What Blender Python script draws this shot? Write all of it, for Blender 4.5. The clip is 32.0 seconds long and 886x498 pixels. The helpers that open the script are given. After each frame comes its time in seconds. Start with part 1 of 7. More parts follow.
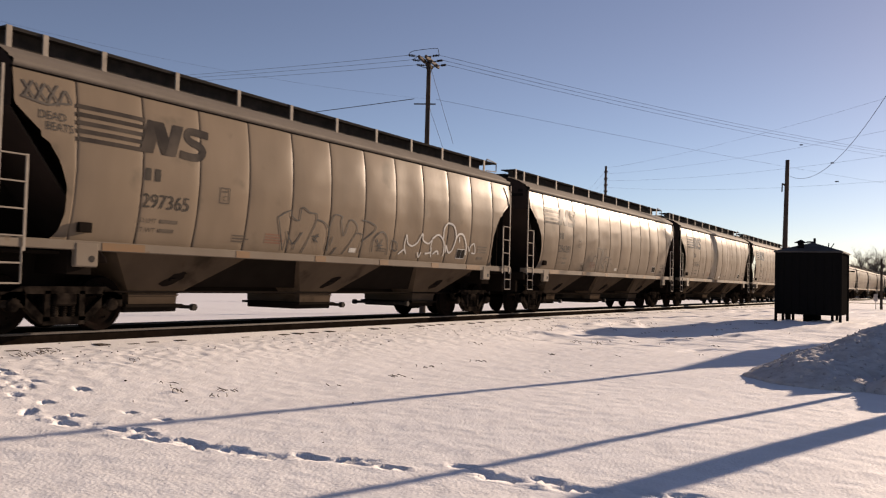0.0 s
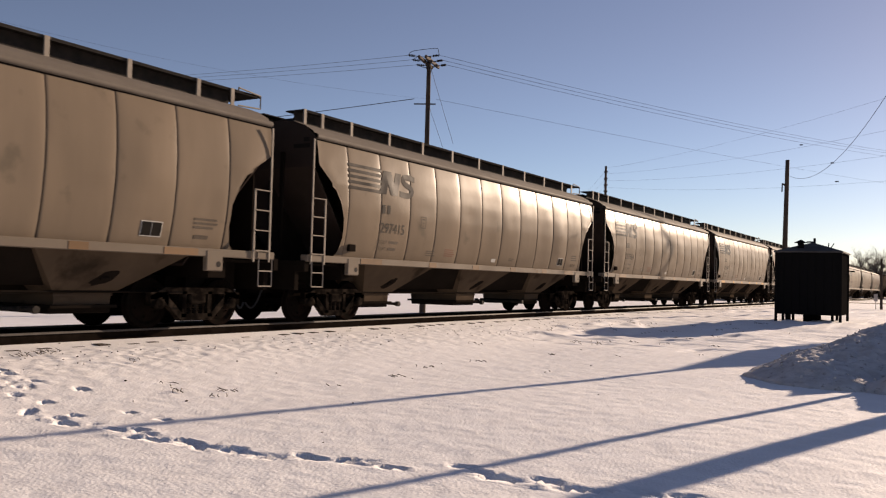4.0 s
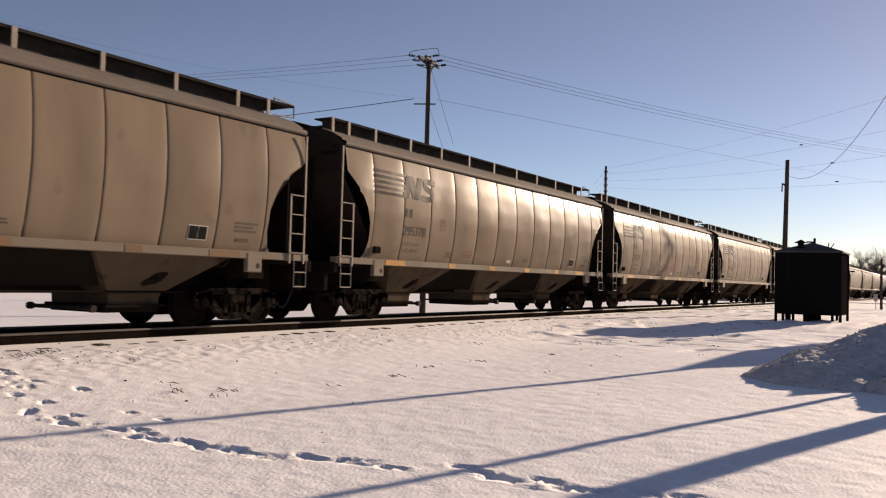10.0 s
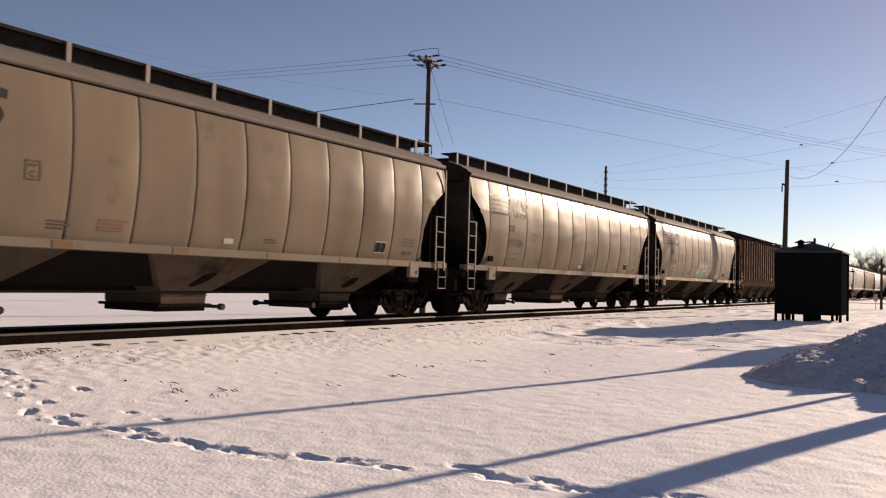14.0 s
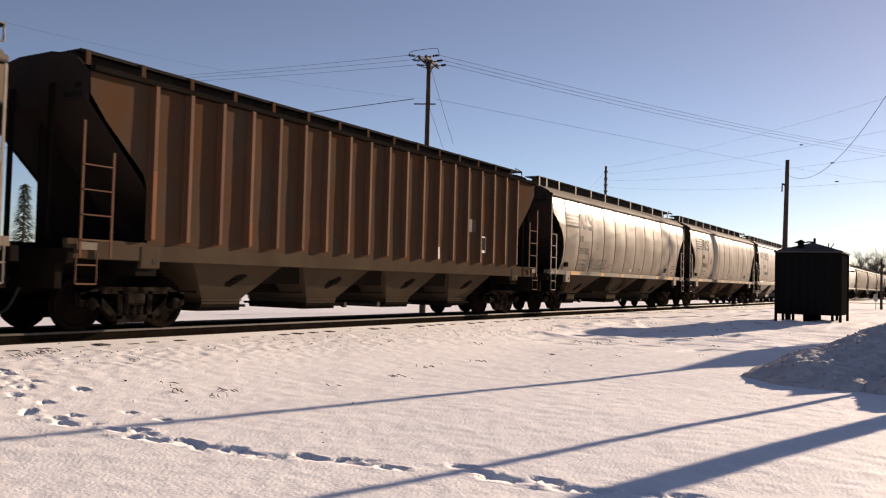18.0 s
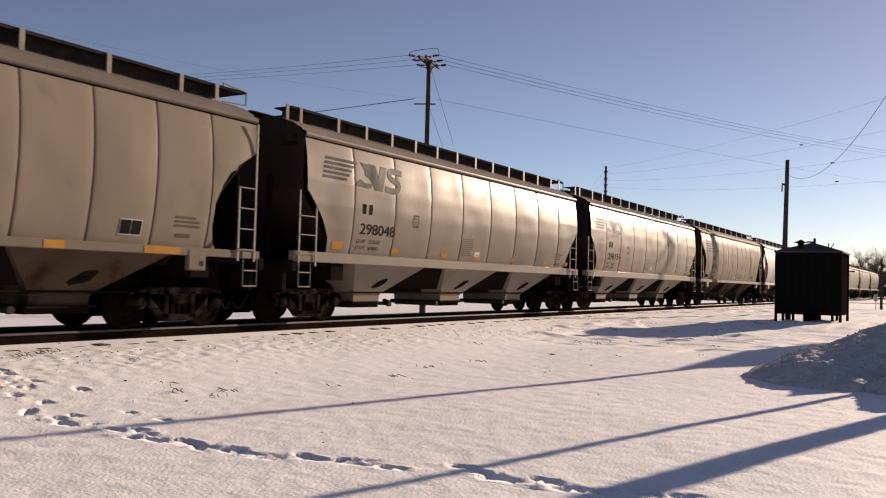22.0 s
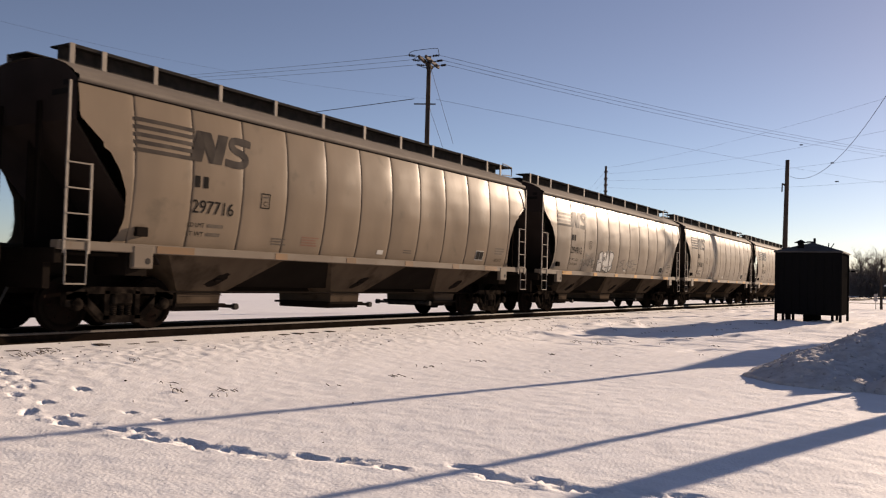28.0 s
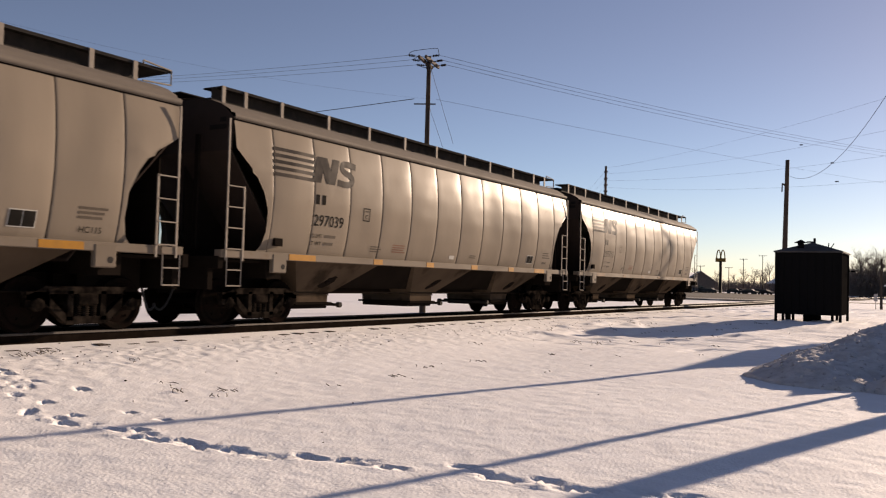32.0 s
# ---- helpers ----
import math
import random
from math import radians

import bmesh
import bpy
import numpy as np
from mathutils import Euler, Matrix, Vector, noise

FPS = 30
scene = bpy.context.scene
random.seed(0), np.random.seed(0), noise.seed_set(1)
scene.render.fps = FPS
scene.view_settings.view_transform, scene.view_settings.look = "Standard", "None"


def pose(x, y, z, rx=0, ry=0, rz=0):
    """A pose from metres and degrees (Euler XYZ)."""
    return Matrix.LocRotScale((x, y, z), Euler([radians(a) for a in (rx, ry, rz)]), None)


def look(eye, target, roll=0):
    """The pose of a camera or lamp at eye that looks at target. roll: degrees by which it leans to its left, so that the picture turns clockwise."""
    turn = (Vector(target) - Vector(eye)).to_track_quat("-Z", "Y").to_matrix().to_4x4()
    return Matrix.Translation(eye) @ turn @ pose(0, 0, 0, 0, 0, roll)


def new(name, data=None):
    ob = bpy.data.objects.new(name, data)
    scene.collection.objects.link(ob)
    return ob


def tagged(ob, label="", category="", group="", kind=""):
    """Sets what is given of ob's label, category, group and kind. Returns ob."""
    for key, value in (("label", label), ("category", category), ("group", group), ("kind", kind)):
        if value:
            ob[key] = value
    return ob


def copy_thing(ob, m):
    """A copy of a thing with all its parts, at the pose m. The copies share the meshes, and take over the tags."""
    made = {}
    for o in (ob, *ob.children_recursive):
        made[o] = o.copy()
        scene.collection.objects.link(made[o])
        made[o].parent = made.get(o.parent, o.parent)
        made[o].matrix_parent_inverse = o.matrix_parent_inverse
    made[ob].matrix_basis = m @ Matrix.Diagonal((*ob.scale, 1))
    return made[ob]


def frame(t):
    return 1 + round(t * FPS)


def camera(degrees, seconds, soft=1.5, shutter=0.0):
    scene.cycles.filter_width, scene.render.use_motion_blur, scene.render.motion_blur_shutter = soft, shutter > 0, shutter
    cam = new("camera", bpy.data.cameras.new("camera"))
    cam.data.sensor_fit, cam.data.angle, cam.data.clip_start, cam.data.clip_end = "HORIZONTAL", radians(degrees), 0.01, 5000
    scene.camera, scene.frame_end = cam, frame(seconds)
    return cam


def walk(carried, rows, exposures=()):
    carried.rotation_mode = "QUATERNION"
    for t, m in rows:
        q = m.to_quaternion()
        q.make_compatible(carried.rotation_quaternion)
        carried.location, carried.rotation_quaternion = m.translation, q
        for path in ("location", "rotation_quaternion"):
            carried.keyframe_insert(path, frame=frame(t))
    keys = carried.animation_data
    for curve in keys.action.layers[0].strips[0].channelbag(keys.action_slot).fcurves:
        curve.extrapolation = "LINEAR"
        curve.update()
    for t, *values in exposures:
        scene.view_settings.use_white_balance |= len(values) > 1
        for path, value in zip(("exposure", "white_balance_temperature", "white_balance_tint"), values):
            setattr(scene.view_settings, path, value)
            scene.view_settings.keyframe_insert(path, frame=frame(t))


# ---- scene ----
SECONDS = 32.0
EYE = Vector((0.0, -13.407, 0.992))
AIM = Vector((0.85583, 0.51588, 0.03773))
cam = camera(54.88, SECONDS, soft=1.2, shutter=0.08)
walk(cam, [(0.0, look(EYE, EYE + AIM * 10, 1.49)), (SECONDS, look(EYE, EYE + AIM * 10, 1.49))],
     exposures=[(t, e, 7100, 22) for t, e in ((0.0, 0.80), (17.2, 0.80), (17.9, 0.98), (18.6, 1.0), (19.3, 0.84), (22.0, 0.76), (24.2, 0.74), (26.0, 0.80), (SECONDS, 0.80))])

# distance that the train has run, in metres, at these seconds
RUN_T = [0, 2, 4, 6, 9, 12, 15, 18, 21, 24, 27, 30, 32]
RUN_S = [0.0, 22.97, 46.10, 69.28, 104.28, 139.34, 175.07, 210.75, 246.87, 283.66, 320.69, 357.80, 382.41]


def run_at(t):
    """Smooth distance run at t: cubic through the table."""
    v = [(RUN_S[i + 1] - RUN_S[i]) / (RUN_T[i + 1] - RUN_T[i]) for i in range(len(RUN_T) - 1)]
    slope = [v[0]] + [(v[i] + v[i + 1]) / 2 for i in range(len(v) - 1)] + [v[-1]]
    i = min(max(int(np.searchsorted(RUN_T, t)) - 1, 0), len(v) - 1)
    h = RUN_T[i + 1] - RUN_T[i]
    u = (t - RUN_T[i]) / h
    return ((2 * u**3 - 3 * u**2 + 1) * RUN_S[i] + (u**3 - 2 * u**2 + u) * h * slope[i]
            + (3 * u**2 - 2 * u**3) * RUN_S[i + 1] + (u**3 - u**2) * h * slope[i + 1])


# ---- light ----
SUN_AZ, SUN_EL = -14.8, 13.0
SUN_DIR = Vector((math.cos(radians(SUN_AZ)) * math.cos(radians(SUN_EL)),
                  math.sin(radians(SUN_AZ)) * math.cos(radians(SUN_EL)), math.sin(radians(SUN_EL))))
world = bpy.data.worlds.new("winter_sky")
scene.world = world
world.use_nodes = True
wn = world.node_tree.nodes
sky = wn.new("ShaderNodeTexSky")
sky.sky_type, sky.sun_disc = "NISHITA", False
sky.sun_elevation, sky.sun_rotation = radians(SUN_EL), radians(90 - SUN_AZ)
sky.air_density, sky.dust_density, sky.ozone_density = 0.85, 0.13, 3.0
wn["Background"].inputs["Strength"].default_value = 0.0655
cast = wn.new("ShaderNodeMix")
cast.data_type, cast.blend_type = "RGBA", "MULTIPLY"
cast.inputs["Factor"].default_value = 1.0
# cold air: paler near the horizon, deeper and more violet overhead
way = wn.new("ShaderNodeTexCoord")
split = wn.new("ShaderNodeSeparateXYZ")
rise = wn.new("ShaderNodeMapRange")
rise.interpolation_type = "SMOOTHSTEP"
rise.inputs[2].default_value = 0.32
grade = wn.new("ShaderNodeMix")
grade.data_type = "RGBA"
grade.inputs["A"].default_value = (1.0, 1.0, 1.05, 1)
grade.inputs["B"].default_value = (1.12, 0.89, 0.83, 1)
for a, b in ((way.outputs["Generated"], split.inputs[0]), (split.outputs["Z"], rise.inputs[0]), (rise.outputs[0], grade.inputs["Factor"]), (grade.outputs["Result"], cast.inputs["B"])):
    world.node_tree.links.new(a, b)
world.node_tree.links.new(sky.outputs[0], cast.inputs["A"])
world.node_tree.links.new(cast.outputs["Result"], wn["Background"].inputs["Color"])
sun = new("sun", bpy.data.lights.new("sun", "SUN"))
sun.data.energy, sun.data.angle, sun.data.color = 5.0, radians(0.45), (1.0, 0.86, 0.66)
sun.matrix_world = look(SUN_DIR * 200, (0, 0, 0))


# ---- materials ----
def material(name, base, rough=0.6, metal=0.0, second=None, scale=3.0, detail=6.0, amount=0.5, stretch=(1, 1, 1),
             bump=0.0, bump_scale=40.0, vary=0.0, spots=None, spot_scale=2.0, spot_from=0.6, rough_vary=0.1, low=0.35, high=0.65, spec=0.5, tint=None):
    """A node material: base and second colour mixed by noise, spots of dirt or rust, fine relief, variation per object."""
    m = bpy.data.materials.new(name)
    m.use_nodes = True
    n, l = m.node_tree.nodes, m.node_tree.links
    b = n["Principled BSDF"]
    b.inputs["Roughness"].default_value, b.inputs["Metallic"].default_value = rough, metal
    b.inputs["Specular IOR Level"].default_value = spec
    if tint:
        b.inputs["Specular Tint"].default_value = (*tint, 1)
    co = n.new("ShaderNodeTexCoord")
    mp = n.new("ShaderNodeMapping")
    mp.inputs["Scale"].default_value = stretch
    info = n.new("ShaderNodeObjectInfo")
    add = n.new("ShaderNodeVectorMath")
    add.operation = "MULTIPLY_ADD"
    add.inputs[1].default_value = (37.0, 11.0, 23.0)
    l.new(info.outputs["Random"], add.inputs[0])
    l.new(co.outputs["Object"], add.inputs[2])
    l.new(add.outputs[0], mp.inputs["Vector"])
    tex = n.new("ShaderNodeTexNoise")
    tex.inputs["Scale"].default_value, tex.inputs["Detail"].default_value = scale, detail
    l.new(mp.outputs[0], tex.inputs["Vector"])
    ramp = n.new("ShaderNodeMapRange")
    ramp.inputs[1].default_value, ramp.inputs[2].default_value = low, high
    ramp.inputs[4].default_value = amount
    l.new(tex.outputs[0], ramp.inputs[0])
    mix = n.new("ShaderNodeMix")
    mix.data_type = "RGBA"
    mix.inputs["A"].default_value = (*base, 1)
    mix.inputs["B"].default_value = (*(second or base), 1)
    l.new(ramp.outputs[0], mix.inputs["Factor"])
    out = mix.outputs["Result"]
    if spots:
        t2 = n.new("ShaderNodeTexNoise")
        t2.inputs["Scale"].default_value, t2.inputs["Detail"].default_value = spot_scale, 8.0
        l.new(add.outputs[0], t2.inputs["Vector"])
        r2 = n.new("ShaderNodeMapRange")
        r2.inputs[1].default_value, r2.inputs[2].default_value, r2.inputs[4].default_value = spot_from, spot_from + 0.12, 0.8
        l.new(t2.outputs[0], r2.inputs[0])
        m2 = n.new("ShaderNodeMix")
        m2.data_type = "RGBA"
        l.new(out, m2.inputs["A"])
        m2.inputs["B"].default_value = (*spots, 1)
        l.new(r2.outputs[0], m2.inputs["Factor"])
        out = m2.outputs["Result"]
    if vary:
        hs = n.new("ShaderNodeHueSaturation")
        r3 = n.new("ShaderNodeMapRange")
        r3.inputs[3].default_value, r3.inputs[4].default_value = 1 - vary, 1 + vary
        l.new(info.outputs["Random"], r3.inputs[0])
        l.new(r3.outputs[0], hs.inputs["Value"])
        l.new(out, hs.inputs["Color"])
        out = hs.outputs[0]
    l.new(out, b.inputs["Base Color"])
    rr = n.new("ShaderNodeMapRange")
    rr.inputs[3].default_value, rr.inputs[4].default_value = max(rough - rough_vary, 0.03), min(rough + rough_vary, 1)
    l.new(tex.outputs[0], rr.inputs[0])
    l.new(rr.outputs[0], b.inputs["Roughness"])
    if bump:
        t3 = n.new("ShaderNodeTexNoise")
        t3.inputs["Scale"].default_value, t3.inputs["Detail"].default_value = bump_scale, 5.0
        l.new(co.outputs["Object"], t3.inputs["Vector"])
        bp = n.new("ShaderNodeBump")
        bp.inputs["Strength"].default_value, bp.inputs["Distance"].default_value = 0.6, bump
        l.new(t3.outputs[0], bp.inputs["Height"])
        l.new(bp.outputs[0], b.inputs["Normal"])
    return m


M_SNOW = material("snow", (0.86, 0.845, 0.845), 0.75, spec=0.25, second=(0.78, 0.755, 0.745), scale=2.2, detail=12.0, bump=0.012, bump_scale=30.0)
M_MOUND = material("ploughed_snow", (0.62, 0.59, 0.58), 0.9, spec=0.05, second=(0.36, 0.315, 0.29), scale=5.0, detail=10.0, bump=0.03, bump_scale=18.0,
                   spots=(0.16, 0.12, 0.10), spot_scale=9.0, spot_from=0.60)
M_PAINT = material("hopper_paint", (0.185, 0.143, 0.104), 0.36, spec=0.016, second=(0.140, 0.110, 0.081), scale=1.1, stretch=(1.6, 1, 0.35), vary=0.05,
                   spots=(0.116, 0.095, 0.071), spot_scale=1.6, spot_from=0.62, bump=0.002, bump_scale=5.0, rough_vary=0.05)
M_PAINT_CLEAN = material("pale_hopper_paint", (0.218, 0.180, 0.140), 0.36, spec=0.020, second=(0.180, 0.148, 0.115), scale=1.1, stretch=(1.6, 1, 0.35), vary=0.04,
                         spots=(0.165, 0.135, 0.104), spot_scale=1.6, spot_from=0.64, bump=0.002, bump_scale=5.0, rough_vary=0.05)
M_PAINT_NEW = material("light_grey_paint", (0.205, 0.170, 0.139), 0.37, spec=0.042, second=(0.152, 0.128, 0.104), scale=1.0, stretch=(1.4, 1, 0.3), vary=0.03,
                       bump=0.002, bump_scale=5.0, rough_vary=0.08)
M_PAINT_OLD = material("old_grey_paint", (0.18, 0.16, 0.142), 0.55, spec=0.12, second=(0.165, 0.145, 0.128), scale=0.9, stretch=(1.2, 1, 0.4), vary=0.03,
                       spots=(0.17, 0.125, 0.065), spot_scale=1.1, spot_from=0.60, bump=0.002, bump_scale=5.0)
M_ROOF = material("roof_paint", (0.15, 0.127, 0.105), 0.75, spec=0.08, second=(0.11, 0.092, 0.075), scale=1.5, vary=0.05, bump=0.004, bump_scale=9.0)
M_TRIM = material("sill_paint", (0.165, 0.136, 0.106), 0.75, spec=0.06, second=(0.135, 0.105, 0.08), scale=2.0, stretch=(0.6, 1, 1), spots=(0.12, 0.07, 0.04),
                  spot_scale=3.0, spot_from=0.64, vary=0.08)
M_LADDER = material("ladder_paint", (0.27, 0.235, 0.195), 0.7, spec=0.08, second=(0.17, 0.14, 0.115), scale=6.0, vary=0.06)
# near-black: grime, plus shade of underframe and recesses put into the colour
M_GRIME_SHADE = material("grimy_paint", (0.014, 0.011, 0.009), 0.95, spec=0.0, second=(0.008, 0.0062, 0.0053), scale=2.0, vary=0.05, bump=0.004, bump_scale=20.0)
# base darkened to hold the shade of the down-facing bay sheets
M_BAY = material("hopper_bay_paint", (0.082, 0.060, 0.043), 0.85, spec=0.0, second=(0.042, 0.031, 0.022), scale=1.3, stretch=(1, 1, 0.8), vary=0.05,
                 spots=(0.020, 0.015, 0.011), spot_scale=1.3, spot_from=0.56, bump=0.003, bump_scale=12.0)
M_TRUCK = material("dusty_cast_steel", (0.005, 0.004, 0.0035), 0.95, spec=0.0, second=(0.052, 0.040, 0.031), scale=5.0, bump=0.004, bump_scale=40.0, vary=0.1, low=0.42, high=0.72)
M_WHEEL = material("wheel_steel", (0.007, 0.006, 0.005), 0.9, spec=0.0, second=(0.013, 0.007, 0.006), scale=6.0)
M_TREAD = material("rail_head_steel", (0.07, 0.06, 0.053), 0.6, metal=0.4, second=(0.04, 0.032, 0.027), scale=8.0)
M_RAIL = material("rusty_rail_side", (0.009, 0.0065, 0.005), 0.95, spec=0.0, second=(0.02, 0.014, 0.011), scale=6.0, bump=0.003)
M_TIE = material("creosoted_tie", (0.04, 0.03, 0.024), 0.95, spec=0.1, second=(0.11, 0.085, 0.07), scale=4.0, stretch=(6, 1, 1), bump=0.006, bump_scale=30.0)
M_BOARD = material("galvanised_grating", (0.035, 0.032, 0.03), 0.8, spec=0.0, second=(0.022, 0.02, 0.018), scale=6.0)
M_MARK = material("black_stencil_paint", (0.012, 0.011, 0.010), 0.9, spec=0.02, second=(0.024, 0.020, 0.017), scale=5.0, rough_vary=0.08)
M_NUMBER = material("weathered_stencil_paint", (0.030, 0.026, 0.022), 0.8, spec=0.1, second=(0.062, 0.051, 0.041), scale=7.0, rough_vary=0.08)
M_LOGO = material("worn_black_marking", (0.036, 0.031, 0.028), 0.28, spec=0.018, second=(0.066, 0.054, 0.044), scale=2.5, vary=0.2, amount=0.8)
M_LOGO_NEW = material("black_marking", (0.03, 0.028, 0.027), 0.35, spec=0.02, second=(0.06, 0.054, 0.05), scale=3.0)
M_WORN = material("faded_stencil", (0.075, 0.06, 0.047), 0.7, spec=0.05, second=(0.12, 0.098, 0.076), scale=12.0)
M_RED = material("faded_red_stencil", (0.17, 0.08, 0.055), 0.7, spec=0.05, second=(0.18, 0.125, 0.09), scale=12.0)
M_WHITE = material("white_label", (0.40, 0.385, 0.36), 0.6, spec=0.1, second=(0.36, 0.34, 0.30), scale=9.0)
M_SEAM = material("dirty_weld_seam", (0.050, 0.036, 0.026), 0.9, spec=0.03, second=(0.085, 0.062, 0.045), scale=4.0, stretch=(1, 1, 0.6))
M_YELLOW = material("yellow_reflector", (0.35, 0.165, 0.026), 0.6, spec=0.05, second=(0.24, 0.125, 0.035), scale=6.0, vary=0.1)
M_AMBER = material("faded_reflector", (0.165, 0.098, 0.052), 0.65, spec=0.06, second=(0.135, 0.096, 0.064), scale=6.0, vary=0.15)
# ends turn from the sun: their shade is mixed into this brown
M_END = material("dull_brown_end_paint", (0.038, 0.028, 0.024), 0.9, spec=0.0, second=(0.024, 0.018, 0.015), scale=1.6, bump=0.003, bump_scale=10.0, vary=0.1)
M_FIELD = material("bare_winter_field", (0.075, 0.062, 0.054), 0.95, spec=0.05, second=(0.14, 0.118, 0.104), scale=0.2, detail=8.0)
M_RUST = material("rust_brown_paint", (0.064, 0.045, 0.032), 0.9, spec=0.0, second=(0.078, 0.039, 0.021), scale=2.2, amount=0.9, stretch=(1, 1, 0.35),
                  spots=(0.10, 0.046, 0.022), spot_scale=1.2, spot_from=0.60, bump=0.004, bump_scale=15.0, vary=0.08)
M_RUST_LOW = material("grey_dusty_bay", (0.066, 0.049, 0.034), 0.9, spec=0.0, second=(0.040, 0.030, 0.022), scale=1.2, stretch=(1, 1, 0.6), bump=0.004, bump_scale=15.0,
                      spots=(0.07, 0.040, 0.024), spot_scale=1.5, spot_from=0.62)
M_POST_RUST = material("orange_rust_post", (0.125, 0.062, 0.034), 0.85, spec=0.1, second=(0.075, 0.048, 0.034), scale=1.5, stretch=(1, 1, 0.4), vary=0.15)
M_ORANGE = material("bright_orange_rust", (0.20, 0.085, 0.040), 0.85, spec=0.05, second=(0.12, 0.055, 0.03), scale=5.0, stretch=(1, 1, 0.3))
M_BLACK = material("dark_steel", (0.018, 0.016, 0.015), 0.85, spec=0.1, second=(0.05, 0.042, 0.036), scale=5.0)
M_RUBBER = material("black_rubber", (0.02, 0.02, 0.02), 0.7)
M_POLE = material("weathered_pole_wood", (0.060, 0.043, 0.034), 0.9, spec=0.2, second=(0.036, 0.026, 0.021), scale=3.0, stretch=(8, 8, 0.4), bump=0.01, bump_scale=30.0)
M_WIRE = material("weathered_wire", (0.05, 0.05, 0.058), 0.8, spec=0.1)
M_PORCELAIN = material("porcelain_insulator", (0.16, 0.09, 0.07), 0.25)
M_SHED = material("dark_shed_paint", (0.011, 0.0105, 0.0105), 0.95, spec=0.0, second=(0.013, 0.012, 0.011), scale=2.0, stretch=(1, 1, 0.3))
M_SHED_ROOF = material("shed_roof_felt", (0.06, 0.054, 0.05), 0.9, spec=0.1, second=(0.13, 0.12, 0.115), scale=2.0, bump=0.005, bump_scale=20.0)
M_BARK = material("bare_bark", (0.10, 0.08, 0.065), 0.9, second=(0.06, 0.048, 0.04), scale=4.0, stretch=(3, 3, 0.5), bump=0.01, bump_scale=30.0)
M_TWIG = material("bare_twigs", (0.13, 0.10, 0.085), 0.9, second=(0.08, 0.062, 0.052), scale=0.7)
M_NEEDLE = material("dark_needles", (0.030, 0.045, 0.028), 0.8, second=(0.05, 0.065, 0.04), scale=1.5)
M_BUSH = material("dark_shrub", (0.055, 0.045, 0.036), 0.9, second=(0.085, 0.07, 0.05), scale=1.0)
M_ASPHALT = material("salted_asphalt", (0.10, 0.085, 0.075), 0.85, second=(0.16, 0.14, 0.125), scale=0.15, spots=(0.6, 0.58, 0.57), spot_scale=0.12, spot_from=0.66)
M_WALL = material("brick_wall_far", (0.20, 0.14, 0.11), 0.8, second=(0.15, 0.10, 0.08), scale=2.0)
M_WALL_PALE = material("pale_siding", (0.42, 0.38, 0.36), 0.7, second=(0.34, 0.31, 0.30), scale=2.0)
M_ROOF_FAR = material("shingle_roof", (0.11, 0.10, 0.10), 0.8, second=(0.20, 0.19, 0.19), scale=1.0)
M_GLASS = material("dark_window", (0.03, 0.035, 0.04), 0.1)
M_CAR = material("dark_car_paint", (0.03, 0.028, 0.028), 0.5, spec=0.15, vary=0.5)
M_SIGN_YELLOW = material("yellow_sign_face", (0.20, 0.125, 0.025), 0.6, spec=0.1)
M_SIGN_RED = material("dark_red_sign_face", (0.20, 0.115, 0.03), 0.6, spec=0.1)
SPRAY = {k: material("spray_paint_" + k, c, 0.6, spec=0.1, second=tuple(v * 0.75 for v in c), scale=4.0, rough_vary=0.05) for k, c in {
    "black": (0.028, 0.026, 0.026), "white": (0.40, 0.385, 0.36), "red": (0.22, 0.045, 0.04), "grey": (0.065, 0.055, 0.047), "green": (0.04, 0.115, 0.05),
    "mint": (0.17, 0.27, 0.19), "blue": (0.075, 0.155, 0.25), "purple": (0.085, 0.055, 0.14), "yellow": (0.30, 0.235, 0.08),
    "darkgreen": (0.03, 0.09, 0.045), "coral": (0.25, 0.075, 0.06)}.items()}


# ---- mesh helpers ----
def part(name, bm, mat, parent=None, label="", smooth=False):
    """Links a bmesh as one mesh object under a thing or a part."""
    me = bpy.data.meshes.new(name)
    bm.to_mesh(me)
    bm.free()
    return mesh_part(name, me, mat, parent, label, smooth)


def mesh_part(name, me, mat, parent=None, label="", smooth=False):
    if not me.materials:
        me.materials.append(mat)
    if smooth:
        me.polygons.foreach_set("use_smooth", [True] * len(me.polygons))
    ob = new(name, me)
    ob.parent = parent
    if label:
        ob["label"] = label
    return ob


def again(ob, x=0, y=0, z=0, rz=0):
    """Another object on the same mesh, under the same parent."""
    o = new(ob.name.split(".")[0], ob.data)
    o.parent = ob.parent
    o.matrix_basis = pose(x, y, z, 0, 0, rz)
    if "label" in ob:
        o["label"] = ob["label"]
    return o


def thing(name, label, category, group="", kind="", at=(0, 0, 0)):
    ob = new(name)
    ob.empty_display_size = 0.2
    ob.location = at
    return tagged(ob, label, category, group, kind)


def box(bm, x0, x1, y0, y1, z0, z1, bevel=0.0):
    v = [bm.verts.new((x, y, z)) for x in (x0, x1) for y in (y0, y1) for z in (z0, z1)]
    fs = [bm.faces.new([v[i] for i in q]) for q in ((0, 1, 3, 2), (4, 6, 7, 5), (0, 4, 5, 1), (2, 3, 7, 6), (0, 2, 6, 4), (1, 5, 7, 3))]
    if bevel:
        es = list({e for f in fs for e in f.edges})
        bmesh.ops.bevel(bm, geom=es, offset=bevel, segments=1, affect="EDGES")
    return bm


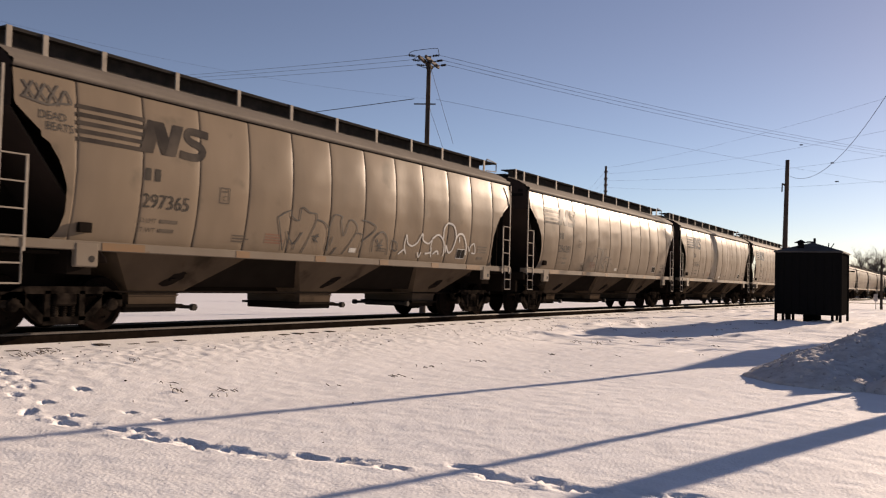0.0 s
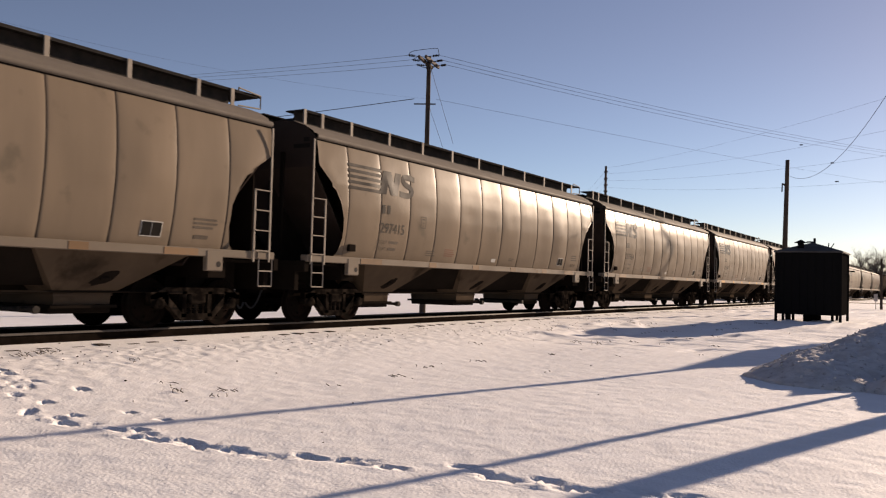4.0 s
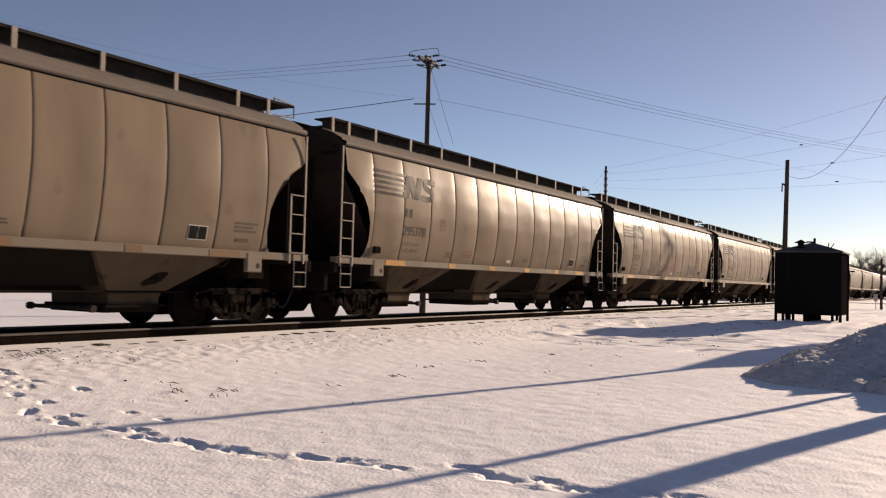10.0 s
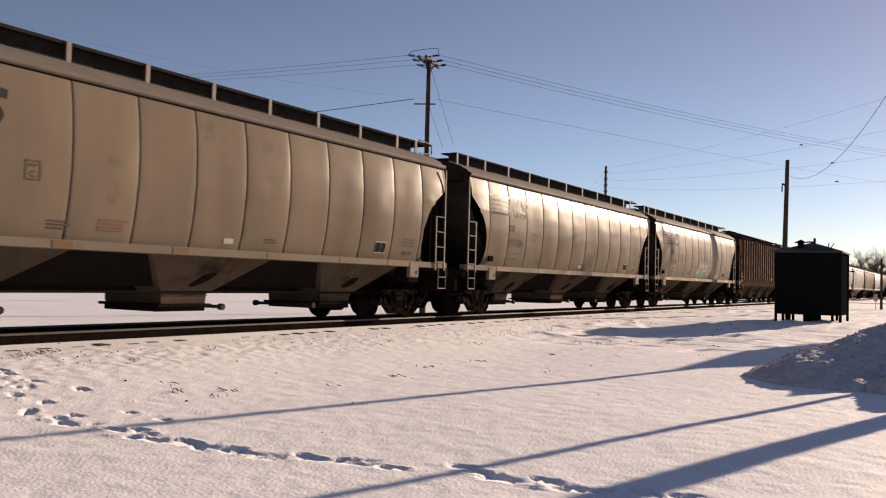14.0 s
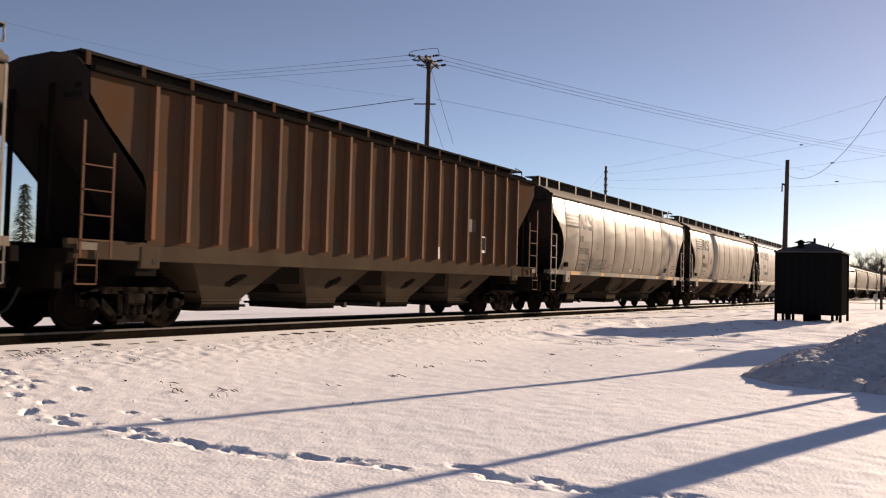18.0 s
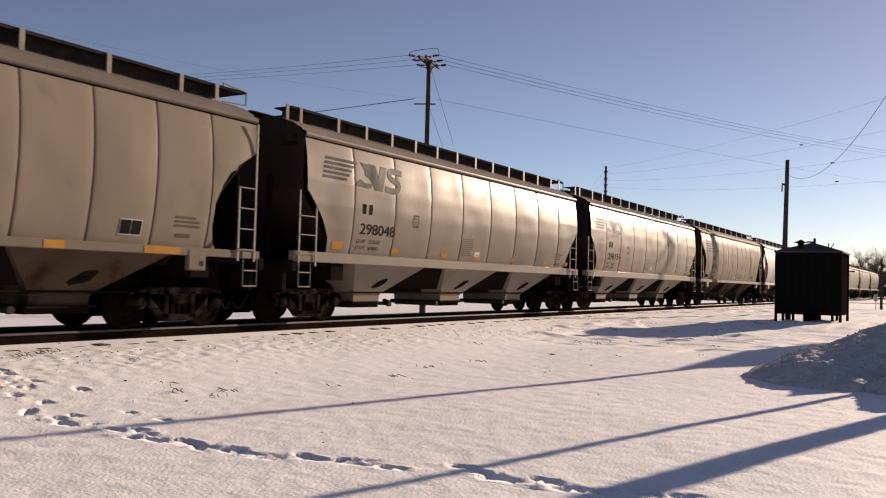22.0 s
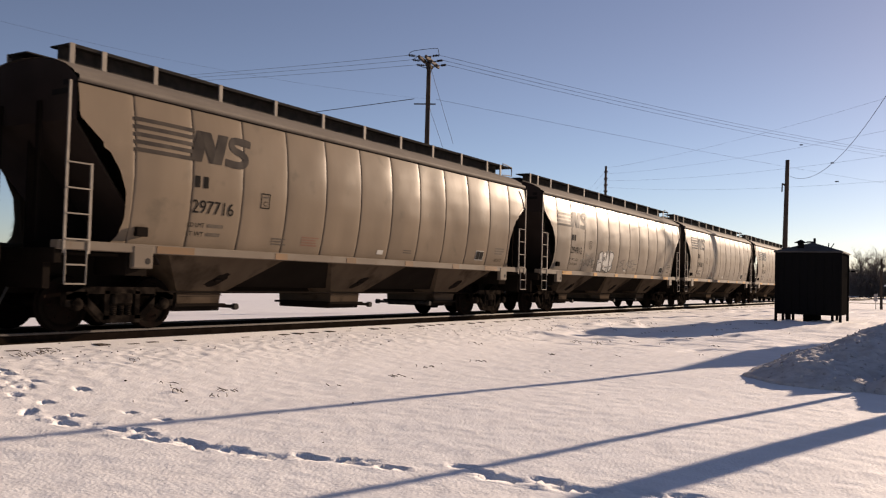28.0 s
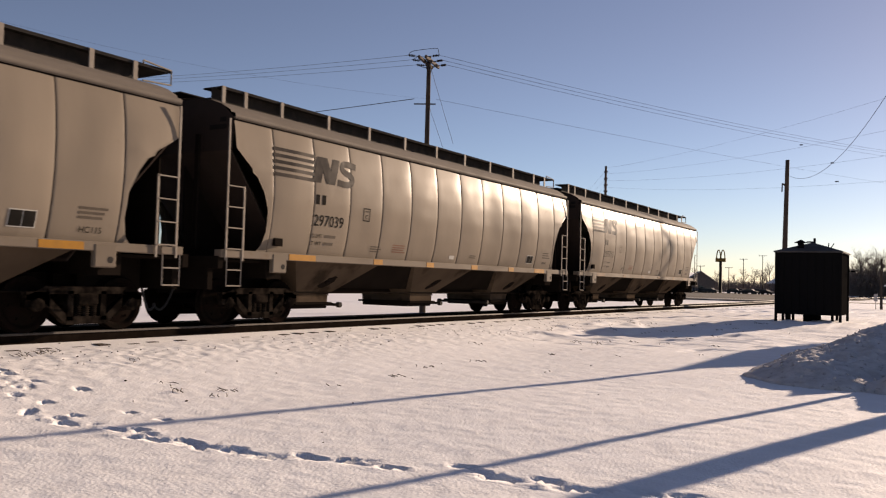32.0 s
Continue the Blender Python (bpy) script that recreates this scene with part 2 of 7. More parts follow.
def rod(bm, a, b, r, r2=None, seg=8, caps=True):
    a, b = Vector(a), Vector(b)
    r2 = r if r2 is None else r2
    d = (b - a).normalized()
    s = d.orthogonal().normalized()
    t = d.cross(s)
    rings = []
    for p, q in ((a, r), (b, r2)):
        rings.append([bm.verts.new(p + q * (math.cos(2 * math.pi * i / seg) * s + math.sin(2 * math.pi * i / seg) * t)) for i in range(seg)])
    for i in range(seg):
        j = (i + 1) % seg
        bm.faces.new((rings[0][i], rings[0][j], rings[1][j], rings[1][i]))
    if caps:
        bm.faces.new(rings[0][::-1])
        bm.faces.new(rings[1])
    return bm


def beam(bm, a, b, w, y0, y1):
    """A bar between two points (x, z), w wide, reaching from y0 to y1."""
    a, b = Vector((a[0], 0, a[1])), Vector((b[0], 0, b[1]))
    d = (b - a).normalized()
    n = Vector((-d.z, 0, d.x)) * w / 2
    ring = [a + n, b + n, b - n, a - n]
    lo = [bm.verts.new((p.x, y0, p.z)) for p in ring]
    hi = [bm.verts.new((p.x, y1, p.z)) for p in ring]
    bm.faces.new(lo)
    bm.faces.new(hi[::-1])
    for i in range(4):
        j = (i + 1) % 4
        bm.faces.new((lo[i], hi[i], hi[j], lo[j]))
    return bm


def lathe(bm, profile, axis_y=True, seg=24, centre=(0, 0, 0)):
    """Turns (radius, along) pairs round the y axis (or the z axis)."""
    c = Vector(centre)
    rings = []
    for r, a in profile:
        ring = []
        for i in range(seg):
            k = 2 * math.pi * i / seg
            p = Vector((r * math.cos(k), a, r * math.sin(k))) if axis_y else Vector((r * math.cos(k), r * math.sin(k), a))
            ring.append(bm.verts.new(c + p))
        rings.append(ring)
    for u, w in zip(rings, rings[1:]):
        for i in range(seg):
            j = (i + 1) % seg
            bm.faces.new((u[i], u[j], w[j], w[i]))
    bm.faces.new(rings[0])
    bm.faces.new(rings[-1][::-1])
    return bm


def grid_faces(rows, cols):
    k = np.arange(rows * cols).reshape(rows, cols)
    return np.stack([k[:-1, :-1], k[:-1, 1:], k[1:, 1:], k[1:, :-1]], -1).reshape(-1, 4)


def grid_mesh(name, pts, rows, cols):
    me = bpy.data.meshes.new(name)
    faces = grid_faces(rows, cols)
    me.vertices.add(len(pts))
    me.vertices.foreach_set("co", np.asarray(pts, dtype=np.float32).ravel())
    me.loops.add(faces.size)
    me.loops.foreach_set("vertex_index", faces.astype(np.int32).ravel())
    me.polygons.add(len(faces))
    me.polygons.foreach_set("loop_start", np.arange(0, faces.size, 4, dtype=np.int32))
    me.update(calc_edges=True)
    me.validate()
    return me


# ---- ground ----
def lattice(x, y, size, seed):
    """Smooth random heights from -1 to 1 on a lattice of that size."""
    r = np.random.RandomState(seed).uniform(-1, 1, (256, 256))
    u, v = np.asarray(x) / size, np.asarray(y) / size
    i, j = np.floor(u).astype(int), np.floor(v).astype(int)
    f, g = u - i, v - j
    f, g = f * f * (3 - 2 * f), g * g * (3 - 2 * g)
    a, b = r[i % 256, j % 256], r[(i + 1) % 256, j % 256]
    c, d = r[i % 256, (j + 1) % 256], r[(i + 1) % 256, (j + 1) % 256]
    return (a * (1 - f) + b * f) * (1 - g) + (c * (1 - f) + d * f) * g


def ramp(v, a, b):
    t = np.clip((np.asarray(v, dtype=float) - a) / (b - a), 0, 1)
    return t * t * (3 - 2 * t)


def lie(x, y):
    """Lie of the land without its small bumps: the track bed, the low lot before it, the field behind."""
    x, y = np.asarray(x, dtype=float), np.asarray(y, dtype=float)
    low = -0.50 + 0.24 * ramp(x, 26, 38)
    near = -0.17 - 0.05 * ramp(-y, 0.8, 1.5) + (low + 0.22) * ramp(-y / (1 - 0.34 * ramp(x, 14, 24)), 1.6, 6.5)
    far = -0.17 - 0.30 * ramp(y, 1.2, 6.0) + 0.25 * ramp(y, 20, 70)
    return np.where(y < 0, near, far)


TRAIL = [(6.5, -2.2), (6.3, -3.4), (5.7, -4.9), (5.3, -5.7), (5.4, -6.8), (5.4, -8.1), (5.7, -9.2), (6.0, -10.0), (6.0, -10.7), (6.2, -11.8), (6.4, -13.0)]


def trail_steps():
    """Foot holes along the trail: x, y, heading, length, width, depth."""
    rng = random.Random(5)
    steps = []
    for (x0, y0), (x1, y1) in zip(TRAIL, TRAIL[1:]):
        n = max(2, round(math.dist((x0, y0), (x1, y1)) / 0.36))
        for k in range(n):
            u = k / n
            side = 0.09 * (-1 if k % 2 else 1)
            steps.append((x0 + (x1 - x0) * u + side + rng.uniform(-.04, .04), y0 + (y1 - y0) * u + rng.uniform(-.08, .08),
                          math.atan2(y1 - y0, x1 - x0) + rng.uniform(-.3, .3), rng.uniform(0.10, 0.21), rng.uniform(0.026, 0.055), rng.uniform(0.03, 0.075)))
    for _ in range(11):
        steps.append((rng.uniform(4.7, 6.6), rng.uniform(-6.6, -2.6), rng.uniform(-2.2, -1.0), 0.10, 0.042, 0.05))
    return steps


def ground_z(x, y):
    x, y = np.asarray(x, dtype=float), np.asarray(y, dtype=float)
    z = lie(x, y)
    open_ = ramp(np.abs(y), 1.0, 2.2)
    z = z + open_ * (0.016 * lattice(x, y, 3.1, 1) + 0.004 * lattice(x, y, 0.8, 2) + 0.003 * lattice(x, y * 0.7, 0.24, 3) + 0.0042 * lattice(x, y, 0.11, 4))
    z = z + ramp(-y, 1.5, 2.0) * (1 - ramp(-y, 3.2, 4.5)) * (0.003 * lattice(x, y, 0.3, 7) + 0.009 * lattice(x, y, 0.10, 8))
    # tyre ruts past the shed
    rut = np.exp(-((y + 4.6 + 0.05 * (x - 22)) / 0.35) ** 2) + np.exp(-((y + 6.2 + 0.05 * (x - 22)) / 0.35) ** 2)
    z = z - 0.05 * rut * ramp(x, 18, 24) * (1 - ramp(x, 60, 75)) * (0.6 + 0.4 * lattice(x, y, 1.1, 9))
    z = z + 0.11 * np.maximum(lattice(x, y, 0.7, 11), 0.1) * ramp(x, 19, 25) * (1 - ramp(x, 45, 60)) * np.exp(-((y + 3.0) / 0.9) ** 2)
    # churned snow before the shed: low berms and scuffed hollows
    churn = ramp(x, 17, 23) * (1 - ramp(x, 55, 75)) * ramp(-y, 2.0, 3.5) * (1 - ramp(-y, 9.5, 12))
    z = z + churn * (0.025 * lattice(x * 0.6, y, 0.9, 12) + 0.055 * np.maximum(lattice(x, y * 0.5, 0.42, 13), 0) - 0.13 * np.clip(lattice(x * 0.35, y, 0.8, 14) - 0.45, 0, 1))
    for sx, sy, a, ln, wd, dp in trail_steps():
        m = (np.abs(x - sx) < 0.6) & (np.abs(y - sy) < 0.6)
        if not m.any():
            continue
        dx, dy = x[m] - sx, y[m] - sy
        u, v = (dx * math.cos(a) + dy * math.sin(a)) / ln, (-dx * math.sin(a) + dy * math.cos(a)) / wd
        r = np.sqrt(u * u + v * v) * (1 + 0.6 * lattice(x[m], y[m], 0.085, 31)) + 0.15 * lattice(x[m], y[m], 0.17, 32)
        z[m] += -dp * (1 - ramp(r, 0.65, 1.05)) + 0.012 * np.exp(-((r - 1.3) / 0.25) ** 2)
    # dragging grooves along the nearer part of the trail
    for (ax, ay), (bx, by) in zip(TRAIL[4:], TRAIL[5:]):
        t = np.clip((y - ay) / (by - ay), 0, 1)
        on = (y <= ay) & (y > by)
        d = np.abs(x - (ax + (bx - ax) * t) - 0.05 * lattice(y, y, 0.5, 33))
        z = z - np.where(on, 1, 0) * 0.055 * np.exp(-(d / 0.034) ** 2) * np.clip(0.65 + 0.9 * lattice(y, 0 * y, 0.45, 34), 0, 1)
    return z


def ground():
    def spaced(fine0, fine1, step, out0, out1, grow=1.16):
        mid = list(np.arange(fine0, fine1 + 1e-6, step))
        up, dn, s = [], [], step
        v = mid[-1]
        while v < out1:
            s *= grow
            v += s
            up.append(v)
        s, v = step, mid[0]
        while v > out0:
            s *= grow
            v -= s
            dn.append(v)
        return np.array(dn[::-1] + mid + up)
    xs = spaced(3.6, 21.0, 0.05, -3500, 4200, 1.022)
    ys = spaced(-12.9, -1.4, 0.045, -4000, 4200, 1.11)
    X, Y = np.meshgrid(xs, ys)
    pts = np.stack([X.ravel(), Y.ravel(), ground_z(X.ravel(), Y.ravel())], 1)
    me = grid_mesh("ground", pts, len(ys), len(xs))
    ob = mesh_part("ground", me, M_SNOW, smooth=True)
    tagged(ob, "snow covered ground with crusted surface and footprints", "snow", kind="structure")


def height(x, y):
    return float(ground_z(np.array([x]), np.array([y]))[0])


def railway():
    tr = thing("track", "single railway track with rails and snowed-in wooden ties", "railway track", kind="structure")
    for y in (-0.7535, 0.7535):
        bm = bmesh.new()
        box(bm, -120, 700, y - 0.036, y + 0.036, -0.04, 0.0, 0.008)
        part("rail_head", bm, M_TREAD, tr, "rail head polished by wheels")
        bm = bmesh.new()
        box(bm, -120, 700, y - 0.010, y + 0.010, -0.15, -0.035)
        box(bm, -120, 700, y - 0.070, y + 0.070, -0.172, -0.148)
        part("rail", bm, M_RAIL, tr, "rusty brown steel rail")
    rng = random.Random(3)
    bm = bmesh.new()
    box(bm, -0.115, 0.115, -1.37, 1.37, -0.40, -0.200, 0.012)
    first = part("tie", bm, M_TIE, tr)
    first.location = (-6, 0, 0)
    n = 0
    x = -5.45
    while x < 90:
        again(first, x + rng.uniform(-.04, .04), rng.uniform(-.05, .05), rng.uniform(-0.022, 0.008), rng.uniform(-2, 2))
        x += 0.545
        n += 1
    bm = bmesh.new()
    while x < 260:
        box(bm, x - 0.115, x + 0.115, -1.38, 1.38, -0.3, -0.18)
        x += 0.545
    far = part("far_ties", bm, M_TIE, tr)
    far["kind"] = "stuff"


# ---- freight cars ----
PROFILES = {
    "round": ([1.36, 1.50, 1.75, 2.1, 2.6, 3.1, 3.6, 3.9, 4.08], [1.40, 1.435, 1.50, 1.56, 1.605, 1.60, 1.56, 1.51, 1.475]),
    "flat": ([1.4, 4.4], [1.50, 1.50]),
}


def half_width(z, kind="round"):
    zs, ys = PROFILES[kind]
    return np.interp(z, zs, ys)


class Side:
    """One car's side: where its sheet lies, dents included, so that markings lie on it."""

    def __init__(self, length, seams, seed, kind="round", dent=0.015):
        self.length, self.seams, self.seed, self.kind, self.dent = length, seams, seed, kind, dent
        rng = random.Random(seed)
        self.pillow = [rng.uniform(-0.010, 0.022) for _ in range(len(seams) + 1)]

    def y(self, x, z):
        """Half width at x (from the car's middle) and z."""
        x, z = np.asarray(x, dtype=float), np.asarray(z, dtype=float)
        w = half_width(z, self.kind)
        if self.kind == "flat":
            return w
        edges = [-self.length / 2] + self.seams + [self.length / 2]
        k = np.clip(np.searchsorted(self.seams, x), 0, len(self.seams))
        a, b = np.array(edges)[k], np.array(edges)[k + 1]
        u = np.clip((x - a) / (b - a), 0, 1)
        soft = np.sin(math.pi * u) * np.sin(math.pi * np.clip((z - 1.4) / 2.7, 0, 1))
        w = w + np.array(self.pillow)[k] * soft
        w = w + self.dent * lattice(x + 40, z + 10, 0.9, 60 + self.seed) * soft + self.dent * 0.5 * lattice(x + 40, z, 0.35, 70 + self.seed) * soft
        return w


def cut_edge(z, kind):
    """How far in from the end the side sheet starts at height z (the opening before the end slope sheet)."""
    if kind == "wide":
        return np.interp(z, [1.3, 1.5, 1.9, 2.3, 2.7, 2.84, 2.86, 4.2], [0.80, 0.86, 0.80, 0.56, 0.18, 0.04, 0.0, 0.0])
    if kind == "straight":
        return np.interp(z, [1.4, 2.55, 3.78, 4.4], [1.24, 1.24, 0.02, 0.0])
    return np.interp(z, [1.3, 1.50, 1.6, 1.9, 2.33, 2.7, 2.95, 3.02, 3.10, 3.43, 3.5, 4.2], [0.70, 0.76, 0.86, 0.94, 0.92, 0.76, 0.58, 0.44, 0.43, 0.03, 0.0, 0.0])


def side_panels(car, side, mat, cut, z0=1.40, z1=4.07, tail=0.0):
    L = side.length
    edges = [-L / 2] + side.seams + [L / 2]
    levels = np.linspace(z0, z1, 22)
    fine = np.concatenate([np.arange(1.5, 2.9, 0.06), [2.95, 2.985, 3.02, 3.06, 3.10], np.arange(3.15, 3.55, 0.05)])
    for sgn in (-1, 1):
        for k in range(len(edges) - 1):
            zs = levels if 0 < k < len(edges) - 2 else np.unique(np.round(np.concatenate([levels, fine[(fine > z0) & (fine < z1)]]), 3))
            a = np.full_like(zs, edges[k])
            b = np.full_like(zs, edges[k + 1])
            if k == 0:
                a = -L / 2 + cut_edge(zs, cut)
            if k == len(edges) - 2:
                b = L / 2 - cut_edge(zs, cut) + tail * ramp(zs, 2.95, 3.45)
            us = np.array([0.0, 0.01, 0.04, 0.15, 0.3, 0.45, 0.6, 0.75, 0.87, 0.94, 0.98, 1.0])
            inset = np.array([0.008, 0.003, 0.001, 0, 0, 0, 0, 0, 0.001, 0.004, 0.008, 0.012])
            if k == 0:
                inset[:2] = 0
            if k == len(edges) - 2:
                inset[-2:] = 0
            X = a[:, None] + (b - a)[:, None] * us[None, :]
            Z = np.repeat(zs[:, None], len(us), 1)
            Y = sgn * (side.y(X, Z) - inset[None, :])
            pts = np.stack([X.ravel(), Y.ravel(), Z.ravel()], 1)
            me = grid_mesh("side_panel", pts, len(zs), len(us))
            mesh_part("side_panel", me, mat, car, smooth=True)
    zs = levels
    for x in side.seams:
        X = np.stack([np.full_like(zs, x - 0.012), np.full_like(zs, x), np.full_like(zs, x + 0.012)], 1)
        Z = np.repeat(zs[:, None], 3, 1)
        Y = -(side.y(X, Z) + np.array([-0.010, -0.004, -0.007])[None, :])
        mesh_part("weld_seam", grid_mesh("weld_seam", np.stack([X.ravel(), Y.ravel(), Z.ravel()], 1), len(zs), 3), M_SEAM, car)


def roof(car, L, mat, tail=0.0):
    half = [(1.50, 4.015), (1.54, 4.03), (1.545, 4.10), (1.50, 4.135), (1.42, 4.155), (1.40, 4.20), (1.15, 4.34), (0.85, 4.445), (0.45, 4.51), (0.0, 4.53)]
    sec = half + [(-y, z) for y, z in half[-2::-1]]
    pts = np.array([(x, y, z) for x in np.linspace(-L / 2 - 0.02, L / 2 + 0.02 + tail, 12) for y, z in sec])
    mesh_part("roof", grid_mesh("roof", pts, 12, len(sec)), mat, car)
    for sgn in (-1, 1):
        # dark strip standing in for the shadow line below the eave
        bm = bmesh.new()
        box(bm, -L / 2, L / 2 + tail, min(sgn * 1.40, sgn * 1.50), max(sgn * 1.40, sgn * 1.50), 3.99, 4.03)
        part("eave_angle", bm, M_GRIME_SHADE, car)


def running_boards(car, L, posts, post_mat, top=4.77, reach=0.36, hoop=True, start=0.26):
    bm = bmesh.new()
    box(bm, -L / 2 + 0.7, L / 2 - 0.7, -0.30, 0.30, 4.50, 4.70, 0.03)
    part("trough_hatch", bm, M_BLACK, car, "long dark trough hatch cover")
    for sgn in (-1, 1):
        y0, y1 = sorted((sgn * 0.33, sgn * 0.86))
        bm = bmesh.new()
        box(bm, -L / 2 + start, L / 2 + reach, y0, y1, top - 0.03, top, 0.006)
        ye = sgn * 0.845
        box(bm, -L / 2 + start, L / 2 + reach, min(ye, ye + sgn * .012), max(ye, ye + sgn * .012), top - 0.05, top + 0.004)
        part("running_board", bm, M_BOARD, car)
        bm = bmesh.new()
        yp = sgn * 0.64
        box(bm, -L / 2 + 0.2, L / 2 - 0.2, min(yp, yp + .01), max(yp, yp + .01), 4.48, top - 0.03)
        part("hatch_coaming", bm, M_BLACK, car)
        first = None
        for p in posts:
            if first is None:
                bm = bmesh.new()
                y0, y1 = sorted((sgn * 0.858, sgn * 0.885))
                box(bm, -0.048, 0.048, y0, y1, 4.42, top + 0.002, 0.004)
                first = part("board_post", bm, post_mat, car)
                first.location = (p - L / 2, 0, 0)
            else:
                again(first, p - L / 2)
        for e in (1,):
            bm = bmesh.new()
            x0, x1 = e * (L / 2 - 0.15), e * (L / 2 + reach - 0.03)
            rod(bm, (x1, sgn * 0.87, top - 0.28), (x1, sgn * 0.87, top), 0.016, seg=6)
            if hoop:
                rod(bm, (x1, sgn * 0.87, top), (x0, sgn * 0.87, top + 0.055), 0.016, seg=6)
                rod(bm, (x0, sgn * 0.87, top + 0.055), (x0, sgn * 0.87, top), 0.016, seg=6)
                rod(bm, (x1, sgn * 0.87, top - 0.27), (x0, sgn * 0.87, top - 0.31), 0.016, seg=6)
            part("end_handrail", bm, post_mat, car)
    for e in (1,):
        bm = bmesh.new()
        x0, x1 = sorted((e * (L / 2 + 0.02), e * (L / 2 + reach)))
        zz = top
        box(bm, x0, x1, -0.86, 0.86, zz - 0.034, zz - 0.004)
        part("end_platform", bm, M_BOARD, car)


def ends(car, L, mat, z_cut=3.42, slope_in=1.95, slope_to=1.15, top=4.06, brake=True, tail=0.0):
    for e in (-1, 1):
        x = e * L / 2 + (tail if e > 0 else 0.0)
        bm = bmesh.new()
        sec = [(-1.44, z_cut), (1.44, z_cut), (1.47, top), (1.15, top + 0.27), (0.85, top + 0.37), (0.45, top + 0.44), (-0.45, top + 0.44), (-0.85, top + 0.37), (-1.15, top + 0.27), (-1.47, top)]
        a = [bm.verts.new((x - e * 0.03, y, z)) for y, z in sec]
        b = [bm.verts.new((x - e * 0.002, y, z)) for y, z in sec]
        bm.faces.new(a)
        bm.faces.new(b[::-1])
        for i in range(len(sec)):
            j = (i + 1) % len(sec)
            bm.faces.new((a[i], b[i], b[j], a[j]))
        sheet = part("end_sheet", bm, M_END, car, "upright end sheet in a brown darkened for shade")
        if e == -1:
            for y0, y1, z0, z1 in ((-1.28, -1.12, 3.98, 4.07), (-1.30, -0.84, 3.84, 3.93)):
                bm = bmesh.new()
                box(bm, x - 0.008, x - 0.001, y0, y1, z0, z1)
                part("end_marking", bm, M_MARK, sheet)
        for y in (-0.55, 0.55):
            bm = bmesh.new()
            x0, x1 = sorted((x, x + e * 0.05))
            box(bm, x0, x1, y - 0.05, y + 0.05, 1.5, z_cut + 0.35)
            part("end_post", bm, mat, car)
        bm = bmesh.new()
        # slope sheet, a plate with thickness
        w = 1.40
        p0, p1 = Vector((x - e * 0.01, 0, z_cut)), Vector((x - e * slope_in, 0, slope_to))
        v = [bm.verts.new(q) for q in ((p0.x, -w, p0.z), (p0.x, w, p0.z), (p1.x, 1.25, p1.z), (p1.x, -1.25, p1.z),
                                       (p0.x - e * .03, -w, p0.z + .02), (p0.x - e * .03, w, p0.z + .02), (p1.x, 1.25, p1.z + .05), (p1.x, -1.25, p1.z + .05))]
        for q in ((0, 1, 2, 3), (7, 6, 5, 4), (0, 4, 5, 1), (1, 5, 6, 2), (2, 6, 7, 3), (3, 7, 4, 0)):
            bm.faces.new([v[i] for i in q])
        part("slope_sheet", bm, M_END, car, "steep end slope sheet in a brown darkened for shade")
        # upright web under the slope sheet, on the centre line
        bm = bmesh.new()
        tri = ((x - e * 0.16, 1.28), (x - e * (slope_in - 0.08), 1.28), (x - e * 0.16, z_cut - 0.24))
        lo, hi = [bm.verts.new((p, -0.02, q)) for p, q in tri], [bm.verts.new((p, 0.02, q)) for p, q in tri]
        bm.faces.new(lo)
        bm.faces.new(hi[::-1])
        for i in range(3):
            bm.faces.new((lo[i], hi[i], hi[(i + 1) % 3], lo[(i + 1) % 3]))
        part("end_web", bm, M_GRIME_SHADE, car)
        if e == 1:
            # added plate, no real car part: it darkens the gap between cars
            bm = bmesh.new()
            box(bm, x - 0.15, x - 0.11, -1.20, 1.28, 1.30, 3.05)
            part("end_bulkhead", bm, M_GRIME_SHADE, car, "near-black plate added behind the end posts to darken the gap")
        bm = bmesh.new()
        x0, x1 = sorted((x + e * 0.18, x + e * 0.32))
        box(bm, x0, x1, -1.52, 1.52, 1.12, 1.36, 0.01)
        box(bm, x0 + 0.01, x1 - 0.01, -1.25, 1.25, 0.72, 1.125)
        part("end_sill", bm, M_GRIME_SHADE, car)
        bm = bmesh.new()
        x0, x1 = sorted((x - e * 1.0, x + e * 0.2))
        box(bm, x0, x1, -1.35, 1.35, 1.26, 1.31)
        part("end_deck", bm, M_GRIME_SHADE, car)
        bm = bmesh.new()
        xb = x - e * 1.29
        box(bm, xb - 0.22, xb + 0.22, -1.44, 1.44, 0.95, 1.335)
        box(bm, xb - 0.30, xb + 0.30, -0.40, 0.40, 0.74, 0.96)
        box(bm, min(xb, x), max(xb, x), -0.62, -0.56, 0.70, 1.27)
        part("body_bolster", bm, M_GRIME_SHADE, car)
        # coupler with hose
        bm = bmesh.new()
        x0, x1 = sorted((x + e * 0.1, x + e * 0.62))
        box(bm, x0, x1, -0.07, 0.07, 0.78, 0.92, 0.02)
        x0, x1 = sorted((x + e * 0.5, x + e * 0.70))
        box(bm, x0, x1, -0.16, 0.13, 0.72, 0.99, 0.03)
        part("coupler", bm, M_TRUCK, car, "rusty cast steel knuckle coupler")
        bm = bmesh.new()
        pts = [Vector((x + e * (0.30 + 0.40 * u), -0.32 + 0.1 * u, 0.72 - 0.42 * math.sin(math.pi * min(u * 0.75 + .0, 1)))) for u in np.linspace(0, 1, 8)]
        for p, q in zip(pts, pts[1:]):
            rod(bm, p, q, 0.022, seg=6, caps=False)
        part("air_hose", bm, M_RUBBER, car, "black rubber brake hose")
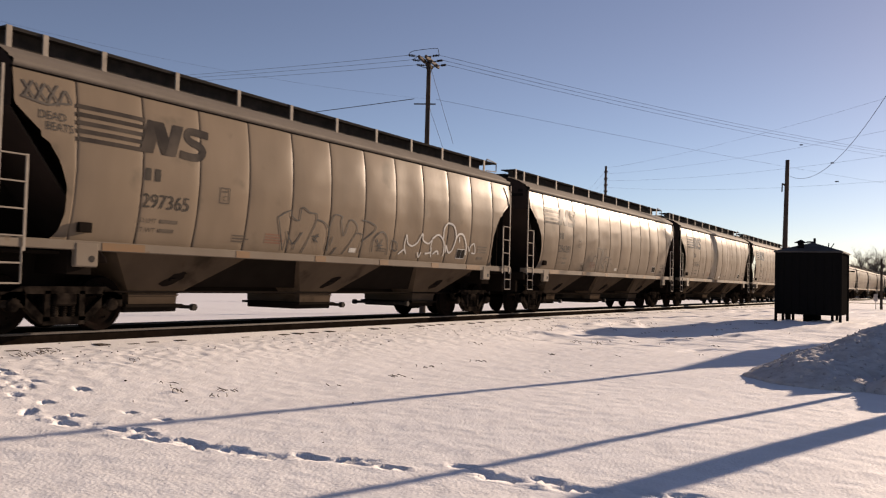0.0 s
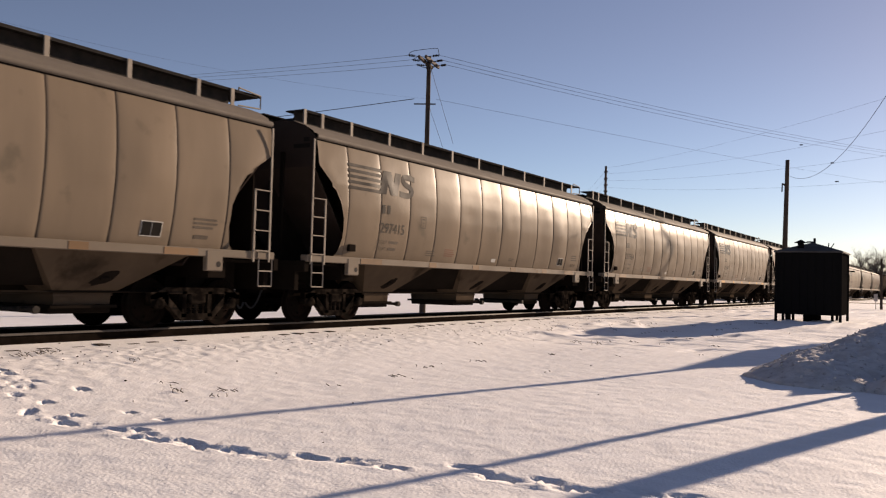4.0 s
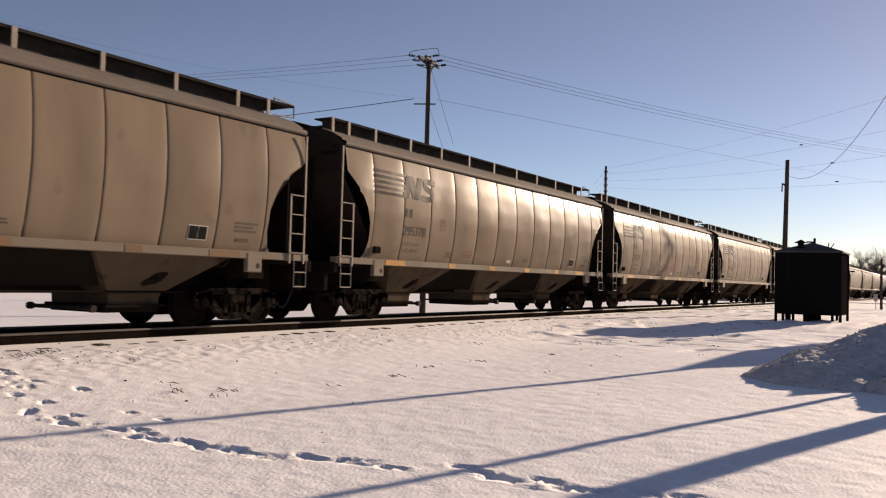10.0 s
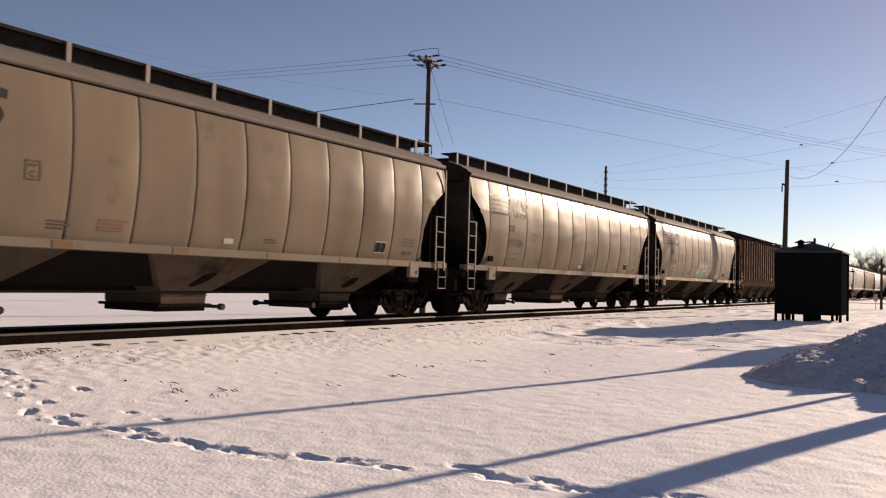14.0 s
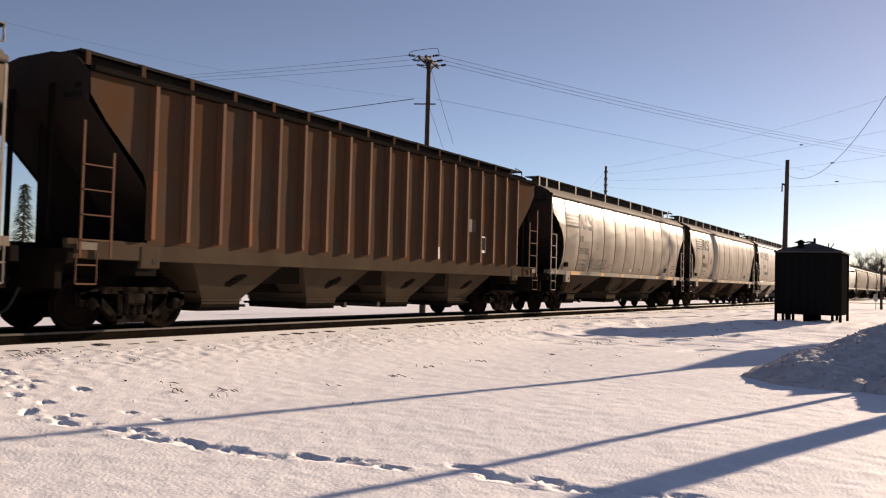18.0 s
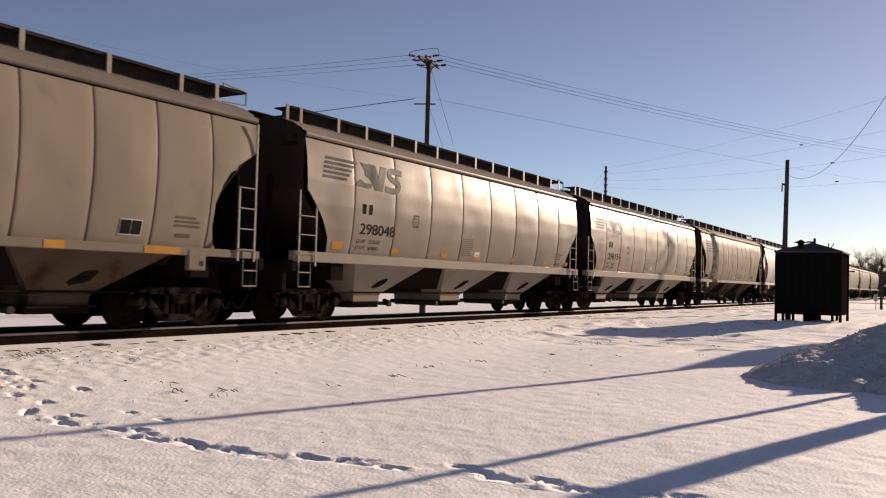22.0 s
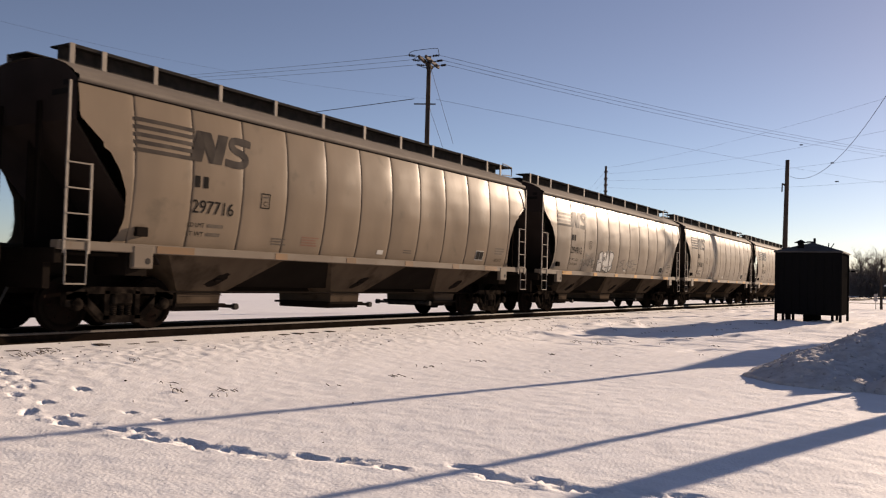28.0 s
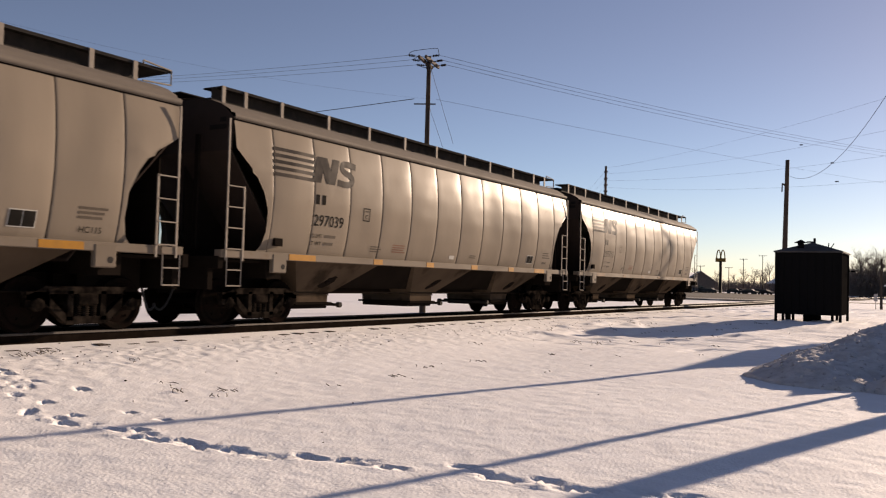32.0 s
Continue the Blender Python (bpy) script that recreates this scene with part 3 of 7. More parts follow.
        if brake and e == 1:
            bm = bmesh.new()
            for i in range(16):
                a0, a1 = 2 * math.pi * i / 16, 2 * math.pi * (i + 1) / 16
                rod(bm, (x + 0.16, 0.62 + 0.27 * math.cos(a0), 2.35 + 0.27 * math.sin(a0)), (x + 0.16, 0.62 + 0.27 * math.cos(a1), 2.35 + 0.27 * math.sin(a1)), 0.016, seg=5, caps=False)
            for i in range(4):
                a0 = math.pi * i / 4
                rod(bm, (x + 0.16, 0.62 + 0.27 * math.cos(a0), 2.35 + 0.27 * math.sin(a0)), (x + 0.16, 0.62 - 0.27 * math.cos(a0), 2.35 - 0.27 * math.sin(a0)), 0.010, seg=5, caps=False)
            part("brake_wheel", bm, M_BLACK, car, "round hand brake wheel")
            bm = bmesh.new()
            box(bm, x + 0.0, x + 0.14, 0.45, 0.78, 2.15, 2.6, 0.02)
            box(bm, x + 0.02, x + 0.08, 0.58, 0.64, 1.3, 2.2)
            part("brake_gear_box", bm, M_GRIME_SHADE, car)
            bm = bmesh.new()
            rod(bm, (x - 0.75, 0.3, 1.75), (x - 0.75, 0.95, 1.75), 0.2, seg=12)
            box(bm, x - 0.85, x - 0.65, 0.2, 1.0, 1.31, 1.56)
            part("brake_cylinder", bm, M_GRIME_SHADE, car)


def ladders(car, L, mat, top=3.10, low_top=2.72, y=1.60, inner=0.23, outer=-0.21, base=1.34, first_shift=0.0, last_shift=0.0):
    for e in (-1, 1):
        for sgn in (-1, 1):
            off = first_shift if e < 0 else last_shift
            xo, xi = e * (L / 2 - outer) + off, e * (L / 2 - inner) + off
            bm = bmesh.new()
            for xx, zt in ((xo, max(top, 3.98 if low_top < 2.9 and top > 3 else top)), (xi, low_top)):
                x0, x1 = xx - 0.021, xx + 0.021
                y0, y1 = sorted((sgn * (y - 0.012), sgn * (y + 0.012)))
                box(bm, x0, x1, y0, y1, base - 0.06, zt)
            ladder = part("ladder", bm, mat, car, "narrow painted steel side ladder")
            z, first = 1.50, None
            while z < low_top + 0.05:
                if first is None:
                    bm = bmesh.new()
                    rod(bm, (xo, sgn * (y + 0.018), 0), (xi, sgn * (y + 0.018), 0), 0.013, seg=6)
                    first = part("rung", bm, mat, ladder)
                    first.location = (0, 0, z)
                else:
                    again(first, 0, 0, z)
                z += 0.40
            bm = bmesh.new()
            xs = sorted((e * (L / 2 + 0.19), e * (L / 2 - 0.19)))
            for xx in xs:
                rod(bm, (xx, sgn * (y + 0.01), 0.80), (xx, sgn * (y + 0.01), base), 0.014, seg=6)
            for zz in (0.80, 1.10):
                rod(bm, (xs[0], sgn * (y + 0.01), zz), (xs[1], sgn * (y + 0.01), zz), 0.014, seg=6)
            part("sill_step", bm, mat, car, "two-rung sill step")
            if e == -1 or sgn == -1:
                bm = bmesh.new()
                x0, x1 = sorted((e * (L / 2 + 0.17), e * (L / 2 - 0.20)))
                y0, y1 = sorted((sgn * (y - 0.01), sgn * (y - 0.004)))
                box(bm, x0, x1, y0, y1, 1.345, 1.475)
                part("ladder_plate", bm, M_TRIM, car)


def sills(car, L, mat, z0=1.335, z1=1.485, out=1.575, pads=True):
    for sgn in (-1, 1):
        bm = bmesh.new()
        y0, y1 = sorted((sgn * 1.38, sgn * out))
        box(bm, -L / 2 - 0.30, L / 2 + 0.30, y0, y1, z0, z1, 0.012)
        part("side_sill", bm, mat, car, "dusty side sill running the whole length")
    if pads:
        first = None
        for e in (-1, 1):
            for sgn in (-1, 1):
                bm = bmesh.new()
                xc = e * (L / 2 - 1.32)
                y0, y1 = sorted((sgn * (out - 0.10), sgn * (out + 0.012)))
                box(bm, xc - 0.21, xc + 0.21, y0, y1, 1.07, 1.46, 0.02)
                pad = part("jacking_pad", bm, mat, car, "thick jacking pad plate with a hole")
                bm = bmesh.new()
                rod(bm, (xc + 0.09, sgn * (out - 0.02), 1.20), (xc + 0.09, sgn * (out + 0.016), 1.20), 0.055, seg=12)
                part("pad_hole", bm, M_BLACK, pad)
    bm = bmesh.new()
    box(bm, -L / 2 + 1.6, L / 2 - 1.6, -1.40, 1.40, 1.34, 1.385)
    part("floor_sheet", bm, M_GRIME_SHADE, car)
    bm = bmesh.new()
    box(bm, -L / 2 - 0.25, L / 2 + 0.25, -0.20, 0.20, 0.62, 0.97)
    part("centre_sill", bm, M_GRIME_SHADE, car)
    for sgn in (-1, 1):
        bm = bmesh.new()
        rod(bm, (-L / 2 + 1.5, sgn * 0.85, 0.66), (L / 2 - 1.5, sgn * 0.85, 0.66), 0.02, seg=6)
        part("brake_rod", bm, M_GRIME_SHADE, car)


def bays(car, centres, mat, top_half=1.60, bottom_half=0.55, top=1.40, top_w=1.46, gate_w=0.80, gate_z=0.44, rods=(1, 1, -1), collar=0.18, saddle=0.76, rake=0.22):
    """Tapering bays, raked a little, with one flat face a side, an upright collar, its gate frame and shaft; saddle sheets between them."""
    neck = gate_z + collar
    for k, (c, r) in enumerate(zip(centres, rods)):
        bm = bmesh.new()
        levels = [(top, top_half, top_w), (neck, bottom_half, gate_w), (gate_z, bottom_half - 0.01, gate_w - 0.01)]
        foot = c - rake
        rings = [[bm.verts.new(((c if z == top else foot) + sx * hx, sy * hy, z)) for sx, sy in ((-1, -1), (1, -1), (1, 1), (-1, 1))] for z, hx, hy in levels]
        for a, b in zip(rings, rings[1:]):
            for i in range(4):
                j = (i + 1) % 4
                bm.faces.new((a[i], b[i], b[j], a[j]))
        bm.faces.new(rings[-1])
        bm.faces.new(rings[0][::-1])
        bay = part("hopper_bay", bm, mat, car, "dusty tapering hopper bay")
        # flange along the neck and the two slanting edges of the near and far face
        bm = bmesh.new()
        box(bm, foot - bottom_half - 0.02, foot + bottom_half + 0.02, -gate_w - 0.018, gate_w + 0.018, neck - 0.03, neck - 0.005)
        part("neck_flange", bm, mat, bay)
        if k < len(centres) - 1:
            # the dark between two bays is coloured into this sheet as shade
            bm = bmesh.new()
            at_saddle = (top - saddle) / (top - neck)
            half = top_half + (bottom_half - top_half) * at_saddle - 0.03
            wide = top_w + (gate_w - top_w) * at_saddle - 0.16
            lean = rake * at_saddle
            x0, x1 = c + half - lean, centres[k + 1] - half - lean
            t0, t1 = c + top_half - 0.04, centres[k + 1] - top_half + 0.04
            lo = [bm.verts.new(q) for q in ((x0, -wide, saddle), (x1, -wide, saddle), (x1, wide, saddle), (x0, wide, saddle))]
            hi = [bm.verts.new(q) for q in ((t0, -top_w + 0.10, top - 0.02), (t1, -top_w + 0.10, top - 0.02), (t1, top_w - 0.10, top - 0.02), (t0, top_w - 0.10, top - 0.02))]
            bm.faces.new(lo)
            for i in range(4):
                bm.faces.new((lo[i], hi[i], hi[(i + 1) % 4], lo[(i + 1) % 4]))
            part("saddle_sheet", bm, M_GRIME_SHADE, car, "near-black sheet between two hopper bays, shade put into its colour")
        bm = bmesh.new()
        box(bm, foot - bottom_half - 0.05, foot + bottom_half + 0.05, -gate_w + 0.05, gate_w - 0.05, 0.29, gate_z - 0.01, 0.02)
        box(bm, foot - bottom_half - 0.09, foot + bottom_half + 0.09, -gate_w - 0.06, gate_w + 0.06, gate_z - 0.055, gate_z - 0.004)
        part("outlet_gate", bm, M_GRIME_SHADE, bay, "grimy sliding outlet gate frame, darkened for the shade below the car")
        if r:
            bm = bmesh.new()
            for y in (-0.5, 0.5):
                x0, x1 = sorted((foot + r * bottom_half, foot + r * (bottom_half + 0.42)))
                box(bm, x0, x1, y - 0.04, y + 0.04, 0.35, 0.41)
            xs = foot + r * (bottom_half + 0.36)
            rod(bm, (xs, -0.82, 0.37), (xs, 0.82, 0.37), 0.035, seg=8)
            for y in (-0.86, 0.86):
                rod(bm, (xs, y - 0.05, 0.37), (xs, y + 0.05, 0.37), 0.065, seg=10)
            part("gate_shaft", bm, M_BLACK, bay)
        # the vibrator's greasy mounting plate on the near and the far face, with its slotted bracket
        for sgn in (-1, 1):
            bm = bmesh.new()
            rng = random.Random(int(c * 100) + sgn)
            slope = (top_w - gate_w) / (top - neck)
            ring = []
            for i in range(14):
                q = 2 * math.pi * i / 14
                px, pz = 0.27 * math.cos(q) * rng.uniform(0.75, 1.1), 0.115 * math.sin(q) * rng.uniform(0.7, 1.1) + 0.09 * math.cos(q)
                z = 0.90 + pz
                ring.append((c + 0.02 + px, sgn * (gate_w + slope * (z - neck) + 0.005), z))
            out = [bm.verts.new(p) for p in ring]
            inn = [bm.verts.new((p[0], p[1] - sgn * 0.02, p[2])) for p in ring]
            bm.faces.new(out)
            for i in range(14):
                j = (i + 1) % 14
                bm.faces.new((out[i], inn[i], inn[j], out[j]))
            plate = part("vibrator_plate", bm, M_GRIME_SHADE, bay, "greasy dark vibrator mounting plate")
            bm = bmesh.new()
            y0, y1 = sorted((sgn * (gate_w + slope * (0.9 - neck) - 0.02), sgn * (gate_w + slope * (0.9 - neck) + 0.045)))
            box(bm, c - 0.08, c + 0.08, y0, y1, 0.87, 0.92, 0.012)
            part("vibrator_bracket", bm, M_GRIME_SHADE, plate)


TRUCK_MESHES = {}


def trucks(car, centres):
    """Two three-piece trucks: side frames with springs, bearing caps, a bolster and two wheelsets each."""
    if not TRUCK_MESHES:
        for sgn in (-1, 1):
            bm = bmesh.new()
            y0, y1 = sorted((sgn * 0.99, sgn * 1.13))
            for a, b, w in (((-1.02, 0.56), (-0.72, 0.70), 0.13), ((-0.74, 0.69), (0.74, 0.69), 0.12), ((0.72, 0.70), (1.02, 0.56), 0.13),
                            ((-0.80, 0.60), (-0.36, 0.20), 0.12), ((-0.38, 0.20), (0.38, 0.20), 0.13), ((0.36, 0.20), (0.80, 0.60), 0.12),
                            ((-0.31, 0.2), (-0.31, 0.68), 0.10), ((0.31, 0.2), (0.31, 0.68), 0.10)):
                beam(bm, a, b, w, y0, y1)
            for x in (-0.89, 0.89):
                beam(bm, (x - 0.16, 0.42), (x - 0.16, 0.62), 0.09, y0, y1)
                beam(bm, (x - 0.2, 0.60), (x + 0.2, 0.60), 0.13, y0, y1)
                beam(bm, (x + 0.16, 0.42), (x + 0.16, 0.62), 0.09, y0, y1)
            bmesh.ops.recalc_face_normals(bm, faces=bm.faces)
            TRUCK_MESHES["frame", sgn] = bm
        for k in (-1, 1):
            me = bpy.data.meshes.new("side_frame")
            TRUCK_MESHES["frame", k].to_mesh(me)
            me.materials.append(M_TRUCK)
            TRUCK_MESHES["frame", k] = me
        bm = bmesh.new()
        z = 0.255
        prof = []
        for i in range(7):
            prof += [(0.062, z), (0.075, z + 0.012), (0.062, z + 0.024)]
            z += 0.034
        lathe(bm, prof, axis_y=False, seg=10)
        me = bpy.data.meshes.new("spring")
        bm.to_mesh(me)
        me.materials.append(M_TRUCK)
        TRUCK_MESHES["spring"] = me
        bm = bmesh.new()
        lathe(bm, [(0.11, -0.10), (0.115, 0.02), (0.10, 0.06), (0.05, 0.07)], seg=14)
        me = bpy.data.meshes.new("bearing_cap")
        bm.to_mesh(me)
        me.materials.append(M_TRUCK)
        TRUCK_MESHES["cap"] = me
        bm = bmesh.new()
        box(bm, -0.20, 0.20, -1.16, 1.16, 0.44, 0.64, 0.03)
        box(bm, -0.28, 0.28, -0.35, 0.35, 0.60, 0.76, 0.03)
        me = bpy.data.meshes.new("bolster")
        bm.to_mesh(me)
        me.materials.append(M_TRUCK)
        TRUCK_MESHES["bolster"] = me
        bm = bmesh.new()
        lathe(bm, [(0.075, -0.98), (0.085, -0.6), (0.08, 0.6), (0.075, 0.98)], seg=12)
        me = bpy.data.meshes.new("wheelset")
        bm.to_mesh(me)
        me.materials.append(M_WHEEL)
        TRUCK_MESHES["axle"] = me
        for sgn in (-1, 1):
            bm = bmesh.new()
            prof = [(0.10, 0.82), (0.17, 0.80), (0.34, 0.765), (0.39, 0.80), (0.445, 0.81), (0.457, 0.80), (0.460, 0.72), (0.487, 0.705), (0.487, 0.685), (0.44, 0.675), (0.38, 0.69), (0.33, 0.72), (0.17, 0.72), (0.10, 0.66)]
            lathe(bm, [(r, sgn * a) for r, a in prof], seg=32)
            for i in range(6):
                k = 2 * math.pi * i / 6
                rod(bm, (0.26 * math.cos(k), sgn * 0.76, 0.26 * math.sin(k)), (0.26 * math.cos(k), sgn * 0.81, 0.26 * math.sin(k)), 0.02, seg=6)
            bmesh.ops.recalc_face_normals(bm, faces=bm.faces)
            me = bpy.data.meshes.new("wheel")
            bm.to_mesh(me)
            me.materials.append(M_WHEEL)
            TRUCK_MESHES["wheel", sgn] = me
    for c in centres:
        for sgn in (-1, 1):
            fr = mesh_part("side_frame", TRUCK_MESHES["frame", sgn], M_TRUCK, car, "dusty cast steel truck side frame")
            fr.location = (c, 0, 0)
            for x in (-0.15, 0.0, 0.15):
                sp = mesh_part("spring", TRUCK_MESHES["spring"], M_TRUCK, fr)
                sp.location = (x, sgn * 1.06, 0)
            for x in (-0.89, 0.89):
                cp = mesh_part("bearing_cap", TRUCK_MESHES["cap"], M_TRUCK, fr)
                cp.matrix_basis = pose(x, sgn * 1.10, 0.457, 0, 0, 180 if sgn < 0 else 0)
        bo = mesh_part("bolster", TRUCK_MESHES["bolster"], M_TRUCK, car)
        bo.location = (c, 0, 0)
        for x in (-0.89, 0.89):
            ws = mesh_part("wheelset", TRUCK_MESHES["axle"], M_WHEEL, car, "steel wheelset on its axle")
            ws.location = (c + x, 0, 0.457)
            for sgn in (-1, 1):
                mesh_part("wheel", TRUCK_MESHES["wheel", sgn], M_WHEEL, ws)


# ---- markings on the near side ----
def on_side(side, me, lift=0.006):
    """Lays a flat mesh drawn in x and z onto the near side."""
    n = len(me.vertices)
    co = np.empty(n * 3, dtype=np.float32)
    me.vertices.foreach_get("co", co)
    co = co.reshape(-1, 3)
    co[:, 1] = -(side.y(co[:, 0], co[:, 2]) + lift)
    me.vertices.foreach_set("co", co.ravel())
    me.update()


def patch(name, car, side, mat, x0, x1, z0, z1, lean=0.0, label="", lift=0.006):
    """A painted or stuck-on rectangle, leaning to one side if asked."""
    nx, nz = max(2, int((x1 - x0) / 0.12) + 2), max(2, int((z1 - z0) / 0.12) + 2)
    X, Z = np.meshgrid(np.linspace(x0, x1, nx), np.linspace(z0, z1, nz))
    X = X + lean * (Z - z0)
    me = grid_mesh(name, np.stack([X.ravel(), 0 * X.ravel(), Z.ravel()], 1), nz, nx)
    on_side(side, me, lift)
    return mesh_part(name, me, mat, car, label)


def lettering(name, car, side, mat, text, x0, z0, tall, wide=None, label=""):
    cu = bpy.data.curves.new(name, "FONT")
    cu.body, cu.size, cu.resolution_u = text, tall * 1.38, 3
    tmp = bpy.data.objects.new(name, cu)
    me = bpy.data.meshes.new_from_object(tmp)
    bpy.data.objects.remove(tmp)
    co = np.empty(len(me.vertices) * 3, dtype=np.float32)
    me.vertices.foreach_get("co", co)
    co = co.reshape(-1, 3)
    w = co[:, 0].max() - co[:, 0].min()
    k = (wide / w) if wide else 1.0
    out = np.stack([x0 + (co[:, 0] - co[:, 0].min()) * k, 0 * co[:, 0], z0 + co[:, 1]], 1)
    me.vertices.foreach_set("co", out.astype(np.float32).ravel())
    me.materials.clear()
    on_side(side, me, 0.008)
    return mesh_part(name, me, mat, car, label)


def bars(car, side, mat, x0, x1, z0, lines, pitch=0.075, tall=0.035, seed=0):
    rng = random.Random(seed)
    for i in range(lines):
        patch("stencil_line", car, side, mat, x0, x0 + (x1 - x0) * rng.uniform(0.75, 1.0), z0 - i * pitch - tall, z0 - i * pitch)


def stroke(bm, pts, width):
    """A flat ribbon through (x, z) points."""
    pts = [Vector((p[0], p[1])) for p in pts]
    left, right = [], []
    for i, p in enumerate(pts):
        d = (pts[min(i + 1, len(pts) - 1)] - pts[max(i - 1, 0)])
        if d.length < 1e-6:
            d = Vector((1, 0))
        d.normalize()
        n = Vector((-d.y, d.x)) * width / 2
        left.append(bm.verts.new((p.x + n.x, 0, p.y + n.y)))
        right.append(bm.verts.new((p.x - n.x, 0, p.y - n.y)))
    for i in range(len(pts) - 1):
        bm.faces.new((left[i], left[i + 1], right[i + 1], right[i]))


def smooth_line(ctrl, steps=7, closed=False):
    out = []
    n = len(ctrl)
    rng = range(n if closed else n - 1)
    for i in rng:
        p = [Vector(ctrl[(i + k) % n] if closed else ctrl[min(max(i + k, 0), n - 1)]) for k in (-1, 0, 1, 2)]
        for s in range(steps):
            t = s / steps
            out.append(0.5 * ((2 * p[1]) + (-p[0] + p[2]) * t + (2 * p[0] - 5 * p[1] + 4 * p[2] - p[3]) * t * t + (-p[0] + 3 * p[1] - 3 * p[2] + p[3]) * t**3))
    out.append(Vector(ctrl[0] if closed else ctrl[-1]))
    return out


def scrawl(car, side, color, x0, x1, z0, z1, n, seed, width=0.035, label="scrawled spray paint tag"):
    """A tag of looping strokes."""
    rng = random.Random(seed)
    bm = bmesh.new()
    w = (x1 - x0) / n
    for i in range(n):
        c = x0 + (i + 0.5) * w
        h = z1 - z0
        form = rng.choice(("zig", "loop", "bowl", "cross"))
        if form == "zig":
            k = rng.randint(3, 5)
            strokes = [[(c + (j / (k - 1) - 0.5) * w * 1.1, z0 + h * ((j % 2) * rng.uniform(0.7, 1) + (1 - j % 2) * rng.uniform(0, 0.2))) for j in range(k)]]
        elif form == "loop":
            strokes = [[(c + 0.42 * w * math.cos(t) * rng.uniform(.8, 1.1), z0 + h * (0.5 + 0.42 * math.sin(t))) for t in np.linspace(0.6, 6.6, 9)]]
        elif form == "bowl":
            strokes = [[(c - 0.35 * w, z0 + h), (c - 0.38 * w, z0 + 0.05 * h)], [(c - 0.35 * w, z0 + 0.95 * h), (c + 0.35 * w, z0 + 0.8 * h), (c + 0.1 * w, z0 + 0.5 * h), (c - 0.3 * w, z0 + 0.48 * h), (c + 0.45 * w, z0)]]
        else:
            strokes = [[(c - 0.4 * w, z0 + h * 0.9), (c + 0.1 * w, z0 + 0.4 * h), (c + 0.45 * w, z0 + rng.uniform(-.05, .1) * h)], [(c + 0.4 * w, z0 + h), (c - 0.05 * w, z0 + 0.45 * h), (c - 0.4 * w, z0)]]
        for ctrl in strokes:
            ctrl = [(a + rng.uniform(-.05, .05) * w, b + rng.uniform(-.04, .04) * h) for a, b in ctrl]
            stroke(bm, smooth_line(ctrl), width * rng.uniform(0.8, 1.2))
    stroke(bm, smooth_line([(x0, z0 + 0.1 * (z1 - z0)), ((x0 + x1) / 2, z0 - 0.03), (x1 - w, z0 + 0.02), (x1, z0 + 0.15 * (z1 - z0))]), width)
    lay(car, side, bm, color, label)


def lay(car, side, bm, color, label, lift=0.010):
    me = bpy.data.meshes.new("graffiti")
    bm.to_mesh(me)
    bm.free()
    on_side(side, me, lift)
    mesh_part("graffiti", me, SPRAY[color], car, label)


def block_shape(rng, c, w, z0, z1, round_=True):
    """Outline of one fat graffiti form."""
    h = z1 - z0
    k = [(-0.48, 0.0), (-0.52, 0.45), (-0.40, 0.95), (-0.05, 1.0), (0.02, 0.72), (0.15, 0.98), (0.50, 0.90), (0.46, 0.5), (0.52, 0.05), (0.15, 0.0), (0.0, 0.22), (-0.15, 0.0)]
    k = [(c + w * (a + rng.uniform(-.07, .07)), z0 + h * (b + rng.uniform(-.06, .06))) for a, b in k]
    return smooth_line(k, 4, True) if round_ else [Vector(p) for p in k + k[:1]]


def bubble_row(car, side, line, fill, x0, x1, z0, z1, n, seed, width=0.05, round_=True, fills=(), label="outlined graffiti lettering"):
    rng = random.Random(seed)
    w = (x1 - x0) / n
    outline = bmesh.new()
    for i in range(n):
        shape = block_shape(rng, x0 + (i + 0.5) * w, w * 0.98, z0, z1 - rng.uniform(0, 0.25) * (z1 - z0), round_)
        col = fills[i % len(fills)] if fills else fill
        if col:
            bm = bmesh.new()
            c = sum(shape, Vector((0, 0))) / len(shape)
            vs = [bm.verts.new((p.x, 0, p.y)) for p in shape[:-1]]
            mid = [bm.verts.new(((p.x + c.x) / 2, 0, (p.y + c.y) / 2)) for p in shape[:-1]]
            cv = bm.verts.new((c.x, 0, c.y))
            for a in range(len(vs)):
                b = (a + 1) % len(vs)
                bm.faces.new((vs[a], vs[b], mid[b], mid[a]))
                bm.faces.new((mid[a], mid[b], cv))
            lay(car, side, bm, col, "", 0.007 + 0.0006 * (i % 3))
        stroke(outline, shape, width)
        a = shape[len(shape) // 3]
        stroke(outline, smooth_line([(a.x, a.y), (x0 + (i + .5) * w, (z0 + z1) / 2), (x0 + (i + .7) * w, z0 + 0.2 * (z1 - z0))]), width * 0.8)
    lay(car, side, outline, line, label)


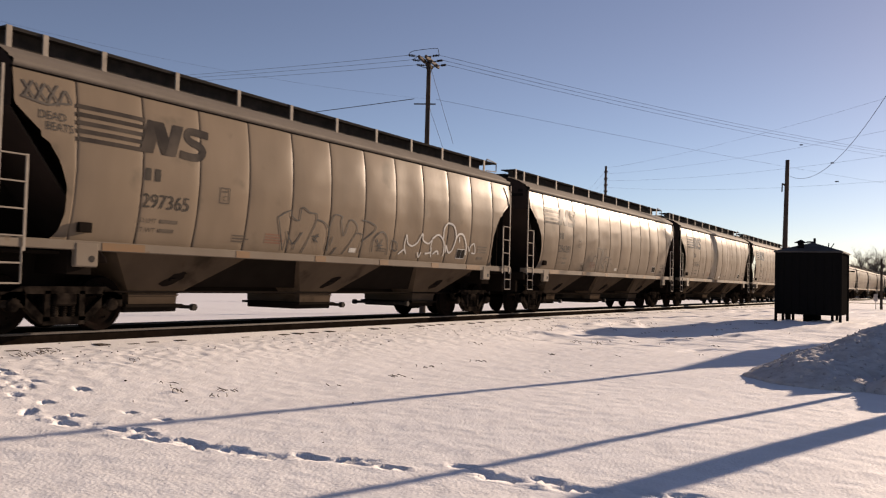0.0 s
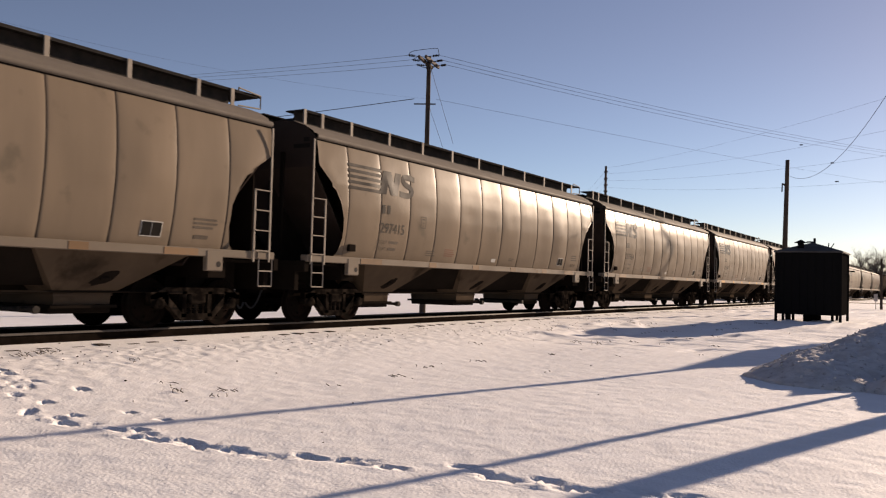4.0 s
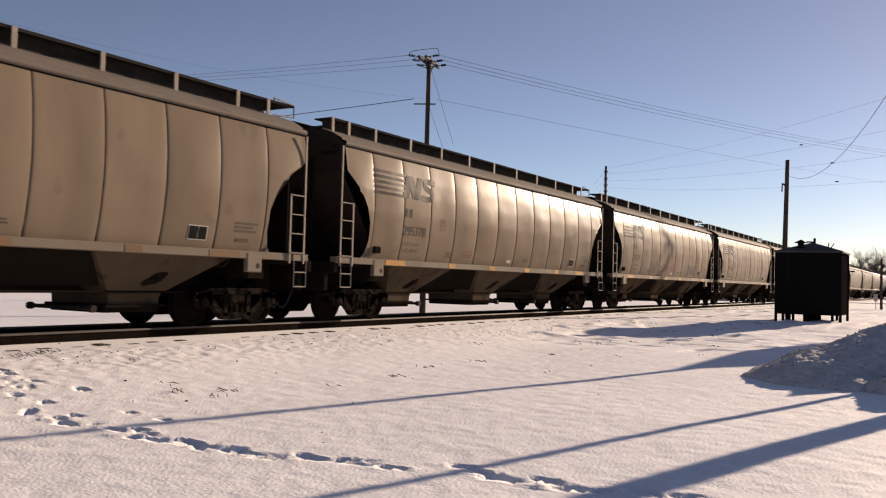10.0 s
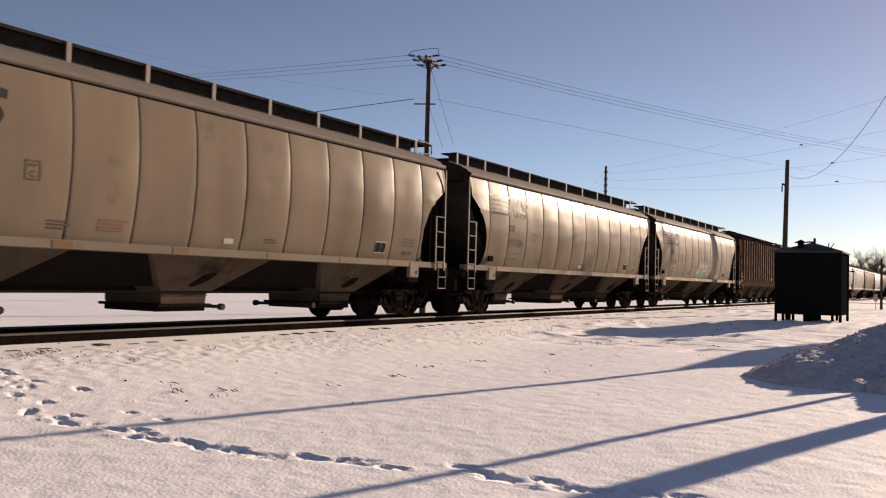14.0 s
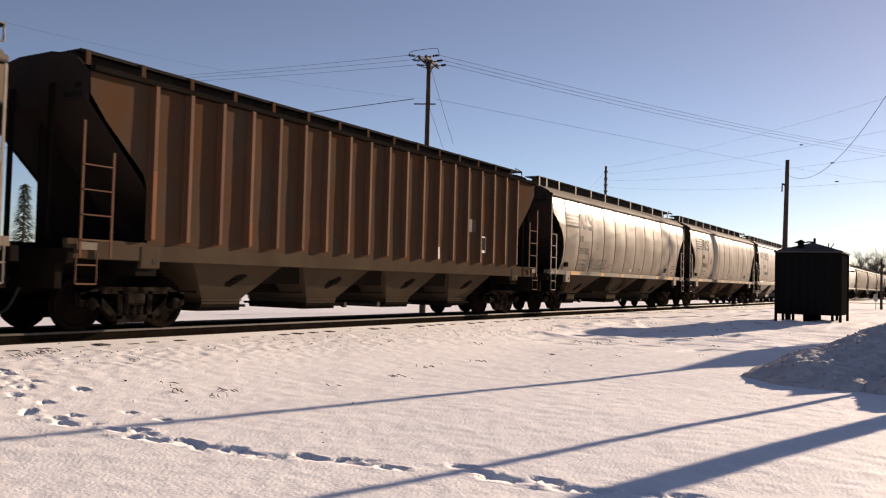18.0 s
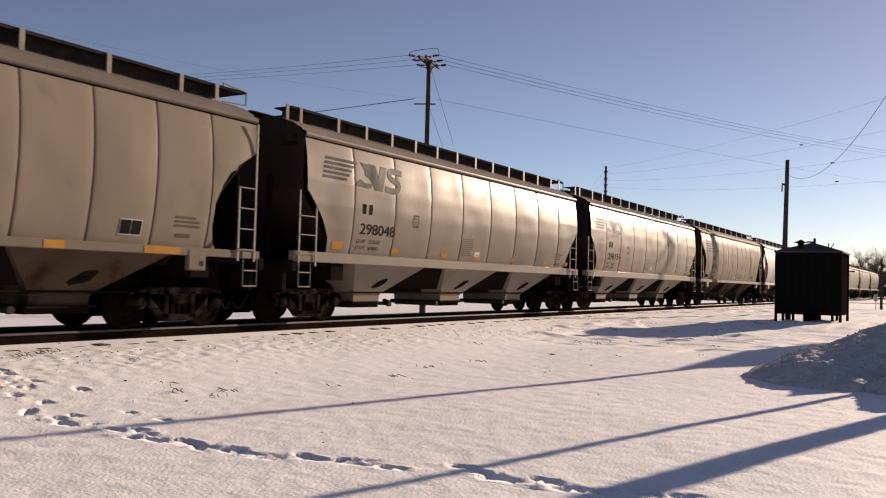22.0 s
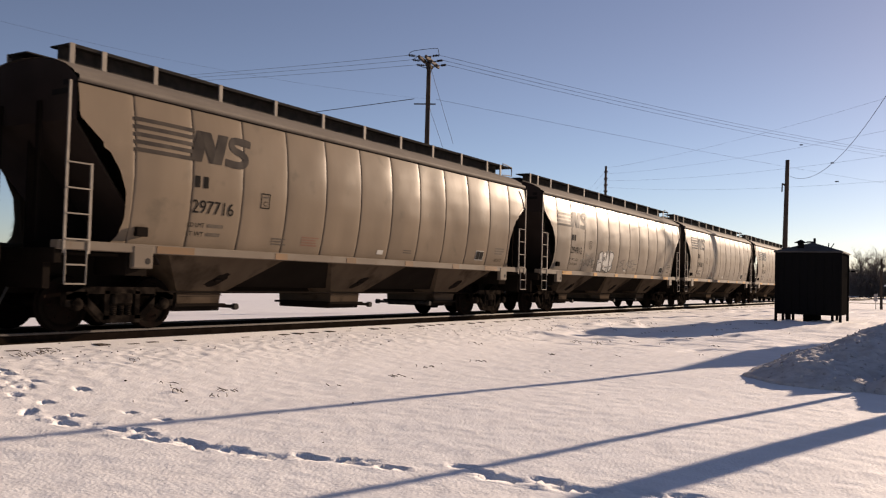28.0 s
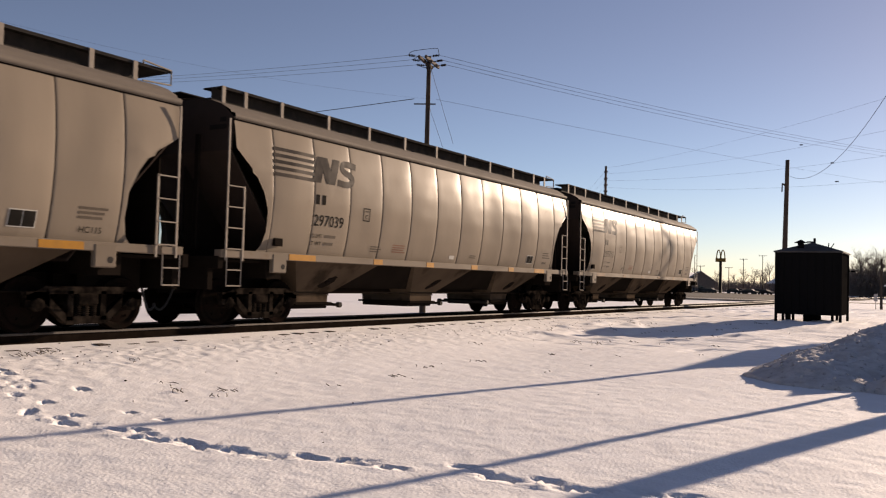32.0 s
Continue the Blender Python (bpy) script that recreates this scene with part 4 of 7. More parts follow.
def emblem(car, side, mat, x, z0, z1, w, headed=False):
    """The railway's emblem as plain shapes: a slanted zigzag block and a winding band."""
    h = z1 - z0
    u = 0.115 * w
    if headed:
        bm = bmesh.new()
        for ring in (((-0.02, 1.0), (0.20, 0.96), (0.30, 0.55), (0.25, 0.22), (0.19, 0.42), (0.10, 0.50), (0.07, 0.78)), ((-0.10, 0.20), (-0.02, 0.34), (0.06, 0.22), (0.25, 0.22), (0.19, 0.02), (-0.13, 0.06))):
            bm.faces.new([bm.verts.new((x + w * p, 0, z0 + h * q)) for p, q in ring])
        bmesh.ops.triangulate(bm, faces=bm.faces[:])
        bmesh.ops.subdivide_edges(bm, edges=bm.edges[:], cuts=2, use_grid_fill=True)
        me = bpy.data.meshes.new("emblem_head")
        bm.to_mesh(me)
        bm.free()
        on_side(side, me, 0.0075)
        mesh_part("emblem_head", me, mat, car, "black emblem shape with a pale notch")
    else:
        patch("emblem_block", car, side, mat, x, x + 1.5 * u, z0, z1, 0.12 * w / h, "worn black slanted emblem block")
    patch("emblem_block", car, side, mat, x + 2.55 * u, x + 4.0 * u, z0, z1, -0.135 * w / h, "", 0.0065)
    patch("emblem_block", car, side, mat, x + 2.9 * u, x + 4.2 * u, z0, z1, 0.12 * w / h, "", 0.007)
    bm = bmesh.new()
    k = [(0.98, 0.86), (0.86, 0.90), (0.70, 0.89), (0.655, 0.72), (0.72, 0.57), (0.84, 0.48), (0.90, 0.33), (0.84, 0.13), (0.70, 0.09), (0.55, 0.13)]
    stroke(bm, smooth_line([(x + w * a, z0 + h * b) for a, b in k], 5), 0.25 * h)
    me = bpy.data.meshes.new("emblem_band")
    bm.to_mesh(me)
    bm.free()
    on_side(side, me, 0.006)
    mesh_part("emblem_band", me, mat, car)


def usual_marks(car, side, number, wall="LD LMT", new_style=False, worn=True, code="", reflect=M_AMBER, seed=0):
    L = side.length
    o = -L / 2
    rng = random.Random(seed)
    if new_style:
        for i in range(5):
            patch("stripe", car, side, M_LOGO_NEW, o + 0.62 - 0.03 * i, o + 1.75 - 0.10 * i, 3.62 - i * 0.105, 3.68 - i * 0.105, 0.3, "slanted black stripe")
        emblem(car, side, M_LOGO_NEW, o + 1.92, 3.10, 3.70, 1.72, True)
        for dx in (1.98, 2.24):
            patch("mark_bar", car, side, M_MARK, o + dx, o + dx + 0.14, 2.51, 2.74)
        lettering("car_number", car, side, M_MARK, number, o + 1.95, 2.04, 0.26, 1.42, "black stencilled car number")
        lettering("stencil", car, side, M_MARK, "LD LMT", o + 1.86, 1.83, 0.09, 0.36)
        lettering("stencil", car, side, M_MARK, "LT WT", o + 1.86, 1.68, 0.09, 0.34)
        lettering("stencil", car, side, M_MARK, "225000", o + 2.34, 1.83, 0.09, 0.44)
        lettering("stencil", car, side, M_MARK, "60000", o + 2.34, 1.68, 0.09, 0.40)
        for k, x in enumerate((1.0, 3.35, 5.7, 7.6, 9.9, 12.3, 14.1)):
            patch("reflector", car, side, M_YELLOW, o + x, o + x + (0.38 if k == 0 else 0.32), 1.64, 1.83 if k == 0 else 1.77, 0, "yellow reflective strip")
        bars(car, side, M_WORN, o + 6.75, o + 7.45, 2.2, 9, 0.055, 0.025, seed)
        patch("white_label", car, side, M_WHITE, o + 7.55, o + 7.85, 1.72, 1.86)
        x_box = o + 4.15
    else:
        for i in range(5):
            patch("stripe", car, side, M_LOGO, o + 1.04, o + 2.36 - 0.02 * i, 3.565 - i * 0.130, 3.635 - i * 0.130, 0, "worn black stripe")
        emblem(car, side, M_LOGO, o + 2.24, 3.05, 3.62, 1.58)
        ink = M_NUMBER if worn else M_MARK
        for dx in (2.38, 2.58):
            patch("mark_bar", car, side, ink, o + dx, o + dx + 0.115, 2.58, 2.79)
        lettering("car_number", car, side, ink, number, o + 2.36, 2.12, 0.25, 1.02, "black stencilled car number")
        lettering("stencil", car, side, M_WORN if worn else M_MARK, "LD LMT", o + 2.30, 1.86, 0.085, 0.40)
        lettering("stencil", car, side, M_WORN if worn else M_MARK, "LT WT", o + 2.30, 1.70, 0.085, 0.40)
        if number in ("294912",):
            lettering("stencil", car, side, M_MARK, "222500", o + 2.78, 1.86, 0.085, 0.36)
            lettering("stencil", car, side, M_MARK, "63500", o + 2.78, 1.70, 0.085, 0.32)
        else:
            bars(car, side, M_WORN, o + 2.78, o + 3.18, 1.935, 1, tall=0.06)
            bars(car, side, M_WORN, o + 2.78, o + 3.12, 1.775, 1, tall=0.06)
        bars(car, side, M_RED, o + 5.45, o + 6.05, 1.86, 4, 0.055, 0.028, seed)
        bars(car, side, M_WORN, o + 4.55, o + 5.0, 1.78, 3, 0.055, 0.025, seed + 1)
        patch("white_label", car, side, M_WHITE, o + 8.25, o + 8.50, 1.60, 1.70)
        bars(car, side, M_WORN, o + 9.35, o + 9.75, 1.75, 2, 0.055, 0.025, seed + 2)
        x_box = o + 4.10
    # clearance box with its letter
    for a, b, c, d in ((0, .25, .0, .02), (0, .25, .28, .30), (0, .02, .02, .28), (.23, .25, .02, .28)):
        patch("box_rule", car, side, M_WORN if worn else M_MARK, x_box + a, x_box + b, 2.34 + c, 2.34 + d)
    lettering("box_letter", car, side, M_WORN if worn else M_MARK, "C", x_box + 0.08, 2.39, 0.10, 0.09)
    bars(car, side, M_WORN, x_box + 0.06, x_box + 0.19, 2.58, 1, tall=0.03)
    # consolidated stencil panel
    xp = L / 2 - 2.98
    if not new_style:
        patch("stencil_panel", car, side, M_WHITE, xp, xp + 0.46, 1.63, 1.90, 0, "white-edged black stencil panel", 0.006)
        patch("stencil_field", car, side, M_MARK, xp + 0.018, xp + 0.222, 1.648, 1.882, 0, "", 0.010)
        patch("stencil_field", car, side, M_MARK, xp + 0.238, xp + 0.442, 1.648, 1.882, 0, "", 0.010)
    xc = L / 2 - 1.82
    bars(car, side, M_WORN, xc, xc + 0.6, 2.03, 3, 0.075, 0.04, seed + 3)
    if code:
        lettering("stencil", car, side, M_MARK, code, xc + 0.05, 1.62, 0.10, 0.42)
    else:
        bars(car, side, M_WORN, xc + 0.05, xc + 0.4, 1.72, 1, tall=0.07)


def sill_reflectors(car, L, mat, xs=(4.60, 6.95, 9.35, 11.70, 13.95)):
    for x, w in [(1.60, 0.85)] + [(v, 0.36) for v in xs[:-1]] + [(xs[-1] - 0.38, 0.78)]:
        bm = bmesh.new()
        box(bm, -L / 2 + x, -L / 2 + x + w, -1.581, -1.574, 1.345, 1.470)
        part("reflector", bm, mat, car, "reflective strip on the sill")


ROUND_L = 16.08
TAIL = 0.16
ROUND_SEAMS = [-ROUND_L / 2 + 1.06 + 1.272 * i for i in range(12)]
NEW_L = 15.02
NEW_SEAMS = [-NEW_L / 2 + NEW_L / 9 * i for i in range(1, 9)]
OLD_SEAMS = [-ROUND_L / 2 + 1.05 + 1.7475 * i for i in range(9)]
BROWN_L = 16.8
POSTS = [0.30, 0.92] + [2.02 + 1.605 * i for i in range(9)] + [15.76]
SIDES = {"round_a": Side(ROUND_L, ROUND_SEAMS, 1), "round_b": Side(ROUND_L, ROUND_SEAMS, 2), "round_c": Side(ROUND_L, ROUND_SEAMS, 3), "new": Side(NEW_L, NEW_SEAMS, 4, dent=0.016),
         "old": Side(ROUND_L, OLD_SEAMS, 5, dent=0.006), "brown": Side(BROWN_L, [], 6, "flat")}
CAR_LABEL = "weathered beige covered hopper freight car rolling on the track"


def hatch_box(car, L, x=1.30):
    """A small tool or card holder low on the near side."""
    bm = bmesh.new()
    box(bm, -L / 2 + x - 0.12, -L / 2 + x + 0.12, -1.56, -1.475, 1.62, 1.78, 0.01)
    part("card_holder", bm, M_GRIME_SHADE, car, "rusty routing card holder")


def round_car(key):
    car = thing("hopper_car", CAR_LABEL, "freight car", "cars of the train")
    side = SIDES[key]
    side_panels(car, side, M_PAINT, "notched", tail=TAIL)
    roof(car, ROUND_L, M_ROOF, TAIL)
    running_boards(car, ROUND_L, POSTS, M_LADDER, reach=0.36 + TAIL)
    ends(car, ROUND_L, M_GRIME_SHADE, tail=TAIL)
    sills(car, ROUND_L, M_TRIM)
    ladders(car, ROUND_L, M_LADDER, last_shift=-0.10)
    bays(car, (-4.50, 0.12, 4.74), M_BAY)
    hatch_box(car, ROUND_L)
    trucks(car, (-ROUND_L / 2 + 1.29, ROUND_L / 2 - 1.29))
    return car


def new_car():
    car = thing("hopper_car", "clean light grey covered hopper freight car rolling on the track", "freight car", "cars of the train")
    side_panels(car, SIDES["new"], M_PAINT_NEW, "wide", 1.52)
    roof(car, NEW_L, M_PAINT_NEW)
    running_boards(car, NEW_L, [0.1, 0.55] + [1.9 + 1.12 * i for i in range(12)] + [14.95], M_PAINT_NEW)
    ends(car, NEW_L, M_GRIME_SHADE, z_cut=2.86, slope_in=1.7)
    sills(car, NEW_L, M_PAINT_NEW, 1.33, 1.56, 1.54, pads=False)
    ladders(car, NEW_L, M_LADDER, 2.84, 2.6, 1.57, 0.55, 0.0, 1.30, -0.19)
    bays(car, (-3.98, 0.12, 4.22), M_PAINT_NEW, 1.60, 0.54, rods=(1, -1, -1))
    trucks(car, (-NEW_L / 2 + 0.75, NEW_L / 2 - 0.75))
    return car


def old_car():
    car = thing("hopper_car", "grey covered hopper car with stained sides and colourful graffiti", "freight car", "cars of the train")
    side_panels(car, SIDES["old"], M_PAINT_OLD, "notched", tail=TAIL)
    roof(car, ROUND_L, M_PAINT_OLD, TAIL)
    running_boards(car, ROUND_L, POSTS, M_PAINT_OLD, reach=0.36 + TAIL, hoop=False)
    ends(car, ROUND_L, M_GRIME_SHADE, tail=TAIL)
    sills(car, ROUND_L, M_PAINT_OLD)
    ladders(car, ROUND_L, M_LADDER, last_shift=-0.10)
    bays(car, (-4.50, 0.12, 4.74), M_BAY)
    trucks(car, (-ROUND_L / 2 + 1.29, ROUND_L / 2 - 1.29))
    return car


def brown_car():
    """The rib-sided hopper: flat sides with upright posts, four bays."""
    L = BROWN_L
    car = thing("hopper_car", "rusty brown rib-sided covered hopper car rolling on the track", "freight car", "cars of the train")
    zs = np.linspace(1.50, 4.25, 8)
    n = 20
    pitch = 0.785
    first_post = -L / 2 + 1.27
    xs = [first_post + pitch * i for i in range(int((L - 2.54) / pitch + 1.5))]
    edges = [None] + xs + [None]
    for sgn in (-1, 1):
        for k in range(len(edges) - 1):
            a = np.full_like(zs, edges[k] if edges[k] is not None else 0)
            b = np.full_like(zs, edges[k + 1] if edges[k + 1] is not None else 0)
            if edges[k] is None:
                a = np.minimum(-L / 2 + cut_edge(zs, "straight"), b - 0.005)
            if edges[k + 1] is None:
                b = np.maximum(L / 2 - cut_edge(zs, "straight"), a + 0.005)
            us = np.linspace(0, 1, 4)
            X = a[:, None] + (b - a)[:, None] * us[None, :]
            Z = np.repeat(zs[:, None], 4, 1)
            Y = sgn * (1.50 + 0.008 * lattice(X + 30, Z, 0.5, 90))
            mesh_part("side_panel", grid_mesh("side_panel", np.stack([X.ravel(), Y.ravel(), Z.ravel()], 1), len(zs), 4), M_RUST, car, smooth=True)
        first = None
        for x in xs:
            if first is None:
                bm = bmesh.new()
                y0, y1 = sorted((sgn * 1.49, sgn * 1.61))
                box(bm, -0.042, 0.042, y0, y1, 1.56, 4.22, 0.006)
                y0, y1 = sorted((sgn * 1.49, sgn * 1.515))
                box(bm, -0.075, 0.075, y0, y1, 1.56, 4.22)
                first = part("side_post", bm, M_POST_RUST if sgn < 0 else M_RUST, car, "rusty upright side post")
                first.location = (x, 0, 0)
            else:
                again(first, x)
    bm = bmesh.new()
    for sgn in (-1, 1):
        y0, y1 = sorted((sgn * 1.48, sgn * 1.615))
        box(bm, -L / 2, L / 2, y0, y1, 4.215, 4.31, 0.01)
    part("top_chord", bm, M_GRIME_SHADE, car)
    bm = bmesh.new()
    pts = np.array([(x, y, z) for x in np.linspace(-L / 2, L / 2, 8) for y, z in ((1.55, 4.30), (1.0, 4.42), (0, 4.47), (-1.0, 4.42), (-1.55, 4.30))])
    bm.free()
    mesh_part("roof", grid_mesh("roof", pts, 8, 5), M_GRIME_SHADE, car)
    running_boards(car, L, [0.4 + 1.14 * i for i in range(15)], M_RUST, top=4.73)
    ends(car, L, M_GRIME_SHADE, z_cut=3.76, slope_in=2.2, slope_to=1.55, top=4.22)
    sills(car, L, M_RUST_LOW, 1.20, 1.52, 1.50, pads=True)
    ladders(car, L, M_POST_RUST, 3.40, 2.95, 1.58, 0.45, -0.12, 1.28)
    bays(car, (-4.67, -1.56, 1.56, 4.67), M_RUST_LOW, 1.54, 0.52, 1.54, 1.49, 0.88, 0.42, (0, 1, -1, 0), 0.10, 0.84, 0.10)
    for x, z1, mat in ((0, 2.75, M_ORANGE), (3, 2.05, M_ORANGE), (6, 1.95, M_ORANGE), (12, 1.90, M_WHITE)):
        bm = bmesh.new()
        box(bm, -L / 2 + 1.27 + pitch * x - 0.040, -L / 2 + 1.27 + pitch * x + 0.040, -1.615, -1.609, 1.58, z1)
        part("post_patch", bm, mat, car, "patch of bright rust on a side post" if mat is M_ORANGE else "pale scraped patch on a side post")
    side = SIDES["brown"]
    patch("stencil_panel", car, side, M_WHITE, L / 2 - 3.72, L / 2 - 3.30, 1.85, 2.33, 0, "white-edged stencil panel", 0.012)
    patch("stencil_field", car, side, M_MARK, L / 2 - 3.68, L / 2 - 3.34, 1.93, 2.29, 0, "", 0.018)
    patch("paint_patch", car, side, M_WORN, L / 2 - 4.36, L / 2 - 3.92, 2.42, 2.78, 0, "pale patch of newer paint", 0.012)
    trucks(car, (-L / 2 + 1.35, L / 2 - 1.35))
    return car


# left end of each car's roof, in metres along the track at the start, with its prototype and number
TRAIN = []


def train():
    order = [("round_b", -10.35, "", {}), ("round_a", 7.36, "297365", {"seed": 1}), ("round_c", 25.05, "296281", {}), ("round_a", 42.75, "296368", {}),
             ("round_c", 60.45, "", {"code": "HC117"}), ("round_b", 78.16, "297864", {}), ("round_b", 95.90, "295947", {"reflect": 1}), ("round_a", 113.63, "297395", {}),
             ("round_b", 131.28, "295378", {"reflect": 1}), ("round_c", 148.95, "295291", {"reflect": 1, "code": "HC115"}), ("round_c", 166.60, "297168", {"code": "HC117"}),
             ("round_b", 184.30, "297684", {"code": "HC117"}), ("round_a", 201.76, "296938", {"reflect": 1}), ("brown", 219.42, "", {}), ("round_b", 237.66, "295002", {"clean": 1, "reflect": 1}),
             ("round_a", 255.30, "296980", {"clean": 1, "reflect": 1, "dark": 1}), ("new", 273.04, "298048", {"code": "HC122"}), ("new", 289.46, "298154", {"code": "HC122"}), ("round_c", 305.90, "297718", {}),
             ("old", 323.80, "", {}), ("round_a", 341.53, "297716", {"code": "HC117", "dark": 1}), ("round_b", 359.23, "294912", {"clean": 1, "reflect": 1, "dark": 1}), ("round_c", 376.68, "295280", {"clean": 1, "reflect": 1, "dark": 1, "code": "HC115"}),
             ("round_a", 394.28, "297039", {"clean": 1, "reflect": 1, "dark": 1}), ("round_b", 411.93, "297713", {"clean": 1})]
    built = {}
    for n, (kind, left, number, opt) in enumerate(order):
        L = {"new": NEW_L, "brown": BROWN_L}.get(kind, ROUND_L)
        if kind not in built:
            built[kind] = {"new": new_car, "brown": brown_car, "old": old_car}.get(kind, lambda: round_car(kind))()
            car = built[kind]
            plain = copy_thing(car, pose(0, 0, 0)) if kind not in ("brown", "old") else None
            built[kind] = plain
        else:
            car = copy_thing(built[kind], pose(0, 0, 0))
        TRAIN.append((car, left + L / 2, L))
        side = SIDES[kind]
        if kind in ("brown",):
            continue
        if kind == "old":
            paint_old(car, side)
            continue
        usual_marks(car, side, number or "297%03d" % (411 + n), new_style=kind == "new", worn="dark" not in opt and kind != "new",
                    code=opt.get("code", ""), reflect=M_YELLOW if "reflect" in opt else M_AMBER, seed=n * 7)
        if kind != "new":
            sill_reflectors(car, L, M_YELLOW if "reflect" in opt else M_AMBER)
        graffiti(n, car, side)
        if "clean" in opt:
            for o in car.children:
                if o.name.split(".")[0] == "side_panel":
                    o.material_slots[0].link = "OBJECT"
                    o.material_slots[0].material = M_PAINT_CLEAN
    for plain in built.values():
        if plain:
            for o in (*plain.children_recursive, plain):
                bpy.data.objects.remove(o)


def tag(car, side, color, width, strokes, label="", lift=0.010):
    """Sprayed lines through (x from the car's end, z) points, their width uneven."""
    o = -side.length / 2
    bm = bmesh.new()
    for k, pts in enumerate(strokes):
        stroke(bm, smooth_line([(o + x, max(z, 1.41)) for x, z in pts], 6), width * (0.85 + 0.1 * (k % 4)))
    lay(car, side, bm, color, label, lift)


def blot(car, side, color, up, shapes, label=""):
    """Filled sprayed areas with soft corners, one part each."""
    o = -side.length / 2
    for n, pts in enumerate(shapes):
        bm = bmesh.new()
        ring = smooth_line([(o + x, max(z, 1.41)) for x, z in pts], 4, True)[:-1]
        c = sum(ring, Vector((0, 0))) / len(ring)
        loops = [[bm.verts.new((c.x + (p.x - c.x) * k, 0, c.y + (p.y - c.y) * k)) for p in ring] for k in (1.0, 0.66, 0.33)]
        hub = bm.verts.new((c.x, 0, c.y))
        for i in range(len(ring)):
            j = (i + 1) % len(ring)
            for p, q in zip(loops, loops[1:]):
                bm.faces.new((p[i], p[j], q[j], q[i]))
            bm.faces.new((loops[2][i], loops[2][j], hub))
        lay(car, side, bm, color, label, 0.007 + up + 0.0006 * (n % 3))


